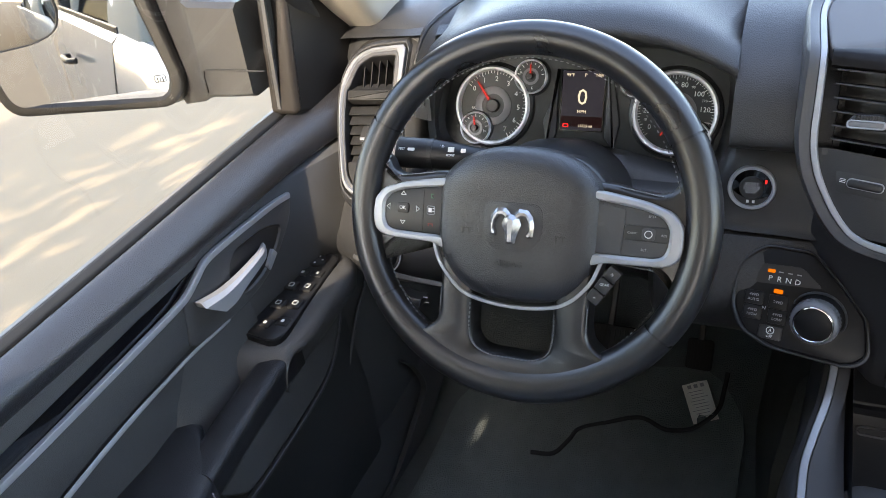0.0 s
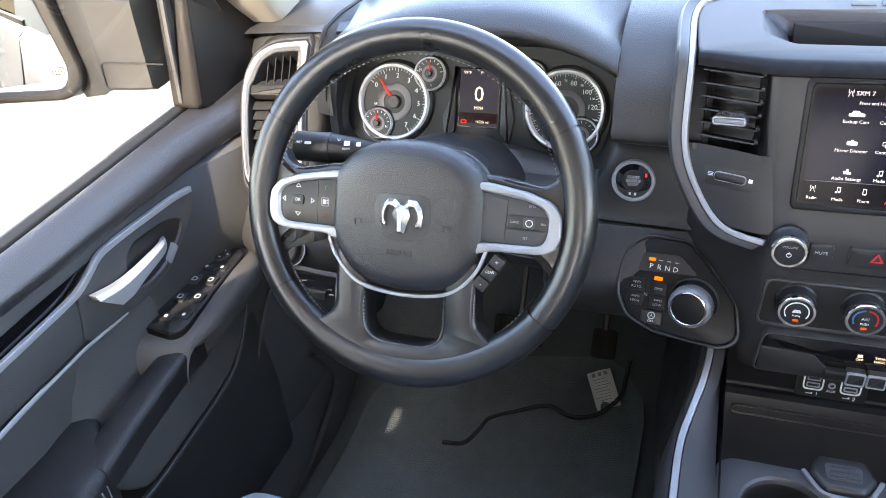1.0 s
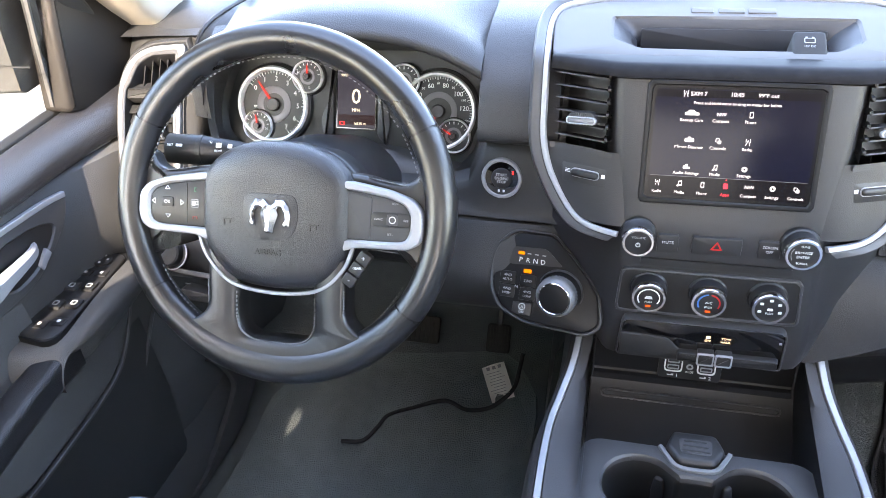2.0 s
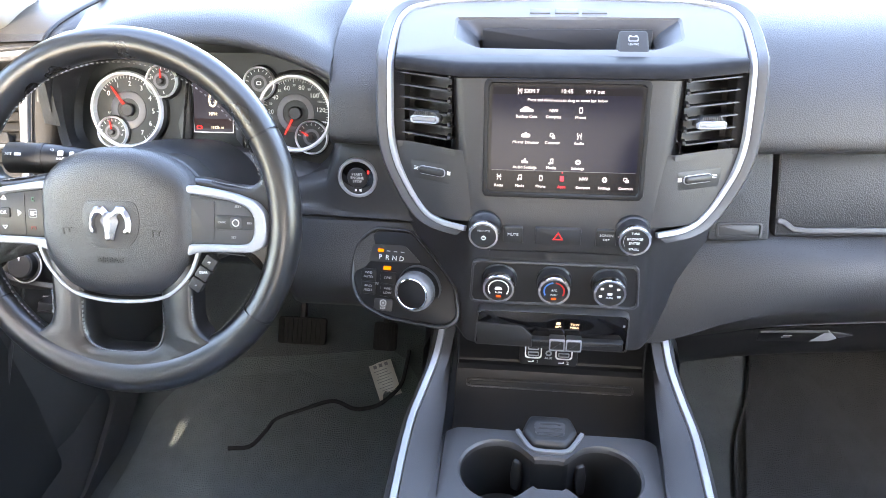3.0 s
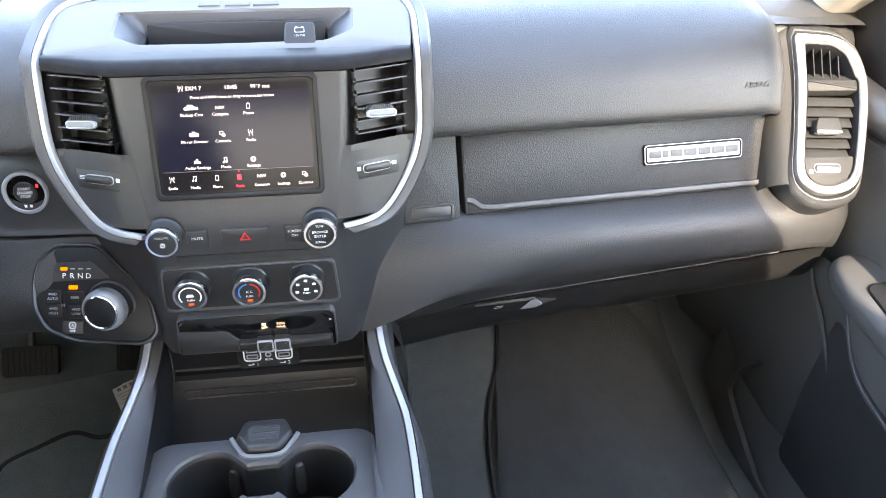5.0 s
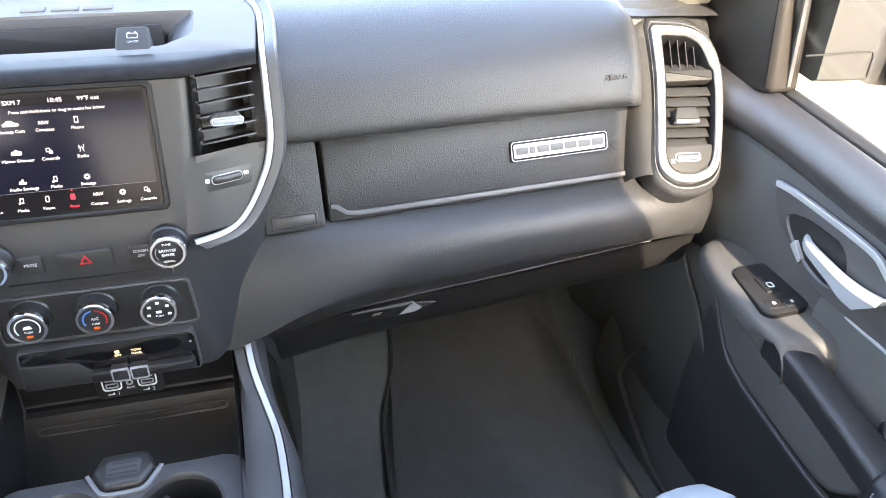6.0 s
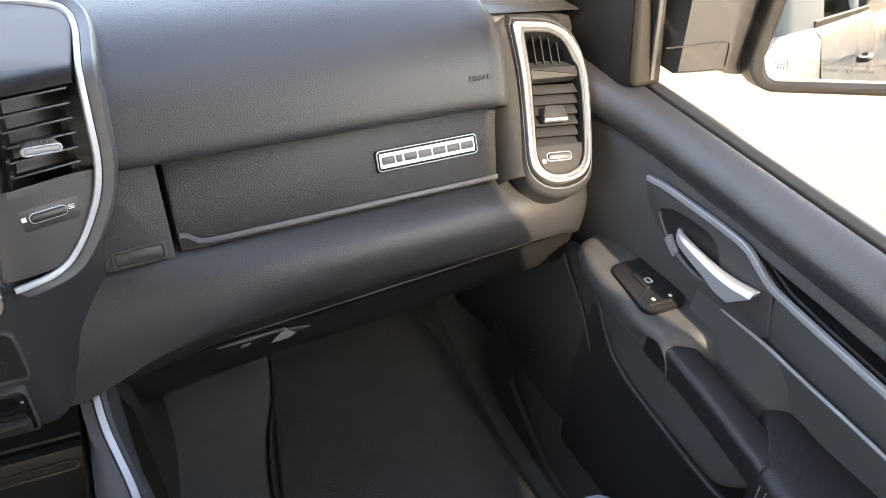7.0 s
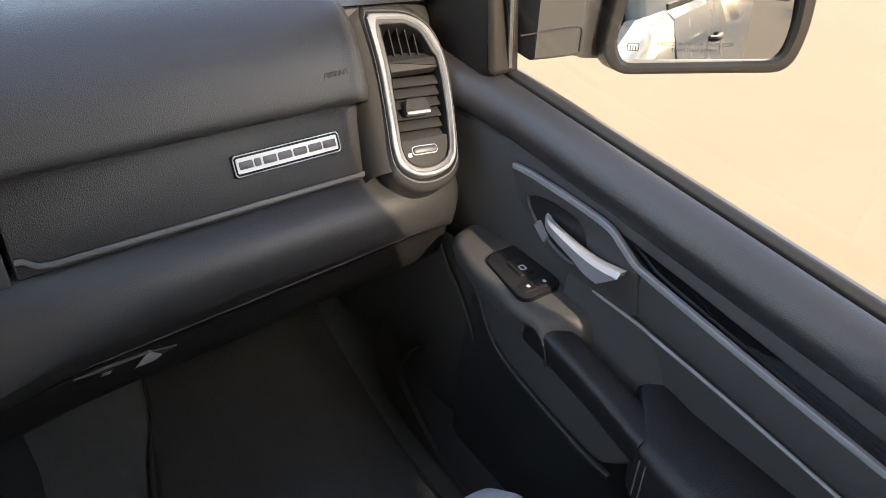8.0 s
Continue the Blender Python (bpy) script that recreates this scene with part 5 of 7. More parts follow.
for k in (-1, 1):
    u = 0.0215 * k
    part("socket_ring", ring(rect(0.024, 0.026, 0.006, u, 0.006), rect(0.0205, 0.0225, 0.005, u, 0.006), uf, 0.001, 0.0032, 0, 44), PRINT, bay, "white outline")
    for j in range(2):
        part("usb_port", ring(rect(0.0155, 0.0068, 0.001, u, 0.001 + 0.0105 * j), rect(0.0130, 0.0046, 0.0006, u, 0.001 + 0.0105 * j), uf, 0.001, 0.0036, 0, 32), GREYPRINT, bay)
    part("usb_number", words("1" if k < 0 else "2", shift(uf, u + 0.006, -0.0132, 0.0022), 0.0075), PRINT, bay)
    part("usb_mark", bars([(u - 0.003, -0.0132, 0.008, 0.0012), (u + 0.000, -0.0118, 0.002, 0.0012)], uf, 0.002, 0.0026), PRINT, bay)
part("aux_port", ring(disc(0.0045, 24, 0, 0.003), disc(0.0025, 24, 0, 0.003), uf, 0.001, 0.0034, 0, 24), GREYPRINT, bay)
part("aux_word", words("AUX", shift(uf, 0, -0.006, 0.0022), 0.0052), PRINT, bay)

# ---- centre console ----
console = thing("centre_console", (0, 0.75, FLOOR_Z), "charcoal centre console with cup holders and silver edge strips", "centre console")
for s in (-1, 1):
    SIDE = s
    edge = catmull([(0.151, 1.075, 0.530), (0.152, 1.038, 0.512), (0.157, 1.0, 0.492), (0.168, 0.957, 0.474), (0.177, 0.915, 0.464), (0.180, 0.86, 0.459), (0.180, 0.78, 0.456), (0.178, 0.6, 0.452), (0.178, 0.40, 0.45)], 5)
    part("silver_strip", sweep(edge, rounded([(-0.0042, -0.004), (0.0042, -0.004), (0.0042, 0.003), (-0.0042, 0.003)], 0.0015), (0, 0, 1)), SILVER, console, "satin silver edge strip")
    rows = []
    for p in edge:
        rows.append([Vector((0.1355, p.y, p.z - 0.020)), Vector((0.1365, p.y, p.z - 0.010)), Vector((p.x - 0.018, p.y, p.z - 0.0035)), p + Vector((-0.0055, 0, -0.001))])
    part("inner_rail", skin(rows), STACK, console)
    rows = []
    for p in edge:
        rows.append([p + Vector((0.0055, 0, -0.001)), p + Vector((0.011, 0, -0.006)), p + Vector((0.022, 0, -0.05)), Vector((p.x + 0.026, p.y, 0.28)), Vector((p.x + 0.020, p.y, FLOOR_Z))])
    part("side_panel", skin(rows), STACK, console)
    rows = [[(0.152, 1.07, 0.525), (0.152, 1.3, 0.56)], [(0.185, 1.07, 0.45), (0.19, 1.3, 0.47)], [(0.20, 1.07, 0.28), (0.21, 1.35, 0.30)], [(0.19, 1.07, FLOOR_Z), (0.22, 1.4, FLOOR_Z)]]
    part("front_side", skin(rows), HARD, console)
    part("side_clip", box(0.207, 0.93, 0.30, 0.006, 0.02, 0.012, 0.002), GREYPRINT, console)
SIDE = 1
r = 0.0465
pts = []
for k in range(25):
    a = radians(25 + 310 * k / 24)
    pts.append((-0.0625 + r * math.cos(a), 0.8505 + r * math.sin(a)))
right = [(-x, y) for x, y in pts][::-1]
left_cup = pts
hole = [Vector(p) for p in left_cup] + [Vector((-0.015, 0.826)), Vector((0.015, 0.826))] + [Vector(p) for p in right] + [Vector((0.012, 0.8715)), Vector((-0.012, 0.8715))]
lidf = plane((0, 0, 0.444), (1, 0, 0), (0, 1, 0))
lido = rounded([(-0.146, 0.46), (0.146, 0.46), (0.144, 0.885), (0.128, 0.917), (-0.128, 0.917), (-0.144, 0.885)], [0.01, 0.01, 0.03, 0.03, 0.03, 0.03], 5)
part("console_lid", ring(lido, hole, lidf, -0.006, 0.004, 0.003, 200, 3, about=(0, 0.85)), STACK, console, "charcoal cup holder lid")
part("lid_skirt", skin([[Vector((p.x, p.y, 0.442)) for p in lido], [Vector((p.x * 1.002, p.y, 0.40)) for p in lido]], True), STACK, console)
h2 = even(hole, 100)
part("cup_well", skin([[Vector((p.x * 1.012, 0.8505 + (p.y - 0.8505) * 1.03, 0.440)) for p in h2], [Vector((p.x * 1.008, 0.8505 + (p.y - 0.8505) * 1.02, 0.41)) for p in h2], [Vector((p.x * 0.96, 0.8505 + (p.y - 0.8505) * 0.93, 0.355)) for p in h2]], True, False), BLACK, console, "dark cup holder well", sharp=70)
part("well_floor", slab([Vector((p.x * 0.97, 0.8505 + (p.y - 0.8505) * 0.94)) for p in h2], plane((0, 0, 0.352), (1, 0, 0), (0, 1, 0)), -0.006, 0.003), RUBBER, console)
for s in (-1, 1):
    part("cup_mat", lathe([(0.0, 0.0), (0.034, 0.0), (0.036, 0.003), (0.034, 0.005), (0.030, 0.004), (0.0, 0.004)], plane((s * 0.0625, 0.845, 0.356), (1, 0, 0), (0, 1, 0)), 32), RUBBER, console, "ribbed rubber mat")
    part("cup_grip", slab(rounded([(-0.006, -0.026), (0.006, -0.026), (0.008, 0.0), (0.006, 0.022), (-0.006, 0.022), (-0.008, 0.0)], 0.005), plane((s * 0.040, 0.888, 0.400), (1, s * 0.45, 0), (0, 0.12, 1)), -0.012, 0.004, 0.003, 3), HARD, console, "sprung cup grip")
part("divider", slab(rounded([(-0.030, 0.78), (0.030, 0.78), (0.026, 0.826), (-0.026, 0.826)], 0.010), plane((0, 0, 0.40), (1, 0, 0), (0, 1, 0)), -0.05, 0.036, 0.006, 3), DEEP, console)
lt = part("lid_latch", slab(rounded([(-0.0245, 0.938), (0.0245, 0.938), (0.029, 0.929), (0.035, 0.911), (0.020, 0.888), (-0.020, 0.888), (-0.035, 0.911), (-0.029, 0.929)], 0.005), plane((0, 0, 0.448), (1, 0, 0), (0, 1, 0)), -0.03, 0.010, 0.006, 3), HARD, console, "lid latch tab with silver edge")
part("latch_hollow", slab(rounded([(-0.020, 0.924), (0.020, 0.924), (0.018, 0.900), (-0.018, 0.900)], 0.006), plane((0, 0, 0.448), (1, 0, 0), (0, 1, 0)), 0.008, 0.0108), STACK, lt)
part("latch_edge", sweep(catmull([(-0.041, 0.915, 0.4505), (-0.033, 0.900, 0.4505), (-0.022, 0.8845, 0.4505), (0, 0.8815, 0.4505), (0.022, 0.8845, 0.4505), (0.033, 0.900, 0.4505), (0.041, 0.915, 0.4505)], 4), rounded([(-0.0026, -0.003), (0.0026, -0.003), (0.0026, 0.0016), (-0.0026, 0.0016)], 0.001), (0, 0, 1)), RINGSILVER, lt)
for k in range(3):
    part("latch_rib", box(0, 0.904 + 0.008 * k, 0.4590, 0.033 - 0.003 * k, 0.0022, 0.0016, 0.0006), HARD, lt)


# ---- instrument cluster ----
BRIGHT = material("bright_dial_ring", (0.78, 0.78, 0.80), 0.30, metal=0.2, vary=0.03)
cluster = thing("instrument_cluster", (-0.49, 1.18, 0.70), "instrument cluster with two chrome-ringed dials and a small display", "instrument cluster")
cf = plane((-0.49, 1.182, 0.774), (1, 0, 0), (0, 0.37, 1))
face_out = rounded([(-0.212, -0.052), (-0.150, -0.080), (0.150, -0.085), (0.178, -0.060), (0.190, 0.0), (0.186, 0.062), (0.10, 0.082), (-0.10, 0.082), (-0.190, 0.062), (-0.212, 0.0)], 0.025, 5)
part("face", slab(face_out, cf, -0.02, 0.0), DIAL, cluster)
# bowl from the brow back to the face
front = plane((-0.49, 1.118, 0.785), (1, 0, 0), (0, 0.10, 1))
bowl_f = rounded([(-0.205, -0.062), (-0.140, -0.098), (0.140, -0.100), (0.180, -0.080), (0.197, -0.020), (0.195, 0.070), (0.12, 0.098), (0.0, 0.106), (-0.12, 0.098), (-0.195, 0.068), (-0.208, -0.01)], 0.03, 5)
a, b = radial(bowl_f, (0, 0), 96), radial(face_out, (0, 0), 96)
part("bowl", skin([[front @ Vector((p.x, p.y, 0.0)) for p in a], [front @ Vector((p.x * 0.97, p.y * 0.97, -0.01)) for p in a], [(cf @ Vector((q.x, q.y, 0.012))) for q in b], [(cf @ Vector((q.x * 0.97, q.y * 0.96, 0.001))) for q in b]], True, False), HARD, cluster, "dark surround of the dials")


def arc_ticks(fr, r, a0, a1, n, w, h, each=1, big=1.0):
    bm = bmesh.new()
    for k in range(n):
        a = radians(a0 + (a1 - a0) * k / (n - 1))
        f = big if k % each == 0 else 1.0
        slab(rect(w * (1.4 if f > 1 else 1), h * f), fr @ Matrix.Rotation(a, 4, "Z") @ Matrix.Translation((0, r - h * f / 2, 0)), 0, 0.0005, bm=bm)
    return bm


def dial(name, u, v, r, label):
    q = shift(cf, u, v, 0.0)
    d = part(name, lathe([(0.0, 0.0), (r * 0.93, 0.0), (r * 0.93, 0.004), (0.0, 0.004)], q, 56), DIAL, cluster, label)
    part("chrome_ring", lathe([(r * 1.03, -0.004), (r * 1.03, 0.010), (r * 0.99, 0.0135), (r * 0.935, 0.0125), (r * 0.905, 0.006), (r * 0.905, 0.002)], q, 64, caps=False), BRIGHT, d, "bright ring")
    part("outer_bowl", lathe([(r * 1.14, -0.002), (r * 1.10, 0.006), (r * 1.02, 0.008)], q, 56, caps=False), BLACK, d)
    return d, shift(q, 0, 0, 0.0042)


def needle(fr, angle, length, w, parent, mat):
    q = fr @ Matrix.Rotation(radians(angle), 4, "Z")
    part("needle", slab([(-w, -length * 0.12), (w, -length * 0.12), (w * 0.35, length), (-w * 0.35, length)], q, 0.002, 0.0036), mat, parent, "red needle")
    part("needle_hub", lathe([(w * 3.2, 0.001), (w * 3.2, 0.004), (w * 2.6, 0.0055), (0, 0.0055)], fr, 24), BLACK, parent)


REDNEEDLE = glowing("red_needle", (0.9, 0.05, 0.04), 0.07)
d, q = dial("rev_counter", -0.1305, -0.003, 0.0540, "round rev counter with white ticks")
part("ticks", arc_ticks(q, 0.049, 52, -150, 36, 0.0007, 0.004, 5, 1.5), PRINT, d)
bm = bmesh.new()
for k in range(8):
    a = radians(52 - 28.8 * k)
    words(str(k), shift(q, -0.0375 * math.sin(a), 0.0375 * math.cos(a)), 0.0100, bm=bm)
words("RPM", shift(q, -0.028, -0.004), 0.0048, bm=bm)
words("x1000", shift(q, -0.028, -0.010), 0.0036, bm=bm)
part("numbers", bm, PRINT, d, kind="stuff")
part("inner_ring", ring(disc(0.027, 40), disc(0.0165, 40), q, 0, 0.0009, 0.0003, 40), DIALGREY, d)
needle(q, 36, 0.041, 0.0021, d, REDNEEDLE)
part("hub", lathe([(0.0, 0.0), (0.0095, 0.0), (0.0095, 0.005), (0.008, 0.0065), (0.0, 0.0065)], q, 32), BLACK, d)
for name, u, v, rr, ang in (("fuel_gauge", -0.154, -0.035, 0.0225, 8), ("temperature_gauge", -0.0755, 0.0385, 0.0230, 0)):
    d, q = dial(name, u, v, rr, "small round gauge in a bright ring")
    q = shift(q, 0, 0, 0.006)
    part("gauge_face", lathe([(0.0, -0.006), (rr * 0.9, -0.006), (rr * 0.9, 0.0), (0.0, 0.0)], q, 40), DIAL, d)
    part("ticks", arc_ticks(q, rr * 0.84, 80, -80, 9, 0.0006, 0.0026, 2, 1.4), PRINT, d)
    part("inner_ring", ring(disc(rr * 0.50, 28), disc(rr * 0.34, 28), q, 0, 0.0008, 0, 28), DIALGREY, d)
    bm = words("C" if name == "fuel_gauge" else "H", shift(q, -rr * 0.62, -0.004 if name == "fuel_gauge" else 0.005), 0.0052)
    words("H" if name == "fuel_gauge" else "L", shift(q, rr * 0.62 if name == "fuel_gauge" else 0.003, -0.004 if name == "fuel_gauge" else -rr * 0.68), 0.0052, bm=bm)
    part("letters", bm, PRINT, d)
    part("symbol", ring(rect(0.007, 0.005, 0.001), rect(0.005, 0.003, 0.0005), q, 0.0008, 0.0014, 0, 20), PRINT, d)
    needle(q, ang, rr * 0.72, 0.0013, d, REDNEEDLE)
d, q = dial("speedometer", 0.1195, -0.003, 0.0530, "round speedometer with white numbers")
part("ticks", arc_ticks(q, 0.0485, 130, -105, 53, 0.0006, 0.0036, 4, 1.6), PRINT, d)
bm = bmesh.new()
for k, num in enumerate(("0", "20", "40", "60", "80", "100", "120")):
    a = radians(122 - 34.0 * k)
    words(num, shift(q, -0.0365 * math.sin(a), 0.0365 * math.cos(a)), 0.0092, bm=bm)
for k, num in enumerate(("10", "30", "50", "70", "90", "110")):
    a = radians(105 - 34.0 * k)
    words(num, shift(q, -0.0385 * math.sin(a), 0.0385 * math.cos(a)), 0.0046, bm=bm)
words("MPH", shift(q, 0.038, -0.012), 0.0052, bm=bm)
part("numbers", bm, PRINT, d, kind="stuff")
part("inner_ring", ring(disc(0.027, 40), disc(0.0185, 40), q, 0, 0.0009, 0.0003, 40), DIALGREY, d)
needle(q, 122 + 30, 0.034, 0.0017, d, REDNEEDLE)
part("hub", lathe([(0.0, 0.0), (0.0095, 0.0), (0.0095, 0.005), (0.008, 0.0065), (0.0, 0.0065)], q, 32), BLACK, d)
for name, u, v, rr, ang in (("oil_gauge", 0.1435, -0.036, 0.0235, 60), ("volt_gauge", 0.0690, 0.0375, 0.0228, 0)):
    d, q = dial(name, u, v, rr, "small round gauge in a bright ring")
    q = shift(q, 0, 0, 0.006)
    part("gauge_face", lathe([(0.0, -0.006), (rr * 0.9, -0.006), (rr * 0.9, 0.0), (0.0, 0.0)], q, 40), DIAL, d)
    part("ticks", arc_ticks(q, rr * 0.84, 80, -80, 9, 0.0006, 0.0026, 2, 1.4), PRINT, d)
    part("inner_ring", ring(disc(rr * 0.50, 28), disc(rr * 0.34, 28), q, 0, 0.0008, 0, 28), DIALGREY, d)
    part("symbol", ring(rect(0.007, 0.005, 0.001), rect(0.005, 0.003, 0.0005), q, 0.0008, 0.0014, 0, 20), PRINT, d)
    if name == "oil_gauge":
        needle(q, ang, rr * 0.72, 0.0013, d, REDNEEDLE)
disp = part("info_display", slab(rect(0.060, 0.082, 0.002, -0.003, 0.008), cf, 0.0, 0.003), GLOSS, cluster, "small dark display with warm digits")
part("display_glow", slab(rect(0.057, 0.079, 0.001, -0.003, 0.008), cf, 0.003, 0.0034), glowing("cluster_screen", (0.030, 0.030, 0.040), 0.08), disp)
part("red_haze", slab(rect(0.057, 0.014, 0.001, -0.003, -0.020), cf, 0.0034, 0.0037), glowing("cluster_red", (0.020, 0.008, 0.009), 0.05), disp)
df = shift(cf, -0.003, 0.008, 0.0038)
part("speed_digit", words("0", shift(df, 0, 0.004), 0.030), DIGIT, disp)
bm = words("MPH", shift(df, 0, -0.0145), 0.0064)
words("16325 mi", shift(df, 0.006, -0.0335), 0.0052, bm=bm)
words("99°F", shift(df, -0.018, 0.034), 0.0058, bm=bm)
words("P", shift(df, 0.003, 0.034), 0.0062, bm=bm)
words("NW", shift(df, 0.022, 0.034), 0.0058, bm=bm)
part("display_words", bm, DIGIT, disp, kind="stuff")
part("door_warning", ring(rect(0.008, 0.005, 0.0015, -0.021, -0.0335), rect(0.0058, 0.0028, 0.001, -0.021, -0.0335), df, 0, 0.0004, 0, 24), REDGLOW, disp)
part("name_bars", bars([(-0.012, 0.062, 0.008, 0.0065), (-0.002, 0.062, 0.008, 0.0065), (0.009, 0.062, 0.010, 0.0065)], cf, 0.003, 0.006), SILVER, cluster, "bright plain bars over the display")
for s in (-1, 1):
    part("display_cheek", slab(rounded([(0.030, -0.040), (0.044, -0.056), (0.050, -0.02), (0.036, 0.048), (0.030, 0.052)], 0.003) if s > 0 else rounded([(-0.036, -0.040), (-0.036, 0.052), (-0.042, 0.012), (-0.056, -0.02), (-0.050, -0.056)], 0.003), cf, 0.0, 0.007, 0.003), HARD, cluster)
rows = []
for k in range(-12, 13):
    x = -0.49 + 0.0165 * k
    dip = 0.012 * math.cos(k / 12 * math.pi)
    rows.append([(x, 1.168, 0.716 + dip), (x, 1.150, 0.714 + dip), (x, 1.132, 0.700 + dip * 0.6), (x, 1.12, 0.684)])
part("lower_brow", skin(rows), HARD, cluster)

# hood over the cluster, one piece with the dashboard
rows = []
for k in range(-14, 15):
    f = k / 14
    x = -0.492 + 0.196 * f
    zb = 0.890 - 0.048 * abs(f) ** 2.6
    th = 0.022
    yb = 1.108 - 0.004 * (1 - f * f)
    rows.append(catmull([(x, 1.205, zb - 0.018), (x, yb + 0.025, zb - 0.006), (x, yb + 0.006, zb - 0.002), (x, yb, zb + 0.004), (x, yb + 0.004, zb + 0.014), (x, yb + 0.03, zb + th + 0.006), (x, yb + 0.09, zb + th + 0.014), (x, yb + 0.20, 0.925 - 0.010 * abs(f)), (x, 1.50, 0.918), (x, 1.70, 0.895)], 3))
rows.insert(0, [Vector((p.x - 0.012, p.y + 0.01, min(p.z, 0.79))) for p in rows[0]])
rows.append([Vector((p.x + 0.003, p.y + 0.004, min(p.z, 0.78))) for p in rows[-1]])
part("cluster_hood", skin(rows), SOFT, dash, "grained hood over the dials")
# seam from the vent up over the deck
part("deck_seam", sweep(catmull([(-0.722, 1.13, 0.80), (-0.716, 1.15, 0.855), (-0.70, 1.19, 0.893), (-0.65, 1.32, 0.918), (-0.60, 1.46, 0.922)], 5), disc(0.003, 8), (0, 0, 1)), BLACK, dash)
rows = []
for k in range(8):
    f = k / 7
    rows.append(catmull([(-0.690 - 0.03 * f, 1.115 + 0.01 * f, 0.77), (-0.69 - 0.03 * f, 1.12 + 0.012 * f, 0.82), (-0.69 - 0.028 * f, 1.15 + 0.01 * f, 0.868), (-0.688 - 0.02 * f, 1.20, 0.895), (-0.66 - 0.015 * f, 1.32, 0.916), (-0.62, 1.50, 0.917)], 3))
part("driver_corner", skin(rows), SOFT, dash)

# ---- steering column and stalk ----
column = thing("steering_column", (-0.493, 1.02, 0.66), "black steering column shroud with wiper stalk", "steering column")
wf = plane((-0.4922, 0.8895, 0.7576), (1, 0, 0), (0, 0.383, 0.924))
part("shroud", lathe([(0.0, -0.24), (0.085, -0.24), (0.085, -0.12), (0.078, -0.07), (0.070, -0.055), (0.0, -0.055)], wf, 32), BLACK, column)
part("lock_boss", lathe([(0.0, 0.0), (0.018, 0.0), (0.018, 0.008), (0.014, 0.010), (0.0, 0.010)], plane((-0.44, 0.985, 0.665), (1, 0, 0), (0, 0.4, 1)), 24), BLACK, column)
sp = [(-0.545, 1.000, 0.768), (-0.585, 0.993, 0.775), (-0.625, 0.987, 0.780), (-0.672, 0.981, 0.783)]
st = part("stalk", sweep(catmull(sp, 5), disc(0.0165, 20), (0, 0, 1), scale=lambda f: 0.80 + 0.35 * min(1.0, f * 1.3)), BLACK, column, "black stalk with white symbols")
part("stalk_collar", sweep([(-0.628, 0.9865, 0.7802), (-0.634, 0.9855, 0.7806)], disc(0.0194, 22), (0, 0, 1)), HARD, st)
tf = plane((-0.652, 0.9655, 0.7945), (1, -0.14, 0.07), (0, 0.6, 0.8))
tf = shift(tf, 0, 0, 0.0022)
bm = words("MIST", shift(tf, -0.008, 0.000, 0.0), 0.0046)
slab(rect(0.010, 0.0035, 0.0012, 0.006, 0.0), tf, 0, 0.0004, bm=bm)
part("stalk_marks", bm, PRINT, st)
tf = plane((-0.603, 0.9755, 0.7905), (1, -0.2, 0.13), (0, 0.6, 0.8))
tf = shift(tf, 0, 0, 0.0015)
bm = words("LO", shift(tf, -0.010, 0.006), 0.0045)
slab(rect(0.009, 0.006, 0.001, 0.004, 0.002), tf, 0, 0.0004, bm=bm)
words("FRONT", shift(tf, 0.004, -0.005), 0.0038, bm=bm)
slab(rect(0.007, 0.005, 0.001, 0.022, 0.001), tf, 0, 0.0004, bm=bm)
part("wiper_marks", bm, PRINT, st)

# ---- steering wheel ----
wheel = thing("steering_wheel", (-0.493, 0.89, 0.76), "black leather four-spoke steering wheel with silver switch frames", "steering wheel")
R, T = 0.1895, 0.0178


def rim_section(a0, a1, n, swell=None):
    rows = []
    for k in range(n + 1):
        a = a0 + (a1 - a0) * k / n
        c = Vector((math.cos(a), math.sin(a)))
        inner = swell(a) if swell else 0.0
        row = []
        for j in range(20):
            t = 2 * math.pi * j / 20
            rr = T * math.cos(t)
            if rr < 0:
                rr *= 1 + inner
            row.append(wf @ Vector((c.x * (R + rr), c.y * (R + rr), -0.013 + 0.0185 * math.sin(t))))
        rows.append(row)
    return rows


SEAM = [radians(29.5), radians(150.5), radians(214), radians(326)]
part("rim_top", skin(rim_section(SEAM[0] + 0.006, SEAM[1] - 0.006, 48), True), RIMSKIN, wheel, "worn smooth leather rim")
part("rim_side", skin(rim_section(SEAM[1] + 0.006, SEAM[2] - 0.006, 26), True), RIMSKIN, wheel)
part("rim_side", skin(rim_section(SEAM[3] + 0.006, SEAM[0] + 2 * math.pi - 0.006, 26), True), RIMSKIN, wheel)
part("rim_bottom", skin(rim_section(SEAM[2] + 0.006, SEAM[3] - 0.006, 44, lambda a: 0.45 * max(0, math.cos((a - 1.5 * math.pi) * 1.55))), True), RIMSKIN, wheel, "worn smooth leather rim")
for a in SEAM:
    rows = []
    for k in (-1, 1):
        c = Vector((math.cos(a + k * 0.007), math.sin(a + k * 0.007)))
        rows.append([wf @ Vector((c.x * (R + 0.0157 * math.cos(2 * math.pi * j / 20)), c.y * (R + 0.0157 * math.cos(2 * math.pi * j / 20)), -0.013 + 0.0178 * math.sin(2 * math.pi * j / 20))) for j in range(20)])
    part("rim_seam", skin(rows, True), BLACK, wheel)


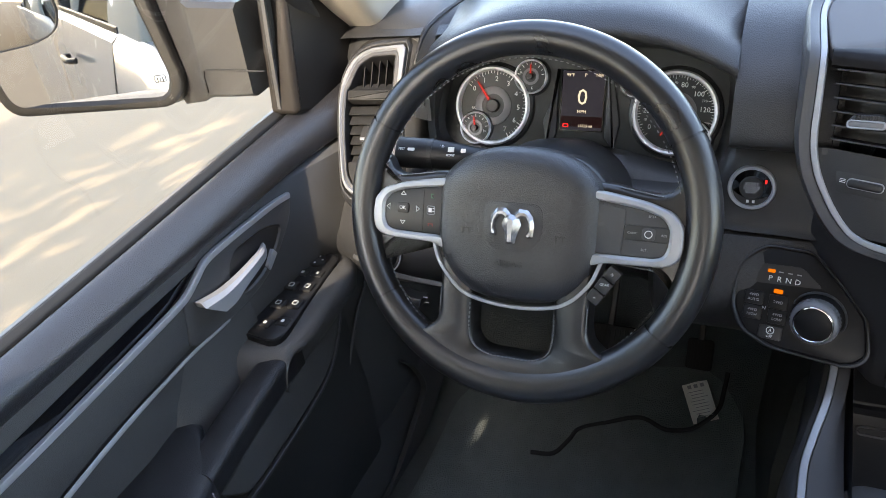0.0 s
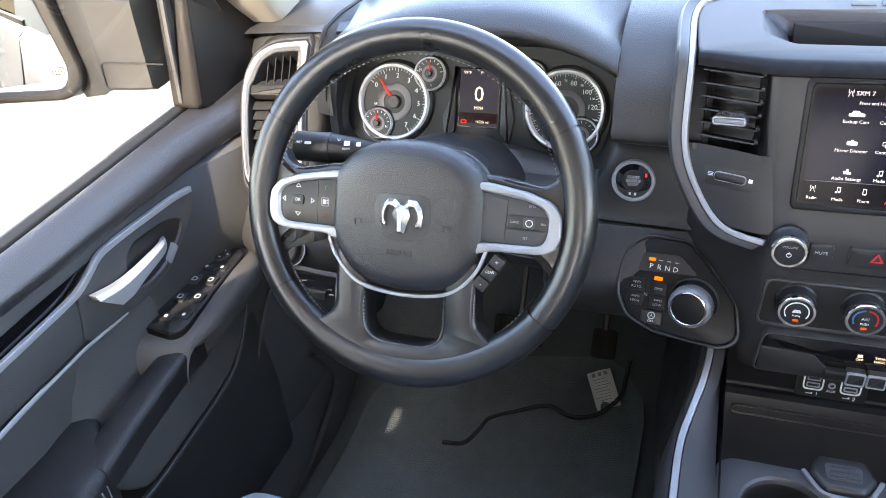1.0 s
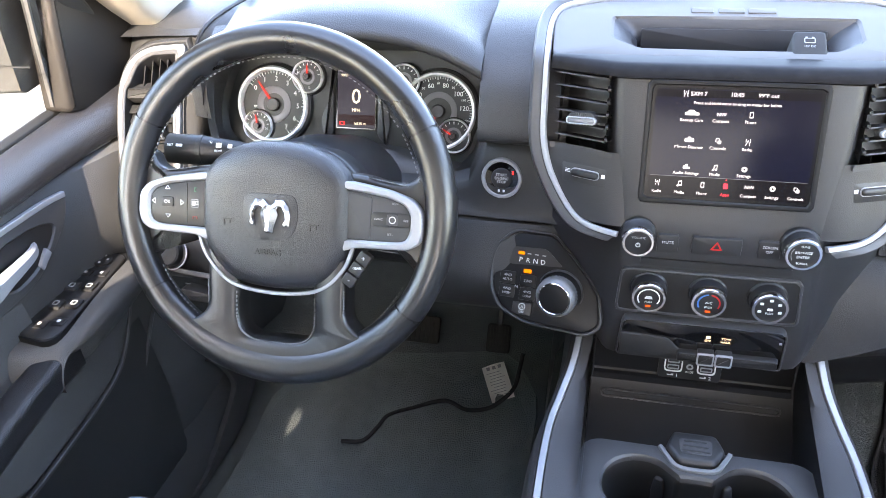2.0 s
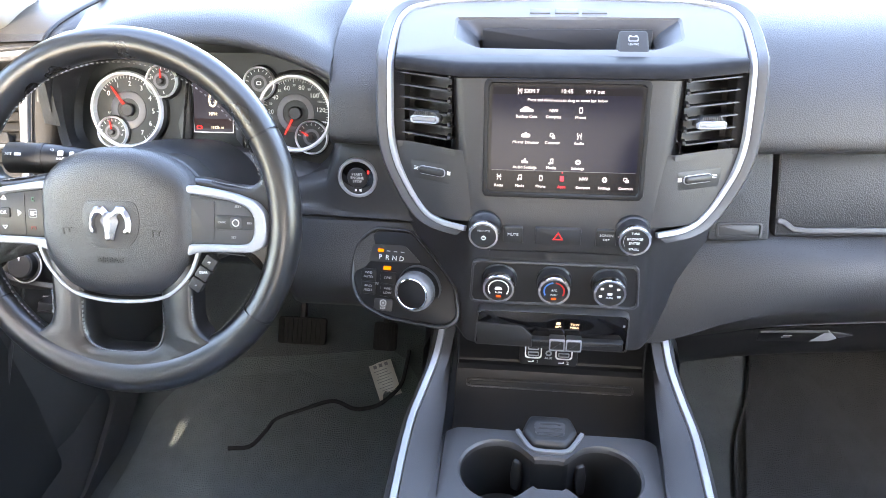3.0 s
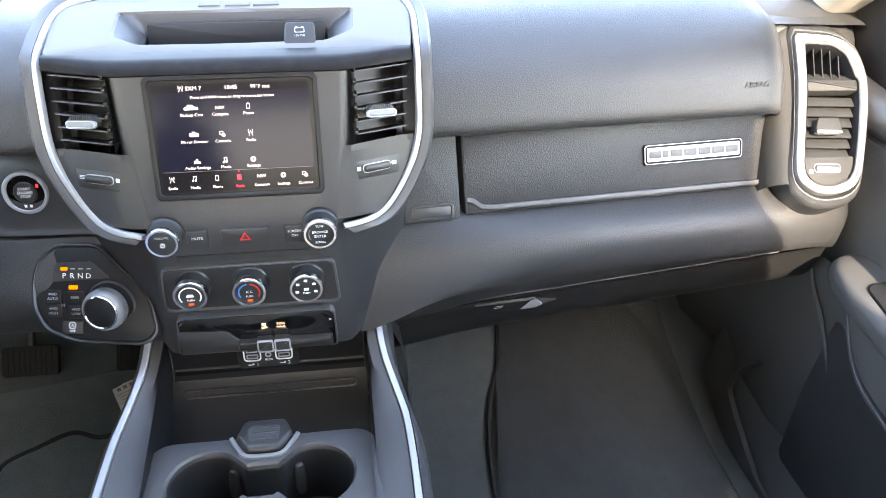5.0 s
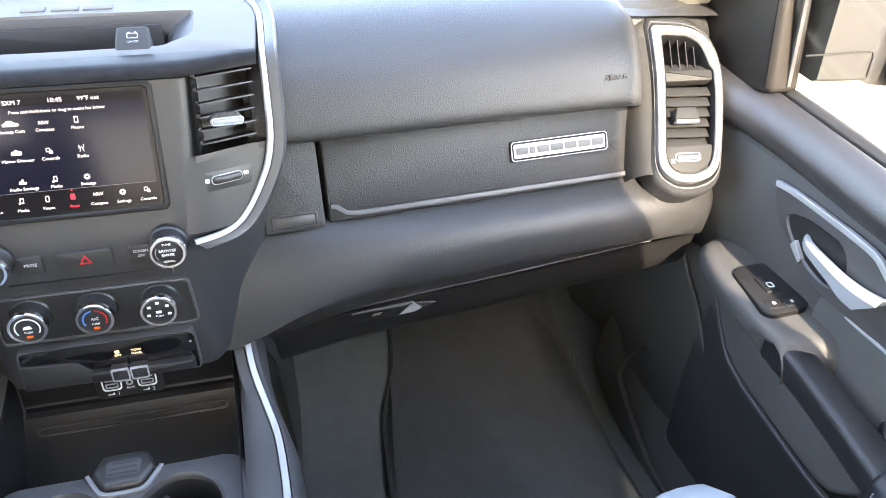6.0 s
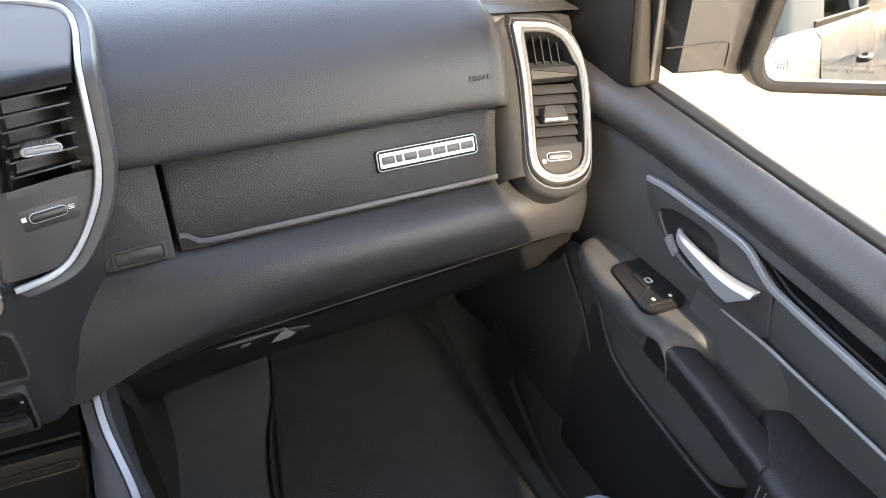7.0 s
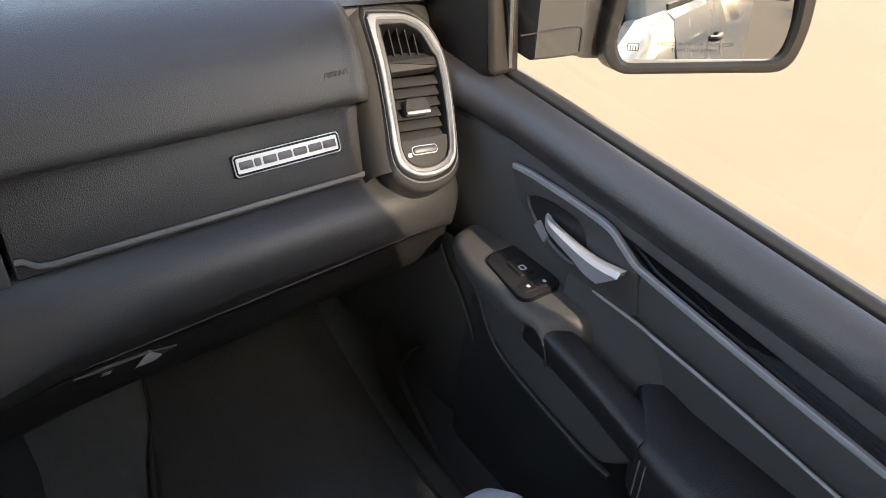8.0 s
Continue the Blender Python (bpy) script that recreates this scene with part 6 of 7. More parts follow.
for s in (-1, 1):
    so = [(s * u, v) for u, v in ((0.060, 0.046), (0.100, 0.044), (0.122, 0.0385), (0.148, 0.0365), (0.158, 0.042), (0.164, 0.056), (0.182, 0.062), (0.182, -0.078), (0.163, -0.068), (0.157, -0.051), (0.147, -0.043), (0.110, -0.0405), (0.060, -0.040))]
    part("side_spoke", slab(rounded(so if s < 0 else so[::-1], 0.008, 3), wf, -0.034, -0.011, 0.008, 4), RIMSKIN, wheel, "leather side spoke")
# lower spokes and the web along the bottom of the rim, round one opening
web = [(0.085, -0.050), (0.085, -0.112), (0.089, -0.126), (0.100, -0.136), (0.122, -0.1450)] + [(0.1905 * math.sin(radians(a)), -0.1905 * math.cos(radians(a))) for a in (38, 28, 18, 9, 0)]
web = web + [(-u, v) for u, v in web[-2::-1]]
gap = rounded([(-0.046, -0.072), (-0.046, -0.1525), (0.046, -0.1525), (0.046, -0.072)], [0.01, 0.026, 0.026, 0.01], 6)
part("lower_spokes", ring(web, gap, wf, -0.034, -0.0005, 0.007, 150, 6, about=(0, -0.124)), RIMSKIN, wheel, "satin black lower spokes and web", sharp=60)
# dotted stitching inside the rim
bm = bmesh.new()
for a0, a1, n in ((-152, -126, 14), (-54, -28, 14), (14, 32, 11), (148, 166, 11), (36, 144, 52)):
    for k in range(n):
        a = radians(a0 + (a1 - a0) * k / (n - 1))
        slab(rect(0.0026, 0.0010), wf @ Matrix.Rotation(a - math.pi / 2, 4, "Z") @ Matrix.Translation((0, 0.1685, -0.011)), -0.001, 0.0012, bm=bm)
for s in (-1, 1):
    for u0, v0, u1, v1, n, h in ((0.0835, -0.088, 0.0838, -0.114, 9, -0.0030), (0.106, 0.0415, 0.150, 0.0345, 14, -0.014), (0.112, -0.0385, 0.148, -0.0405, 12, -0.014)):
        for k in range(n):
            f = k / (n - 1)
            w = shift(wf, s * (u0 + (u1 - u0) * f), v0 + (v1 - v0) * f, h, 0 if abs(u1 - u0) > abs(v1 - v0) else 90)
            slab(rect(0.0024, 0.0010), w, -0.002, 0.0022, bm=bm)
loop = catmull([(-0.0485, -0.098), (-0.0485, -0.128), (-0.0425, -0.146), (-0.026, -0.1545), (0.0, -0.1555), (0.026, -0.1545), (0.0425, -0.146), (0.0485, -0.128), (0.0485, -0.098)], 6)
for a, b in zip(loop, loop[1:]):
    c = (a + b) / 2
    slab(rect(0.0026, 0.0011), shift(wf, c.x, c.y, -0.0040, math.degrees(math.atan2(b.y - a.y, b.x - a.x))), -0.002, 0.0014, bm=bm)
part("stitching", bm, THREAD, wheel, "grey dotted stitching", kind="stuff")
# hub behind the pad
part("hub", slab(rounded([(-0.088, -0.060), (-0.060, -0.092), (0.060, -0.092), (0.088, -0.060), (0.095, 0.040), (0.06, 0.070), (-0.06, 0.070), (-0.095, 0.040)], 0.02), wf, -0.06, -0.016, 0.008, 3), BLACK, wheel)
# airbag pad, crowned
po = catmull([(-0.089, 0.036), (-0.068, 0.060), (-0.035, 0.0735), (0.0, 0.0765), (0.035, 0.0735), (0.068, 0.060), (0.089, 0.036), (0.0915, 0.0), (0.0905, -0.032), (0.080, -0.059), (0.056, -0.083), (0.022, -0.0915), (-0.022, -0.0915), (-0.056, -0.083), (-0.080, -0.059), (-0.0905, -0.032), (-0.0915, 0.0)], 4, True)
rows = []
for f, h in ((1.0, -0.030), (1.0, -0.012), (0.985, -0.004), (0.95, 0.0025), (0.89, 0.0075), (0.78, 0.0108), (0.60, 0.0125), (0.40, 0.0128)):
    rows.append([wf @ Vector((p.x * f, p.y * f, h)) for p in po])
pad = part("airbag_pad", skin(rows, True, True), LEATHER, wheel, "grained black airbag pad with a small emblem")
lf = shift(wf, 0.0, -0.006, 0.0128)
part("emblem_recess", slab(rounded([(-0.030, 0.0245), (0.030, 0.0245), (0.034, 0.006), (0.031, -0.014), (0.020, -0.0275), (-0.020, -0.0275), (-0.031, -0.014), (-0.034, 0.006)], 0.010), lf, -0.002, 0.0006, 0.0004), LEATHER, pad)
ef = shift(lf, 0, 0.001) @ Matrix.Diagonal((0.86, 0.90, 1.0, 1))
bm = bmesh.new()
for s in (-1, 1):
    horn = [(0.0015, 0.0125), (0.0085, 0.0195), (0.0195, 0.0190), (0.0265, 0.0110), (0.0285, 0.0), (0.0275, -0.0125), (0.0195, -0.0145), (0.0190, -0.0085), (0.0215, -0.0050), (0.0205, 0.0035), (0.0165, 0.0090), (0.0115, 0.0095), (0.0075, 0.0035)]
    crest = [(0.0050, 0.0120), (0.0095, 0.0160), (0.0180, 0.0155), (0.0230, 0.0090), (0.0250, -0.0005), (0.0245, -0.0105), (0.0215, -0.0120), (0.0205, -0.0100), (0.0240, -0.0050), (0.0230, 0.0040), (0.0185, 0.0120), (0.0115, 0.0125), (0.0070, 0.0090)]
    skin([[ef @ Vector((s * u, v, 0.0)) for u, v in horn], [ef @ Vector((s * u, v, 0.0025)) for u, v in horn], [ef @ Vector((s * u, v, 0.0058)) for u, v in crest]], True, True, bm)
face = [(-0.0085, 0.0105), (0.0, 0.0125), (0.0085, 0.0105), (0.0125, 0.0010), (0.0075, -0.0120), (0.0052, -0.0225), (-0.0052, -0.0225), (-0.0075, -0.0120), (-0.0125, 0.0010)]
ridge = [(-0.0030, 0.0060), (0.0, 0.0080), (0.0030, 0.0060), (0.0035, 0.0005), (0.0022, -0.0110), (0.0028, -0.0190), (-0.0028, -0.0190), (-0.0022, -0.0110), (-0.0035, 0.0005)]
skin([[ef @ Vector((u, v, 0.0)) for u, v in face], [ef @ Vector((u, v, 0.0035)) for u, v in face], [ef @ Vector((u, v, 0.0085)) for u, v in ridge]], True, True, bm)
part("emblem", bm, EMBLEM, pad, "plain chrome emblem")
part("airbag_word", words("AIRBAG", shift(wf, -0.002, -0.0475, 0.0130), 0.0092, 0.0012), DARKPRINT, pad)
for s in (-1, 1):
    part("horn_mark", bars([(s * 0.052, -0.013, 0.011, 0.0012), (s * 0.052 - 0.004, -0.0165, 0.0012, 0.007), (s * 0.052 + 0.003, -0.0155, 0.0012, 0.005)], wf, 0.0100, 0.0135), DARKPRINT, pad)
# silver frames with switches
for s in (-1, 1):
    fo = [(s * u, v) for u, v in ((0.080, 0.038), (0.105, 0.0345), (0.134, 0.0295), (0.160, 0.021), (0.171, 0.009), (0.173, -0.014), (0.169, -0.028), (0.156, -0.0345), (0.120, -0.0355), (0.096, -0.036), (0.080, -0.042))]
    fi = [(s * u, v) for u, v in ((0.080, 0.0285), (0.105, 0.0255), (0.132, 0.0215), (0.150, 0.0155), (0.1575, 0.007), (0.1585, -0.013), (0.1545, -0.0235), (0.146, -0.0265), (0.120, -0.0270), (0.096, -0.0270), (0.080, -0.0275))]
    if s < 0:
        fo, fi = fo[::-1], fi[::-1]
    tilt = wf @ Matrix.Translation((0, 0, -0.0015)) @ Matrix.Rotation(radians(s * 0.5), 4, "Y")
    fm = part("switch_frame", ring(rounded(fo, 0.006), rounded(fi, 0.005), tilt, -0.010, 0.006, 0.003, 96, 3, about=(s * 0.118, -0.001)), SILVER, wheel, "satin silver switch frame")
    part("switch_pad", slab(rounded(fi, 0.005), tilt, -0.006, 0.0030, 0.002), BLACK if s < 0 else STACK, wheel, "dark switch pad")
    if s < 0:
        q = shift(tilt, -0.0095, 0, 0.0030)
        part("pad_split", bars([(-0.1005, -0.001, 0.0012, 0.048)], q, 0, 0.0006), BLACK, fm)
        b = part("ok_button", slab(rect(0.0155, 0.0115, 0.003, -0.1255, 0.000), q, 0, 0.0016, 0.0008), BLACK, fm)
        part("lettering", words("OK", shift(q, -0.1255, 0.0, 0.0017), 0.0056), PRINT, b)
        bm = bmesh.new()
        for u, v, a in ((-0.1255, 0.0165, 0), (-0.1255, -0.0165, 180), (-0.144, 0.0, 90), (-0.107, 0.0, -90)):
            w = shift(q, u, v, 0, a)
            ring([(-0.0036, -0.0020), (0.0036, -0.0020), (0, 0.0028)], [(-0.0024, -0.0013), (0.0024, -0.0013), (0, 0.0018)], w, 0, 0.0005, 0, 24, bm=bm)
        part("arrow_marks", bm, PRINT, fm)
        part("voice_mark", ring(rect(0.010, 0.010, 0.002, -0.0905, 0.0), rect(0.0086, 0.0086, 0.0015, -0.0905, 0.0), q, 0, 0.0006, 0, 28), GREYPRINT, fm)
        part("phone_mark", bars([(-0.0905, 0.016, 0.0012, 0.005), (-0.0895, 0.0180, 0.0030, 0.0012), (-0.0895, 0.0140, 0.0030, 0.0012)], q, 0, 0.0006), material("green_print", (0.03, 0.12, 0.06), 0.5), fm)
        part("hang_up_mark", bars([(-0.0905, -0.0155, 0.006, 0.0012), (-0.0930, -0.0170, 0.0012, 0.0026), (-0.0880, -0.0170, 0.0012, 0.0026)], q, 0, 0.0006), material("dull_red_print", (0.20, 0.02, 0.02), 0.5), fm)
        part("voice_face", bars([(-0.0915, 0.0, 0.004, 0.005), (-0.0875, 0.002, 0.002, 0.001), (-0.0875, -0.001, 0.002, 0.001)], q, 0, 0.0007), PRINT, fm)
    else:
        q = shift(tilt, 0.0095, 0, 0.0030)
        part("pad_plain", slab(rounded([(0.072, -0.026), (0.1030, -0.0255), (0.1050, 0.0210), (0.072, 0.0265)], 0.002), q, -0.002, 0.0012, 0.0008), STACK, fm)
        part("cruise_rocker", slab(rect(0.044, 0.016, 0.004, 0.127, -0.002), q, 0, 0.0015, 0.001), HARD, fm)
        b = part("cruise_button", slab(rect(0.013, 0.012, 0.003, 0.129, -0.002), q, 0, 0.0024, 0.0008), STACK, fm)
        part("dial_mark", ring(disc(0.004, 20, 0.129, -0.002), disc(0.0032, 20, 0.129, -0.002), q, 0.002, 0.0029, 0, 24), PRINT, b)
        bm = words("CANC", shift(q, 0.113, -0.002, 0.0016), 0.0034)
        words("RES", shift(q, 0.144, -0.002, 0.0016), 0.0034, bm=bm)
        words("SET+", shift(q, 0.131, 0.0155, 0.0002), 0.0036, bm=bm)
        words("SET-", shift(q, 0.126, -0.0185, 0.0002), 0.0036, bm=bm)
        part("lettering", bm, GREYPRINT, fm)
# chrome line under the pad, and the gear limit buttons
part("pad_trim", sweep(catmull([wf @ Vector((u, v, -0.0015)) for u, v in ((-0.0945, -0.034), (-0.0920, -0.044), (-0.083, -0.062), (-0.058, -0.0865), (-0.022, -0.0955), (0.022, -0.0955), (0.058, -0.0865), (0.083, -0.062), (0.0945, -0.034))], 5), rounded([(-0.002, -0.003), (0.002, -0.003), (0.002, 0.003), (-0.002, 0.003)], 0.001), wf.to_3x3() @ Vector((0, 0, 1))), SILVER, wheel, "thin silver line under the pad")
gq = shift(wf, 0.0985, -0.060, -0.003, -33)
for k, tx in enumerate(("-", "GEAR", "+")):
    q = shift(gq, 0.0, -0.0155 + 0.0150 * k)
    b = part("limit_button", slab(rect(0.015, 0.0138, 0.002), q, -0.006, 0.004, 0.0012), HARD, wheel, "small shift limit button")
    part("lettering", words(tx, shift(q, 0, 0.0018 if tx == "GEAR" else 0, 0.0041, 35), 0.0040 if tx == "GEAR" else 0.008), PRINT, b)


# ---- front doors ----
def belt(y):
    """The height of the window sill along the door."""
    return 0.742 + 0.095 * (y - 0.5)


def outer(y):
    """The height of the outer skin's top edge, which runs level towards the rear."""
    return min(max(0.765, belt(y) - 0.042), belt(y) - 0.042 + 0.45 * max(0.0, 0.45 - y))


def front_door(s):
    global SIDE
    SIDE = s
    t = thing("front_door", (0.93, 0.45, 0.1), "dark grey front door panel with silver pull and window switches" if s > 0 else "dark grey front door panel with silver pull and a bank of switches", "door", "front doors")
    ys = [-0.24, 0.0, 0.2, 0.4, 0.55, 0.70, 0.80, 0.90, 1.0, 1.08, 1.15, 1.20]
    # padded sill roll
    rows = []
    for y in ys:
        b = belt(y)
        k = 0.0 if y < 1.05 else (y - 1.05) * 0.25
        rows.append(catmull([(0.902, y, b - 0.018), (0.897, y, b - 0.007), (0.887, y, b - 0.007), (0.872 - k, y, b - 0.017), (0.861 - k, y, b - 0.034), (0.860 - k, y, b - 0.050), (0.866 - k, y, b - 0.064), (0.880, y, b - 0.071)], 3))
    part("sill_roll", skin(rows), LEATHER, t, "padded grained sill roll")
    part("sill_seal", sweep([(0.911, y, belt(y) - 0.0135) for y in ys], rounded([(-0.007, -0.012), (0.007, -0.012), (0.006, 0.009), (0.001, 0.013), (-0.006, 0.007)], 0.002), (0, 0, 1)), RUBBER, t, "black rubber window seal")
    part("seal_bead", sweep([(0.9225, y, belt(y) - 0.0145) for y in ys], rect(0.004, 0.018, 0.001), (0, 0, 1)), HARD, t)
    part("outer_belt", sweep([(0.9425, y, belt(y) - 0.026) for y in ys], rounded([(-0.016, -0.012), (0.016, -0.012), (0.013, 0.004), (-0.014, 0.007)], 0.003), (0, 0, 1)), HOUSING, t, "black outer belt moulding")
    # main panel
    rows = []
    for y in ys:
        b = belt(y)
        k = (0.15 if s > 0 else 0.38) * max(0.0, y - 0.99)
        rows.append([(0.880 - k * 0.5, y, b - 0.069), (0.8765 - k, y, b - 0.076), (0.877 - k, y, 0.60), (0.880 - k * 0.6, y, 0.56), (0.886, y, 0.50), (0.892, y, 0.40), (0.893, y, 0.20), (0.90, y, 0.06)])
    part("main_panel", skin(rows), PANEL, t)
    part("outer_skin", skin([[(x, y, z) for x, z in ((0.93, outer(y) - 0.004), (0.955, outer(y)), (0.985, outer(y) - 0.030), (1.015, 0.58), (1.02, 0.40), (1.0, 0.10), (0.97, -0.25), (0.93, -0.30))] for y in (-0.262, -0.1, 0.05, 0.2, 0.4, 0.7, 1.05, 1.3)]), WHITEPAINT, t, "white painted outer skin")
    part("inner_frame", skin([[(0.90, -0.25, 0.06), (0.97, -0.25, -0.25)], [(0.90, 1.3, 0.06), (0.97, 1.3, -0.25)]]), BLACK, t)
    # dark gloss strip and satin strip behind the pull
    strip = catmull([(0.866, 0.990, 0.693), (0.866, 0.955, 0.6955), (0.867, 0.905, 0.6940), (0.867, 0.850, 0.6920), (0.866, 0.808, 0.6885), (0.8655, 0.785, 0.677), (0.866, 0.762, 0.664), (0.868, 0.740, 0.6575), (0.869, 0.70, 0.651), (0.870, 0.563, 0.632), (0.872, 0.45, 0.617), (0.874, 0.20, 0.585), (0.875, -0.1, 0.55), (0.876, -0.22, 0.535)], 5)
    part("silver_edge", sweep(strip, rounded([(-0.0042, -0.004), (0.0042, -0.004), (0.0042, 0.003), (-0.0042, 0.003)], 0.0015), (-1, 0, 0)), SILVER, t, "satin silver edge")
    rows = []
    for y, z0, z1 in ((0.800, 0.684, 0.6845), (0.785, 0.678, 0.6835), (0.765, 0.668, 0.681), (0.74, 0.660, 0.6785), (0.70, 0.6525, 0.6745), (0.60, 0.639, 0.6615), (0.45, 0.619, 0.641), (0.20, 0.587, 0.606), (-0.22, 0.537, 0.55)):
        rows.append([(0.8745, y, z0), (0.8735, y, (z0 + z1) / 2), (0.8745, y, z1)])
    part("gloss_strip", skin(rows), GLOSS, t, "piano black strip")
    # insert under the strip
    rows = []
    for y, z0, z1 in ((0.7535, 0.597, 0.660), (0.74, 0.5945, 0.656), (0.60, 0.580, 0.636), (0.45, 0.561, 0.615), (0.20, 0.528, 0.583), (-0.22, 0.473, 0.533)):
        rows.append([(0.8735, y, z0), (0.8705, y, z0 + 0.004), (0.8685, y, (z0 + z1) / 2), (0.8690, y, z1)])
    part("insert", skin(rows), PANEL, t, "grained grey insert")
    # housing of the pull
    ho = rounded([(0.994, 0.692), (0.955, 0.697), (0.860, 0.694), (0.806, 0.689), (0.782, 0.676), (0.757, 0.661), (0.7450, 0.597), (0.790, 0.594), (0.840, 0.594), (0.905, 0.602), (0.955, 0.636), (0.985, 0.664)], [0.004, 0.03, 0.02, 0.02, 0.004, 0.004, 0.006, 0.01, 0.02, 0.03, 0.02, 0.02], 4)
    df = Matrix(((0, 0, -1, 0), (1, 0, 0, 0), (0, 1, 0, 0), (0, 0, 0, 1)))
    hin = rounded([(0.960, 0.662), (0.925, 0.674), (0.862, 0.674), (0.844, 0.660), (0.838, 0.626), (0.860, 0.610), (0.90, 0.616), (0.94, 0.638)], 0.02, 4)
    hp = part("pull_housing", ring(ho, hin, df, -0.882, -0.8655, 0.003, 110, 3, about=(0.89, 0.645)), STACK, t, "grey housing of the door pull")
    ii = radial(hin, (0.89, 0.645), 80)
    part("pull_cup", skin([[df @ Vector((p.x, p.y, -0.868)) for p in ii], [df @ Vector((*p.lerp(Vector((0.89, 0.645)), 0.18), -0.892)) for p in ii], [df @ Vector((*p.lerp(Vector((0.89, 0.645)), 0.6), -0.900)) for p in ii]], True, True), BLACK, hp)
    lv = [(0.868, 0.916, 0.6485), (0.860, 0.900, 0.6465), (0.857, 0.872, 0.6425), (0.855, 0.835, 0.6375), (0.854, 0.802, 0.6355), (0.855, 0.768, 0.637)]
    rows = []
    pts = catmull(lv, 5)
    for i, p in enumerate(pts):
        f = i / (len(pts) - 1)
        h = 0.007 + 0.010 * f ** 2
        th = 0.004 + 0.005 * f
        rows.append([p + Vector((a * th, 0.034 * max(0.0, f - 0.55) * 2.2 * max(0.0, 0.6 - c) / 1.6, c * h)) for a, c in ((-1, -0.8), (-1.0, 0.6), (-0.4, 1.0), (0.8, 1.0), (1, 0.4), (1, -0.9), (0, -1.0))])
    part("pull_lever", skin(rows, True, True), SILVER, hp, "satin silver door pull lever")
    part("lock_tab", slab(rounded([(0.934, 0.630), (0.912, 0.614), (0.909, 0.622), (0.928, 0.640)], 0.002), df, -0.872, -0.862, 0.001), SILVER, hp)
    # thin bright line under the insert and housing
    part("lower_line", sweep(catmull([(0.8675, 0.818, 0.594), (0.8660, 0.80, 0.594), (0.8665, 0.743, 0.5925), (0.8675, 0.70, 0.587), (0.8685, 0.60, 0.577), (0.870, 0.45, 0.558), (0.873, 0.20, 0.525), (0.88, -0.22, 0.470)], 5), disc(0.0022, 8), (-1, 0, 0)), SILVER, t, "thin bright line")
    # switch pod
    rows = []
    for y, xi, zt in ((1.085, 0.868, 0.545), (1.080, 0.850, 0.553), (1.066, 0.828, 0.5575), (1.04, 0.8135, 0.5600), (1.0, 0.805, 0.5605), (0.94, 0.799, 0.5590), (0.89, 0.797, 0.5560), (0.865, 0.7985, 0.5545), (0.828, 0.803, 0.5525)):
        rows.append(catmull([(0.893, y, zt + 0.012), (0.880, y, zt + 0.002), (xi + 0.030, y, zt), (xi + 0.010, y, zt - 0.002), (xi + 0.002, y, zt - 0.009), (xi, y, zt - 0.022), (xi + 0.005, y, zt - 0.038), (xi + 0.018, y, zt - 0.052), (xi + 0.045, y, zt - 0.060)], 3))
    # the inner edge of the pod stops short, where the bar begins, and its end drops in a round
    last = [Vector((p[0], p[1] + 0.022 * (1 - min(1.0, max(0.0, (p[0] - 0.822) / 0.045))), p[2])) for p in rows[-1]]
    # below its top the end tucks in behind the bar
    last = [Vector((max(p.x, 0.813) if p.z < 0.538 else p.x, p.y, p.z)) for p in last]
    rows[-1] = last
    rows[-2] = [Vector((max(p[0], 0.812) if p[2] < 0.536 else p[0], p[1], p[2])) for p in rows[-2]]
    for k in range(1, 7):
        w = math.pi / 2 * k / 6
        rows.append([Vector((p.x, p.y - 0.030 * math.sin(w) * min(1.0, max(0.0, (p.z - 0.500) / 0.03)), p.z - max(0.0, p.z - 0.495) * (1 - math.cos(w)))) for p in last])
    part("switch_pod", skin(rows), PANEL, t, "grey switch pod of the armrest", sharp=60)
    sw = plane((0.849, 0.934, 0.5605) if s > 0 else (0.860, 0.948, 0.5605), (0.07, 1, 0.02), (-1, 0.07, -0.02)) @ Matrix.Diagonal((1, 1, 1, 1))
    out = rounded([(-0.040, -0.034), (0.046, -0.039), (0.056, -0.029), (0.051, 0.018), (0.040, 0.030), (-0.048, 0.036), (-0.057, 0.026), (-0.052, -0.022)], 0.008, 4)
    if s < 0:
        out = rounded([(-0.100, -0.026), (0.100, -0.028), (0.105, 0.010), (0.094, 0.024), (-0.090, 0.034), (-0.108, 0.024)], 0.010, 4)
    bz = part("switch_bezel", slab(out, sw, -0.006, 0.0025, 0.002), BLACK, t, "black switch bezel")
    part("bezel_rim", ring([p * 1.035 for p in even(out, 60)], out, sw, -0.006, 0.0014, 0.0006, 60), DEEP, bz)
    if s > 0:
        b = part("window_switch", slab(rounded([(-0.014, -0.014), (0.022, -0.014), (0.022, 0.010), (-0.014, 0.010)], 0.003), sw, 0.002, 0.0058, 0.002), BLACK, bz)
        part("window_mark", ring(rect(0.011, 0.009, 0.002, 0.000, -0.002), rect(0.0085, 0.0065, 0.001, 0.0, -0.002), sw, 0.0055, 0.0063, 0, 24), PRINT, b)
        for k in range(2):
            b = part("lock_switch", slab(rect(0.018, 0.023, 0.003, -0.037, 0.014 - 0.026 * k), sw, 0.002, 0.0042, 0.0015), BLACK, bz)
            part("lock_mark", bars([(-0.037, 0.014 - 0.026 * k, 0.005, 0.004)], sw, 0.0042, 0.0048), PRINT, b)
    else:
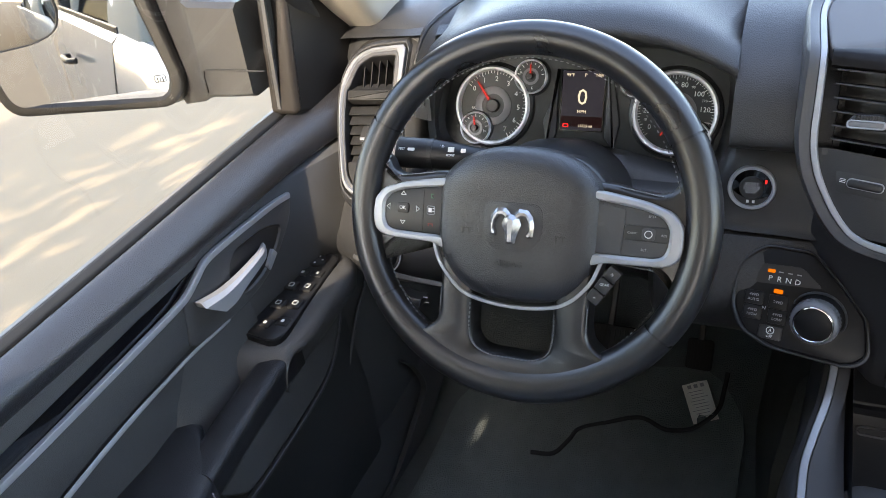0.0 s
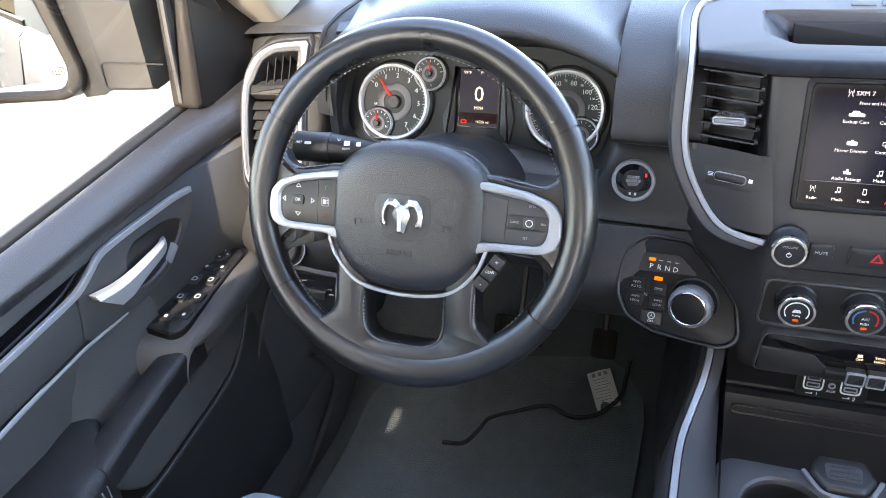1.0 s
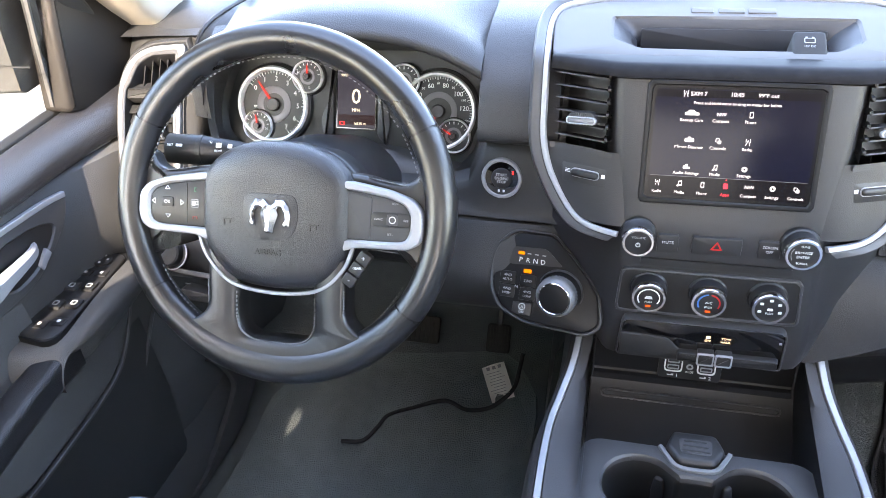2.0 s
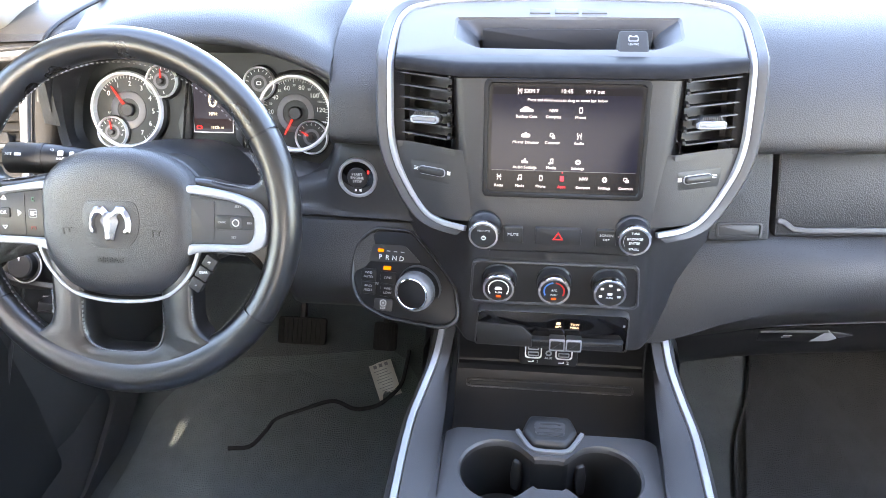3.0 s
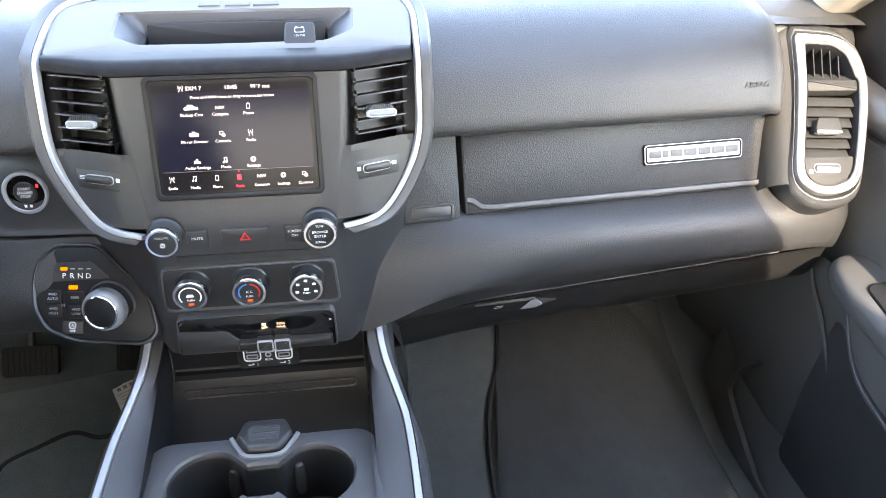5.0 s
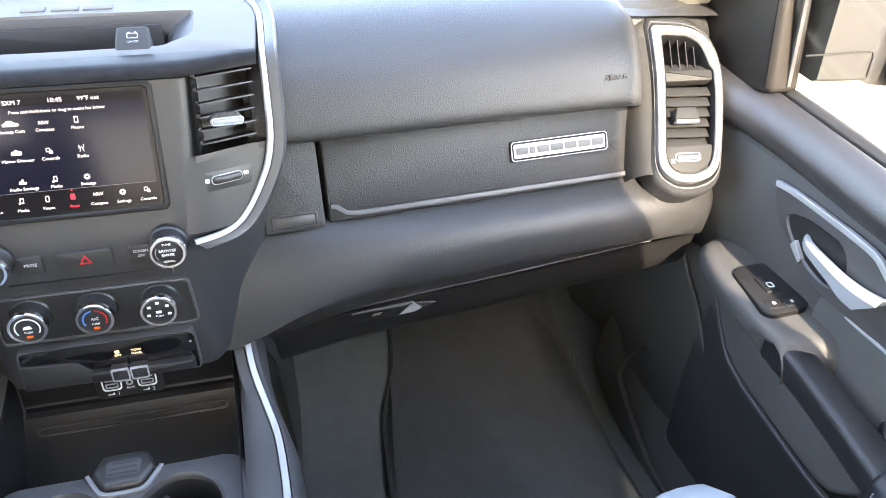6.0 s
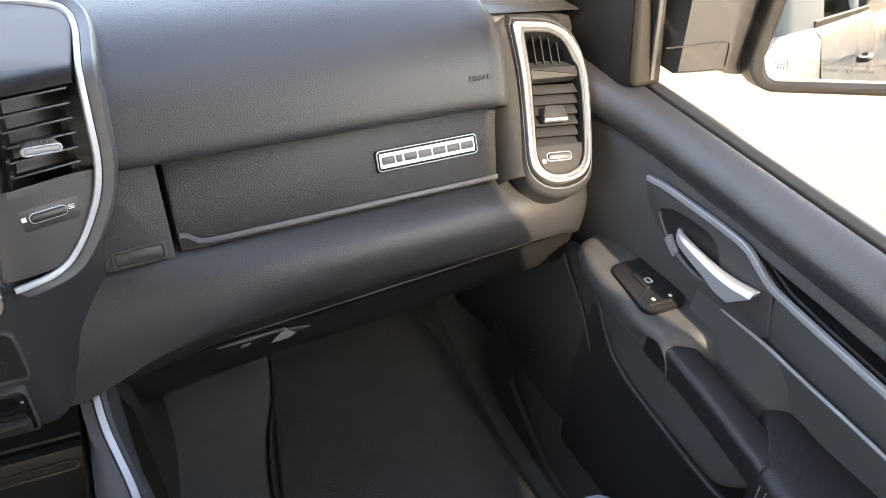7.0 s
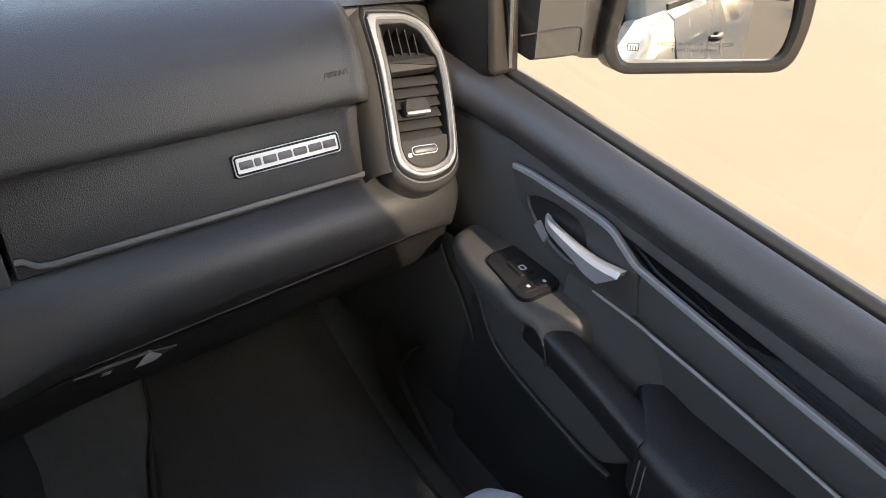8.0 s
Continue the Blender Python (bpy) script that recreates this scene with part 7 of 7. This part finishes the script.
        b = part("mirror_pad", lathe([(0.0, 0.0), (0.014, 0.0), (0.014, 0.004), (0.012, 0.005), (0.0, 0.004)], shift(sw, 0.078, -0.003, 0.002), 28), BLACK, bz)
        part("mirror_marks", bars([(0.087, -0.003, 0.003, 0.003), (0.069, -0.003, 0.003, 0.003), (0.078, 0.006, 0.003, 0.003), (0.078, -0.012, 0.003, 0.003)], sw, 0.006, 0.0072), PRINT, b)
        for u, v in ((0.012, 0.014), (0.010, -0.011), (-0.030, 0.017), (-0.034, -0.008)):
            b = part("window_switch", slab(rect(0.021, 0.019, 0.004, u, v), sw, 0.002, 0.0055, 0.0018), HARD if v < 0 else BLACK, bz)
            part("window_mark", ring(rect(0.009, 0.008, 0.002, u, v), rect(0.007, 0.006, 0.001, u, v), sw, 0.0052, 0.0060, 0, 24), PRINT, b)
        for u, v in ((-0.070, 0.019), (-0.078, -0.004), (0.048, 0.012), (0.046, -0.012)):
            b = part("lock_switch", slab(rect(0.017, 0.019, 0.003, u, v), sw, 0.002, 0.0042, 0.0015), BLACK, bz)
            part("lock_mark", bars([(u, v, 0.005, 0.004)], sw, 0.0042, 0.0048), PRINT, b)
    # pull bar with leather cover
    rows = []
    for y, xi, xo, zt, e in ((0.880, 0.815, 0.845, 0.530, 0.0), (0.872, 0.806, 0.850, 0.539, 0.0), (0.84, 0.803, 0.851, 0.5405, 0.0), (0.78, 0.802, 0.851, 0.533, 0.0), (0.72, 0.800, 0.850, 0.523, 0.0), (0.675, 0.798, 0.849, 0.514, 0.0), (0.655, 0.797, 0.849, 0.510, 0.0)):
        sec = rounded([(xi + 0.004, zt - 0.040), (xo, zt - 0.060), (xo - 0.001, zt), (xi + 0.002, zt)], [0.006, 0.004, 0.012, 0.012], 5)
        rows.append([Vector((q.x, y, q.y)) for q in sec])
    part("pull_bar", skin(rows, True, True), ARMSKIN, t, "black leather pull bar", sharp=60)
    # grip hollow behind the bar
    rows = []
    for y, d in ((0.872, 0.0), (0.85, 0.0), (0.82, 0.0), (0.78, 0.0), (0.74, 0.002), (0.71, 0.010), (0.68, 0.03)):
        rows.append(catmull([(0.846 + d, y, 0.455), (0.8525 + d, y, 0.478), (0.860 + d, y, 0.500), (0.8665 + d, y, 0.525), (0.8715 + d, y, 0.555), (0.8745 + d, y, 0.575), (0.880 + d, y, 0.590)], 3))
    part("grip_hollow", skin(rows), PANEL, t, "sloping wall behind the pull bar")
    rows = []
    for y, xi, zt, r in ((0.722, 0.868, 0.512, 0.004), (0.712, 0.858, 0.518, 0.010), (0.696, 0.842, 0.5195, 0.012), (0.678, 0.822, 0.517, 0.014), (0.662, 0.803, 0.513, 0.016), (0.650, 0.797, 0.511, 0.018), (0.62, 0.793, 0.510, 0.018), (0.50, 0.790, 0.507, 0.018), (0.30, 0.790, 0.502, 0.018), (0.10, 0.794, 0.494, 0.018), (0.02, 0.81, 0.48, 0.018)):
        lo = zt - 0.080
        sec = rounded([(xi, lo), (0.892, lo), (0.890, zt + 0.004), ((xi + 0.890) / 2, zt + 0.001), (xi, zt - 0.003)], [0.003, 0.003, 0.006, 0.02, r], 5)
        rows.append([Vector((q.x, y, q.y)) for q in sec])
    ap = part("arm_pad", skin(rows, True, True), ARMSKIN, t, "black leather armrest pad", sharp=70)
    bm = bmesh.new()
    for d in (0.0, 0.010):
        for k in range(14):
            f = k / 13
            box(0.7955 - d * 0.13, 0.646 - d, 0.440 + 0.052 * f, 0.0025, 0.0012, 0.0022, bm=bm)
    part("stitching", bm, THREAD, ap, kind="stuff")
    # pocket panel under the pull bar and its rim
    rows = []
    for y, x0, zt, zb in ((1.030, 0.838, 0.552, 0.528), (1.010, 0.834, 0.550, 0.506), (0.980, 0.830, 0.540, 0.470), (0.952, 0.828, 0.532, 0.444), (0.920, 0.825, 0.525, 0.431), (0.88, 0.823, 0.515, 0.424), (0.82, 0.821, 0.505, 0.417), (0.76, 0.820, 0.494, 0.411), (0.730, 0.8195, 0.490, 0.410), (0.712, 0.8185, 0.487, 0.414), (0.695, 0.8175, 0.484, 0.428), (0.672, 0.816, 0.482, 0.452), (0.655, 0.815, 0.482, 0.474)):
        zm = (zt + zb) / 2
        rows.append(catmull([(x0 - 0.010, y, zt), (x0 - 0.008, y, zm + 0.010), (x0 - 0.005, y, zb + 0.012), (x0 - 0.002, y, zb + 0.003), (x0 + 0.006, y, zb - 0.002), (x0 + 0.030, y, zb - 0.004)], 3))
    part("lower_plate", skin(rows), PANEL, t, "grey plate under the pull bar")
    part("pocket_rim", sweep(catmull([(0.850, 1.048, 0.548), (0.842, 1.030, 0.520), (0.835, 1.008, 0.494), (0.831, 0.978, 0.458), (0.829, 0.950, 0.433), (0.826, 0.915, 0.421), (0.824, 0.87, 0.414), (0.822, 0.80, 0.406), (0.821, 0.74, 0.400), (0.822, 0.70, 0.398)], 5), rounded([(-0.003, -0.004), (0.003, -0.004), (0.003, 0.004), (-0.003, 0.004)], 0.002), (1, 0, 0)), STACK, t, "raised rim of the map pocket")
    rows = []
    for y in (1.06, 0.9, 0.6, 0.2, -0.2):
        rows.append([(0.866, y, 0.44), (0.848, y, 0.30), (0.845, y, 0.16), (0.875, y, 0.06)])
    part("map_pocket", skin(rows), HARD, t, "dark map pocket")
    # dark cheek that carries the mirror, inside the glass
    ck = rounded([(1.060, belt(1.06) - 0.004), (1.100, belt(1.10) - 0.018), (1.160, belt(1.16) - 0.045), (1.210, belt(1.2) - 0.03), (1.245, 0.865), (1.235, 0.93), (1.12, 1.06), (1.098, 1.06)], 0.008, 3)
    part("mirror_cheek", slab(ck, df, -0.915, -0.872, 0.010, 3), CHEEK, t, "dark trim cheek at the window's front corner")
    part("window_channel", sweep([(0.907, 1.074, belt(1.07) + 0.002), (0.899, 1.072, 0.90), (0.888, 1.070, 1.02), (0.86, 1.05, 1.10)], rounded([(-0.009, -0.006), (0.009, -0.006), (0.007, 0.006), (-0.007, 0.006)], 0.003), (-1, 0, 0)), RUBBER, t, "black window channel")
    part("channel_edge", sweep([(0.902, 1.062, belt(1.06) + 0.004), (0.893, 1.060, 0.90), (0.880, 1.058, 1.02), (0.852, 1.04, 1.10)], rect(0.004, 0.006, 0.001), (-1, 0, 0)), STACK, t)
    part("side_glass", skin([[(0.918, -0.2, belt(-0.2)), (0.918, 1.08, belt(1.08))], [(0.83, -0.24, 1.05), (0.85, 1.07, 1.00)], [(0.70, -0.30, 1.30), (0.70, 0.72, 1.30)]]), SIDEGLASS, t, "clear side window")
    path = catmull([(0.905, 1.22, 0.83), (0.855, 1.03, 1.03), (0.735, 0.78, 1.255), (0.695, 0.55, 1.31), (0.69, 0.1, 1.325), (0.70, -0.22, 1.30)], 5)
    part("window_frame", sweep(path, rect(0.035, 0.03, 0.008), (1, 0, 0.6)), BLACK, t)
    if s < 0:
        # the driver's trim rides a little higher towards the rear
        for ob in t.children_recursive:
            if ob.type == "MESH":
                for v in ob.data.vertices:
                    z = v.co.z + t.location.z
                    if abs(v.co.x + t.location.x) < 0.905:
                        w = max(0.0, min(1.0, (z - 0.555) / 0.03)) * max(0.0, min(1.0, (0.740 - z) / 0.04))
                        v.co.z += w * (0.013 + 0.030 * max(-0.2, 0.80 - v.co.y - t.location.y))
    SIDE = 1
    return t


front_door(1)
front_door(-1)


# ---- side mirrors ----
def side_mirror(s):
    global SIDE
    SIDE = s
    t = thing("side_mirror", (1.12, 1.08, 0.79), "black side mirror with heated glass" + (" and printed warning words" if s > 0 else " and small round spotter mirror"), "mirror", "side mirrors")
    if s > 0:
        o, way, lift = Vector((1.080, 1.047, 0.0)), Vector((0.89, -0.46, 0)), 0.782
    else:
        o, way, lift = Vector((1.085, 1.062, 0.0)), Vector((0.945, -0.33, 0)), 0.812
    mf = plane((o.x, o.y, lift), way, (0, 0.05, 1))
    W, H = 0.262, 0.20
    lean = 0.028 if s > 0 else 0.042
    gl = rounded([(W, 0.006), (0.018, 0.0), (lean * 0.15, 0.03), (lean, H), (W, H), (W + 0.010, 0.05)], [0.03, 0.03, 0.01, 0.03, 0.03, 0.02], 5)
    # the glass is turned in its housing so that a driver's eye meets the truck's own side
    mc = mf @ Vector((W / 2, H / 2, -0.016))
    eye, aim = (Vector((0.28, 0.31, 1.12)), Vector((1.02, -0.70, 0.80))) if s > 0 else (Vector((0.25, 0.23, 1.13)), Vector((1.0, -0.80, 0.735)))
    nrm = ((eye - mc).normalized() + (aim - mc).normalized()).normalized()
    side = Vector((0, 0, 1)).cross(nrm).normalized()
    mg = plane(mc, side, nrm.cross(side)) @ Matrix.Translation((-W / 2, -H / 2, 0))
    gp = part("mirror_glass", slab([p.lerp(Vector((W / 2, H / 2)), -0.03) for p in gl], mg, -0.003, 0.0), MIRROR, t, "mirror glass")
    ho = rounded([(W + 0.020, -0.012), (0.010, -0.016), (-0.018, 0.016), (lean - 0.022, H + 0.02), (W + 0.024, H + 0.02), (W + 0.034, 0.05)], 0.035, 5)
    c = (W / 2, H / 2)
    part("housing_rim", ring(ho, gl, mf, -0.045, 0.003, 0.006, 100, 4, about=c), HOUSING, t)
    a = radial(ho, c, 80)
    cc = Vector(c)
    part("housing_shell", skin([[mf @ Vector((p.x, p.y, -0.012)) for p in a], [mf @ Vector((*p.lerp(cc, -0.03), -0.035)) for p in a], [mf @ Vector((*p.lerp(cc, 0.03), -0.08)) for p in a], [mf @ Vector((*p.lerp(cc, 0.3), -0.115)) for p in a], [mf @ Vector((*p.lerp(cc, 0.8), -0.125)) for p in a]], True, False), HOUSING, t, "black mirror housing")
    hf = shift(mg, 0.036, 0.021, 0.0002)
    bm = ring(rect(0.018, 0.011, 0.002), rect(0.0162, 0.0092, 0.0015), hf, 0, 0.0003, 0, 32)
    for k in range(3):
        slab(rect(0.0012, 0.008, 0, -0.004 + 0.004 * k, -0.002), hf, 0, 0.0003, bm=bm)
    part("heater_mark", bm, DARKPRINT, gp)
    if s > 0:
        wfm = shift(mg, 0.130, 0.021, 0.0003)
        bm = words("OBJECTS IN MIRROR ARE CLOSER", shift(wfm, 0, 0.005), 0.0078, 0.0002)
        words("THAN THEY APPEAR", shift(wfm, 0, -0.004), 0.0078, 0.0002, bm=bm)
        part("warning_words", bm, DARKPRINT, gp)
    sp = rounded([(W - 0.004, 0.092), (W - 0.064, 0.098), (W - 0.096, 0.112), (W - 0.107, 0.137), (W - 0.100, H - 0.002), (W - 0.004, H - 0.002)], [0.004, 0.03, 0.02, 0.02, 0.02, 0.02], 4)
    part("spotter_glass", slab(sp, mg, 0.0, 0.002, 0.001), MIRROR, gp, "small convex spotter mirror")
    part("spotter_rim", ring([p.lerp(Vector((W - 0.05, 0.145)), -0.05) for p in even(sp, 50)], sp, mg, 0.0, 0.003, 0.001, 50), BLACK, gp)
    # foot and arm on the door
    dz = 0.0 if s > 0 else 0.013
    rows = []
    for x, y0, y1, z0, z1 in ((0.92, 1.034, 1.22, 0.811, 0.94), (0.95, 1.031, 1.20, 0.810, 0.942), (0.992, 1.030, 1.18, 0.809, 0.944), (1.004, 1.034, 1.175, 0.805, 0.950), (1.05, 1.075, 1.16, 0.785, 0.985), (1.10, 1.085, 1.16, 0.775, 1.00)):
        rows.append(rounded3([(x, y0, z0 + dz), (x, y1, z0 + 0.02 + dz), (x, y1, z1 + dz), (x, y0, z1 + dz)]))
    part("mirror_arm", skin(rows, True, True), ARMGREY, t, "dark grey mirror arm")
    pf = plane((0.938, 1.0295, 0.836 + dz), (1, 0, 0), (0, 0, 1))
    groove = [pf @ Vector(q) for q in ((-0.05, 0.0165, 0.0), (0.046, 0.0165, 0.0), (0.054, 0.0145, 0.0), (0.0572, 0.008, 0.0), (0.0572, -0.018, 0.0))]
    part("arm_groove", sweep(groove, rect(0.0018, 0.0018), (0, -1, 0)), BLACK, t)
    SIDE = 1
    return t


def rounded3(p):
    a = [Vector(q) for q in p]
    out = []
    for i in range(4):
        b, l, r = a[i], a[i - 1], a[(i + 1) % 4]
        for f in (0.18, 0.05):
            out.append(b.lerp(l, f))
        for f in (0.05, 0.18):
            out.append(b.lerp(r, f))
    return out


side_mirror(1)
side_mirror(-1)

# ---- floor: mats, pedals, tag ----
def toe(y):
    pts = ((-2, 0.0), (1.18, 0.0), (1.30, 0.03), (1.42, 0.09), (1.55, 0.20), (1.68, 0.36), (1.74, 0.6))
    for (a, za), (b, zb) in zip(pts, pts[1:]):
        if y <= b:
            return FLOOR_Z + za + (zb - za) * (y - a) / (b - a)
    return FLOOR_Z + 0.6


def mat_sheet(outline, n=72):
    """A thin mat that follows the floor and toe board."""
    c = sum(outline, Vector((0, 0))) / len(outline)
    pts = even(outline, n)
    rows = []
    for f in (1.012, 1.0, 0.985, 0.94, 0.89, 0.84, 0.79, 0.74, 0.69, 0.64, 0.59, 0.54, 0.49, 0.44, 0.38, 0.32, 0.25, 0.17, 0.09, 0.02):
        h = 0.002 if f > 1 else (0.013 if f == 1.0 else 0.011)
        rows.append([(c.x + (p.x - c.x) * f, c.y + (p.y - c.y) * f, toe(c.y + (p.y - c.y) * f) + h) for p in pts])
    return skin(rows, True, True)


SEAMEDGE = material("dark_mat_binding", (0.038, 0.040, 0.041), 0.85, grain=0.002, size=500, bump=0.5, spec=0.2)
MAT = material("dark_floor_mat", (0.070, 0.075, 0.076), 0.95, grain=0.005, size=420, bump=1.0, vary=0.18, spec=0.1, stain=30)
# driver's mat coloured lighter to make up for missing footwell light
LITMAT = material("lightened_floor_mat", (0.165, 0.192, 0.190), 0.95, grain=0.005, size=420, bump=1.0, vary=0.2, spec=0.1, stain=30)
m = thing("floor_mat", (-0.5, 1.0, FLOOR_Z), "dark grey driver's carpet mat with a raised loop edge, coloured lighter for footwell light", "floor mat", "floor mats")
part("mat", mat_sheet([Vector(p) for p in rounded([(-0.80, 0.55), (-0.27, 0.55), (-0.245, 1.0), (-0.235, 1.36), (-0.30, 1.44), (-0.48, 1.42), (-0.70, 1.40), (-0.80, 1.30)], 0.03)]), LITMAT, m)
edge = [(-0.278, 1.43), (-0.281, 1.398), (-0.286, 1.364), (-0.307, 1.337), (-0.333, 1.318), (-0.375, 1.310), (-0.423, 1.322), (-0.479, 1.303), (-0.531, 1.277), (-0.546, 1.248), (-0.568, 1.214), (-0.61, 1.206)]
part("mat_loop", sweep([(p.x, p.y, toe(p.y) + 0.0235) for p in catmull([Vector(e) for e in edge], 8)], disc(0.0042, 8), (0, 0, 1)), SEAMEDGE, m)
part("mat_hook", lathe([(0.0, 0.0), (0.016, 0.0), (0.016, 0.004), (0.010, 0.012), (0.0, 0.013)], plane((-0.608, 1.303, toe(1.303) + 0.010), (1, 0, 0), (0, 1, 0.3)), 20), BLACK, m)
m = thing("floor_mat", (0.55, 1.0, FLOOR_Z), "dark carpet floor mat of the passenger's side", "floor mat", "floor mats")
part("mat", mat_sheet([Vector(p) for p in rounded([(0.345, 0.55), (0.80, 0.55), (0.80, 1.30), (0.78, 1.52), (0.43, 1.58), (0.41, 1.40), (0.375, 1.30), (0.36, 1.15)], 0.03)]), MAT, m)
part("mat_binding", sweep([(p.x, p.y, toe(p.y) + 0.012) for p in catmull([Vector(e) for e in ((0.345, 0.60), (0.35, 0.90), (0.357, 1.15), (0.375, 1.30), (0.412, 1.40), (0.425, 1.50), (0.432, 1.575))], 5)], disc(0.0034, 8), (0, 0, 1)), SEAMEDGE, m)
for s in (-1, 1):
    part("sill_scuff", skin([[(s * 0.84, y, FLOOR_Z + 0.004), (s * 0.85, y, 0.13), (s * 0.868, y, 0.165), (s * 0.885, y, 0.165), (s * 0.90, y, 0.06)] for y in (-0.2, 0.5, 1.0, 1.22)] + [[(s * 0.83, 1.32, 0.12), (s * 0.84, 1.32, 0.20), (s * 0.86, 1.32, 0.24), (s * 0.885, 1.32, 0.25), (s * 0.90, 1.32, 0.2)]]), PANEL, None, "dark plastic door sill trim", kind="structure")
    part("kick_panel", skin([[(s * 0.872, 1.03, 0.52), (s * 0.868, 1.08, 0.52), (s * 0.865, 1.15, 0.51), (s * 0.862, 1.30, 0.49), (s * 0.83, 1.55, 0.50)], [(s * 0.870, 1.03, 0.34), (s * 0.866, 1.08, 0.34), (s * 0.862, 1.15, 0.34), (s * 0.858, 1.30, 0.33), (s * 0.826, 1.58, 0.32)], [(s * 0.872, 1.03, 0.10), (s * 0.866, 1.08, 0.12), (s * 0.862, 1.15, 0.16), (s * 0.858, 1.30, 0.18), (s * 0.82, 1.62, 0.15)]]), PANEL, None, "dark kick panel beside the footwell", kind="structure")
    part("kick_edge", sweep(catmull([(s * 0.858, 1.150, 0.50), (s * 0.8585, 1.123, 0.462), (s * 0.8590, 1.088, 0.432), (s * 0.8590, 1.052, 0.388), (s * 0.8590, 1.022, 0.345), (s * 0.862, 1.016, 0.325)], 5), disc(0.0032, 8), (1, 0, 0)), STACK, None, "raised edge of the kick panel", kind="structure")
    part("sill_edge", sweep(catmull([(s * 0.842, 1.172, 0.262), (s * 0.836, 1.190, 0.240), (s * 0.8315, 1.210, 0.200), (s * 0.829, 1.216, 0.168), (s * 0.830, 1.203, 0.145), (s * 0.835, 1.155, 0.105), (s * 0.8385, 1.105, 0.072), (s * 0.841, 1.02, 0.052), (s * 0.841, 0.60, 0.048)], 5), rounded([(-0.0022, -0.006), (0.0022, -0.006), (0.0022, 0.006), (-0.0022, 0.006)], 0.001), (s * -1, 0, 0.2)), PANEL, None, "upturned edge of the door sill trim", kind="structure")


def pedal(x, y, z, w, h, tilt, ribs, label):
    t = thing("pedal", (x, y, z), label, "pedal", "pedals")
    q = plane((x, y, z), (1, 0, 0), (0, math.sin(radians(tilt)), math.cos(radians(tilt))))
    part("pad", slab(rect(w, h, 0.008), q, -0.012, 0.0, 0.003), RUBBER, t)
    for k in range(ribs):
        part("rib", slab(rect(0.003, h * 0.86, 0.001, -w * 0.38 + w * 0.76 * k / (ribs - 1), 0), q, 0, 0.003), RUBBER, t)
    part("arm", sweep([(x, y + 0.02, z + 0.01), (x, y + 0.10, z + 0.12), (x, y + 0.12, z + 0.3)], rect(0.016, 0.012, 0.003), (1, 0, 0)), BLACK, t)


pedal(-0.334, 1.452, 0.168, 0.050, 0.062, 40, 7, "ribbed black accelerator pedal")
pedal(-0.507, 1.425, 0.192, 0.104, 0.058, 35, 9, "wide black brake pedal")
tg = thing("paper_label", (-0.318, 1.345, 0.08), "creased white paper warning label hanging by the mat", "label")
tq = plane((-0.320, 1.367, toe(1.367) + 0.028), (0.042, 0.016, 0.010), (-0.018, 0.060, 0.046))
rows = []
for k in range(9):
    v = -0.038 + 0.076 * k / 8
    rows.append([tq @ Vector((u, v, 0.004 * math.sin(v * 60) + 0.003 * math.sin(u * 140 + v * 30))) for u in [-0.024 + 0.048 * j / 6 for j in range(7)]])
sheet = part("sheet", skin(rows), PAPER, tg)
bm = bars([(-0.012 + 0.012 * k, 0.030, 0.007, 0.007) for k in range(3)] + [(-0.004 + 0.003 * (k % 3), 0.020 - 0.006 * k, 0.030 - 0.005 * (k % 2), 0.0010) for k in range(9)], tq, 0.0066, 0.0070)
part("print_bars", bm, GREYPRINT, sheet)
